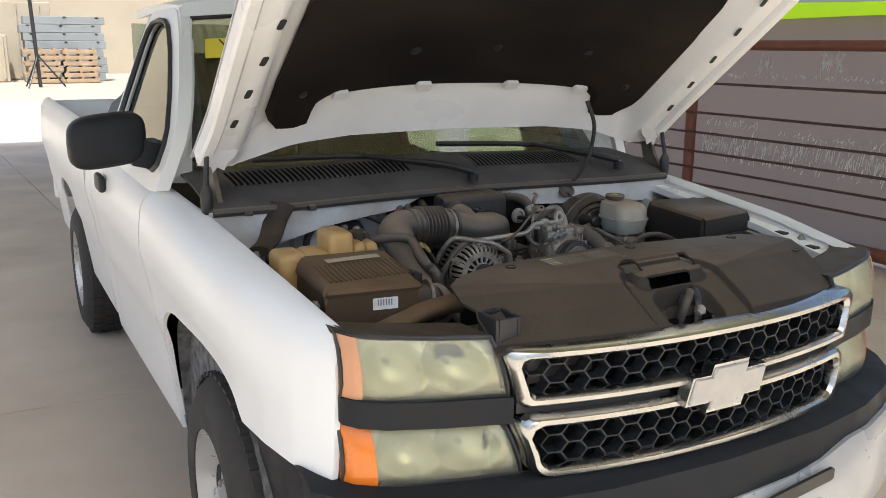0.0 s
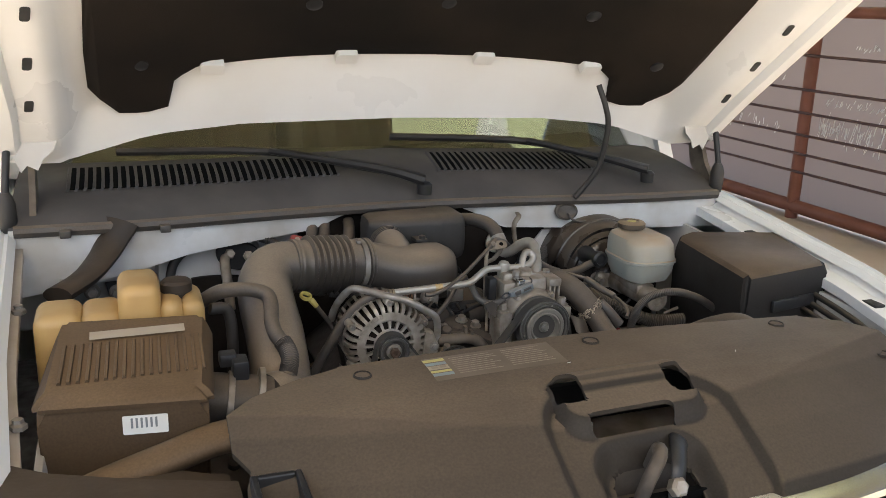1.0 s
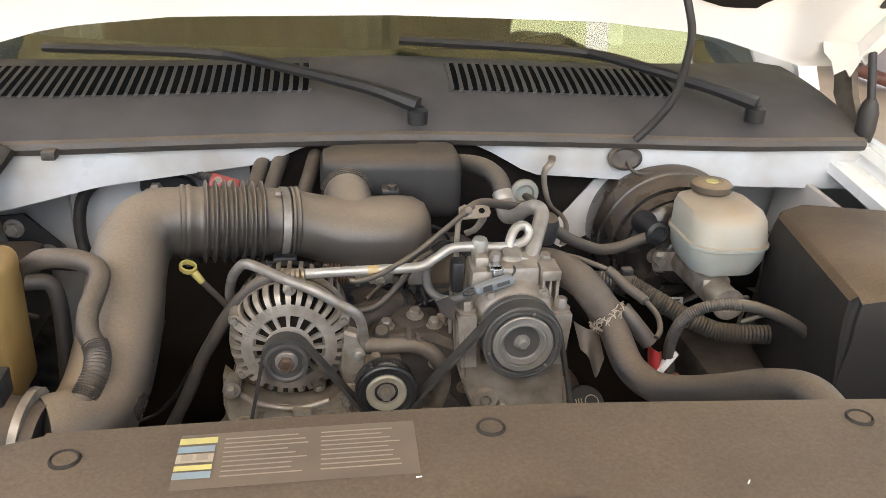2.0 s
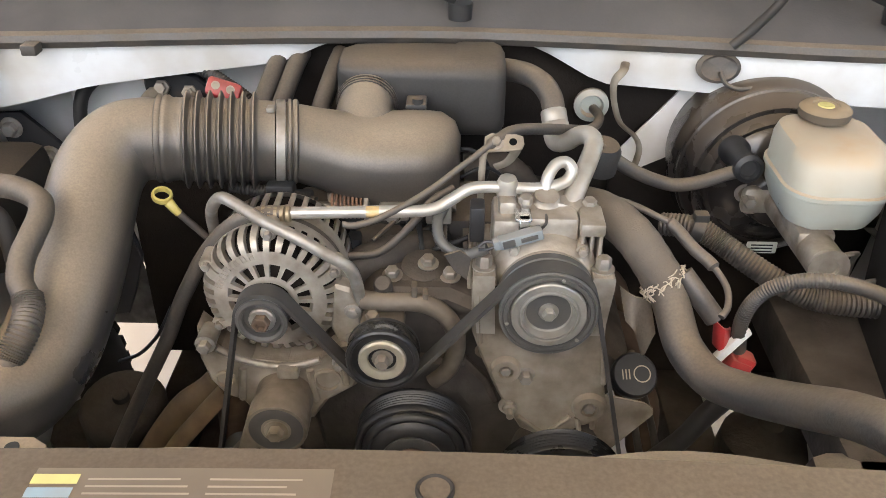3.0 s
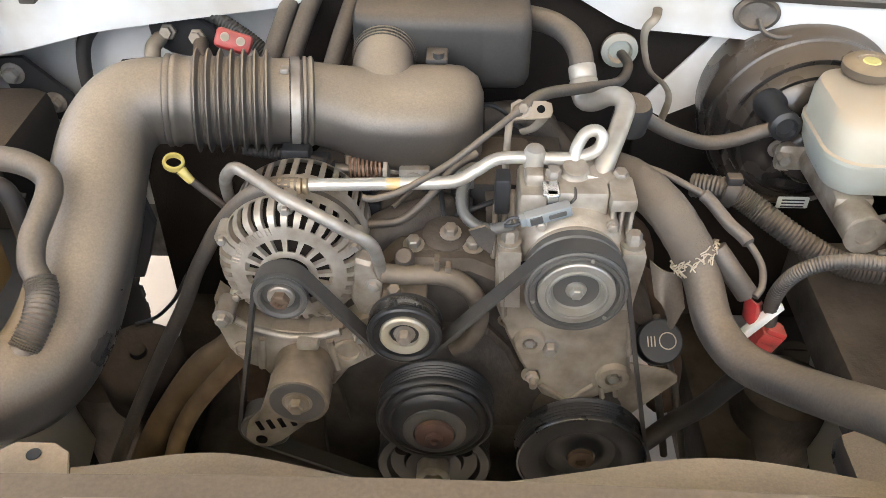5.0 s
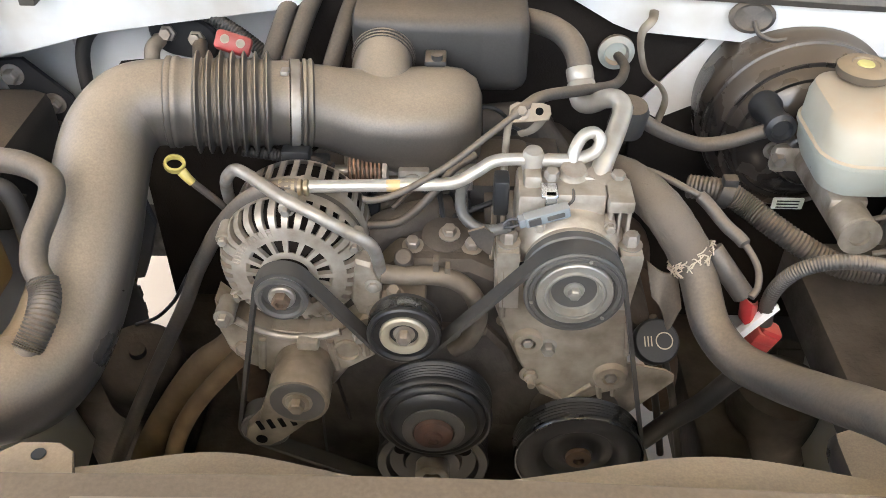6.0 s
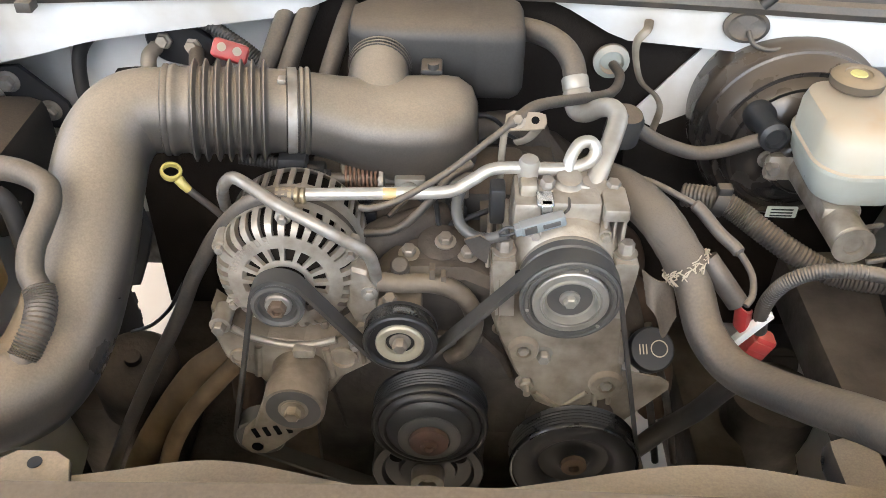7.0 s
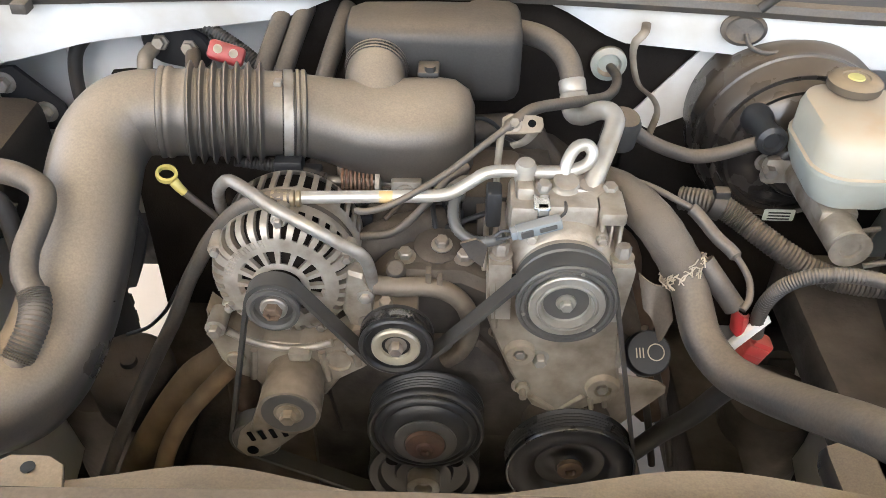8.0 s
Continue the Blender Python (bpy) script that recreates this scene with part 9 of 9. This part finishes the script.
# added black plate: the duct's shadowed underside put into shape and colour
duct_shade_plate = solo("duct_shade_plate", plate(bmesh.new(), [(-0.345, 1.100), (-0.336, 1.060), (-0.330, 1.026), (-0.345, 0.980), (-0.360, 0.945), (-0.390, 0.940), (-0.386, 0.970), (-0.366, 1.041)], lambda a, b, h: (a, 0.745 - h, b), 0.008, 0.002), M["black"], "black plate added for the shadowed part beneath the intake duct", "stay", smooth=False)
for s in (-1, 1):
    bm = bmesh.new()
    lathe(bm, (s * 0.53, 0.90, 0.575), (0, 0, 1), [(0.07, -0.16), (0.075, 0.0), (0.07, 0.03), (0.03, 0.045), (0.02, 0.06)], 28)
    solo("shock_tower", bm, M["iron"], "grimy round shock absorber tower", "shock absorber")
    bm = bmesh.new()
    sweep(bm, [(s * 0.24, 0.50, 0.72), (s * 0.34, 0.54, 0.70), (s * 0.46, 0.60, 0.62), (s * 0.50, 0.70, 0.52)], 0.035, 12, 8)
    solo("control_arm", bm, M["iron"], "grimy suspension arm below the engine", "suspension arm")
bm = bmesh.new()
box(bm, (-0.42, 0.40, 0.36), (0.42, 0.66, 0.50), 0.04)
solo("crossmember", bm, M["iron"], "grimy steel crossmember under the engine", "crossmember")
bm = bmesh.new()
box(bm, (-0.41, 0.66, 0.34), (0.19, 1.25, 0.52), 0.05)
solo("oil_pan", bm, M["iron"], "dark oily engine sump", "oil pan")
for x0, x1, z in ((0.40, 0.62, 0.93), (0.34, 0.50, 0.85)):
    bm = bmesh.new()
    box(bm, (x0, 0.42, z - 0.05), (x1, 0.56, z), 0.025)
    solo("washer_bottle", bm, M["plastic_hi"], "dusty brown plastic washer bottle", "washer bottle")

# inlet snorkel from the air cleaner towards the grille
bm = bmesh.new()
sweep(bm, [(-0.43, 0.295, 1.085), (-0.50, 0.300, 1.078), (-0.565, 0.295, 1.062), (-0.63, 0.285, 1.048), (-0.69, 0.27, 1.035)], lambda t: 0.033 - 0.004 * t, 18, 8, flat=0.6, up=(0, 0, 1))
solo("intake_snorkel", bm, M["airbox"], "dusty tan plastic intake snorkel before the air cleaner", "snorkel")
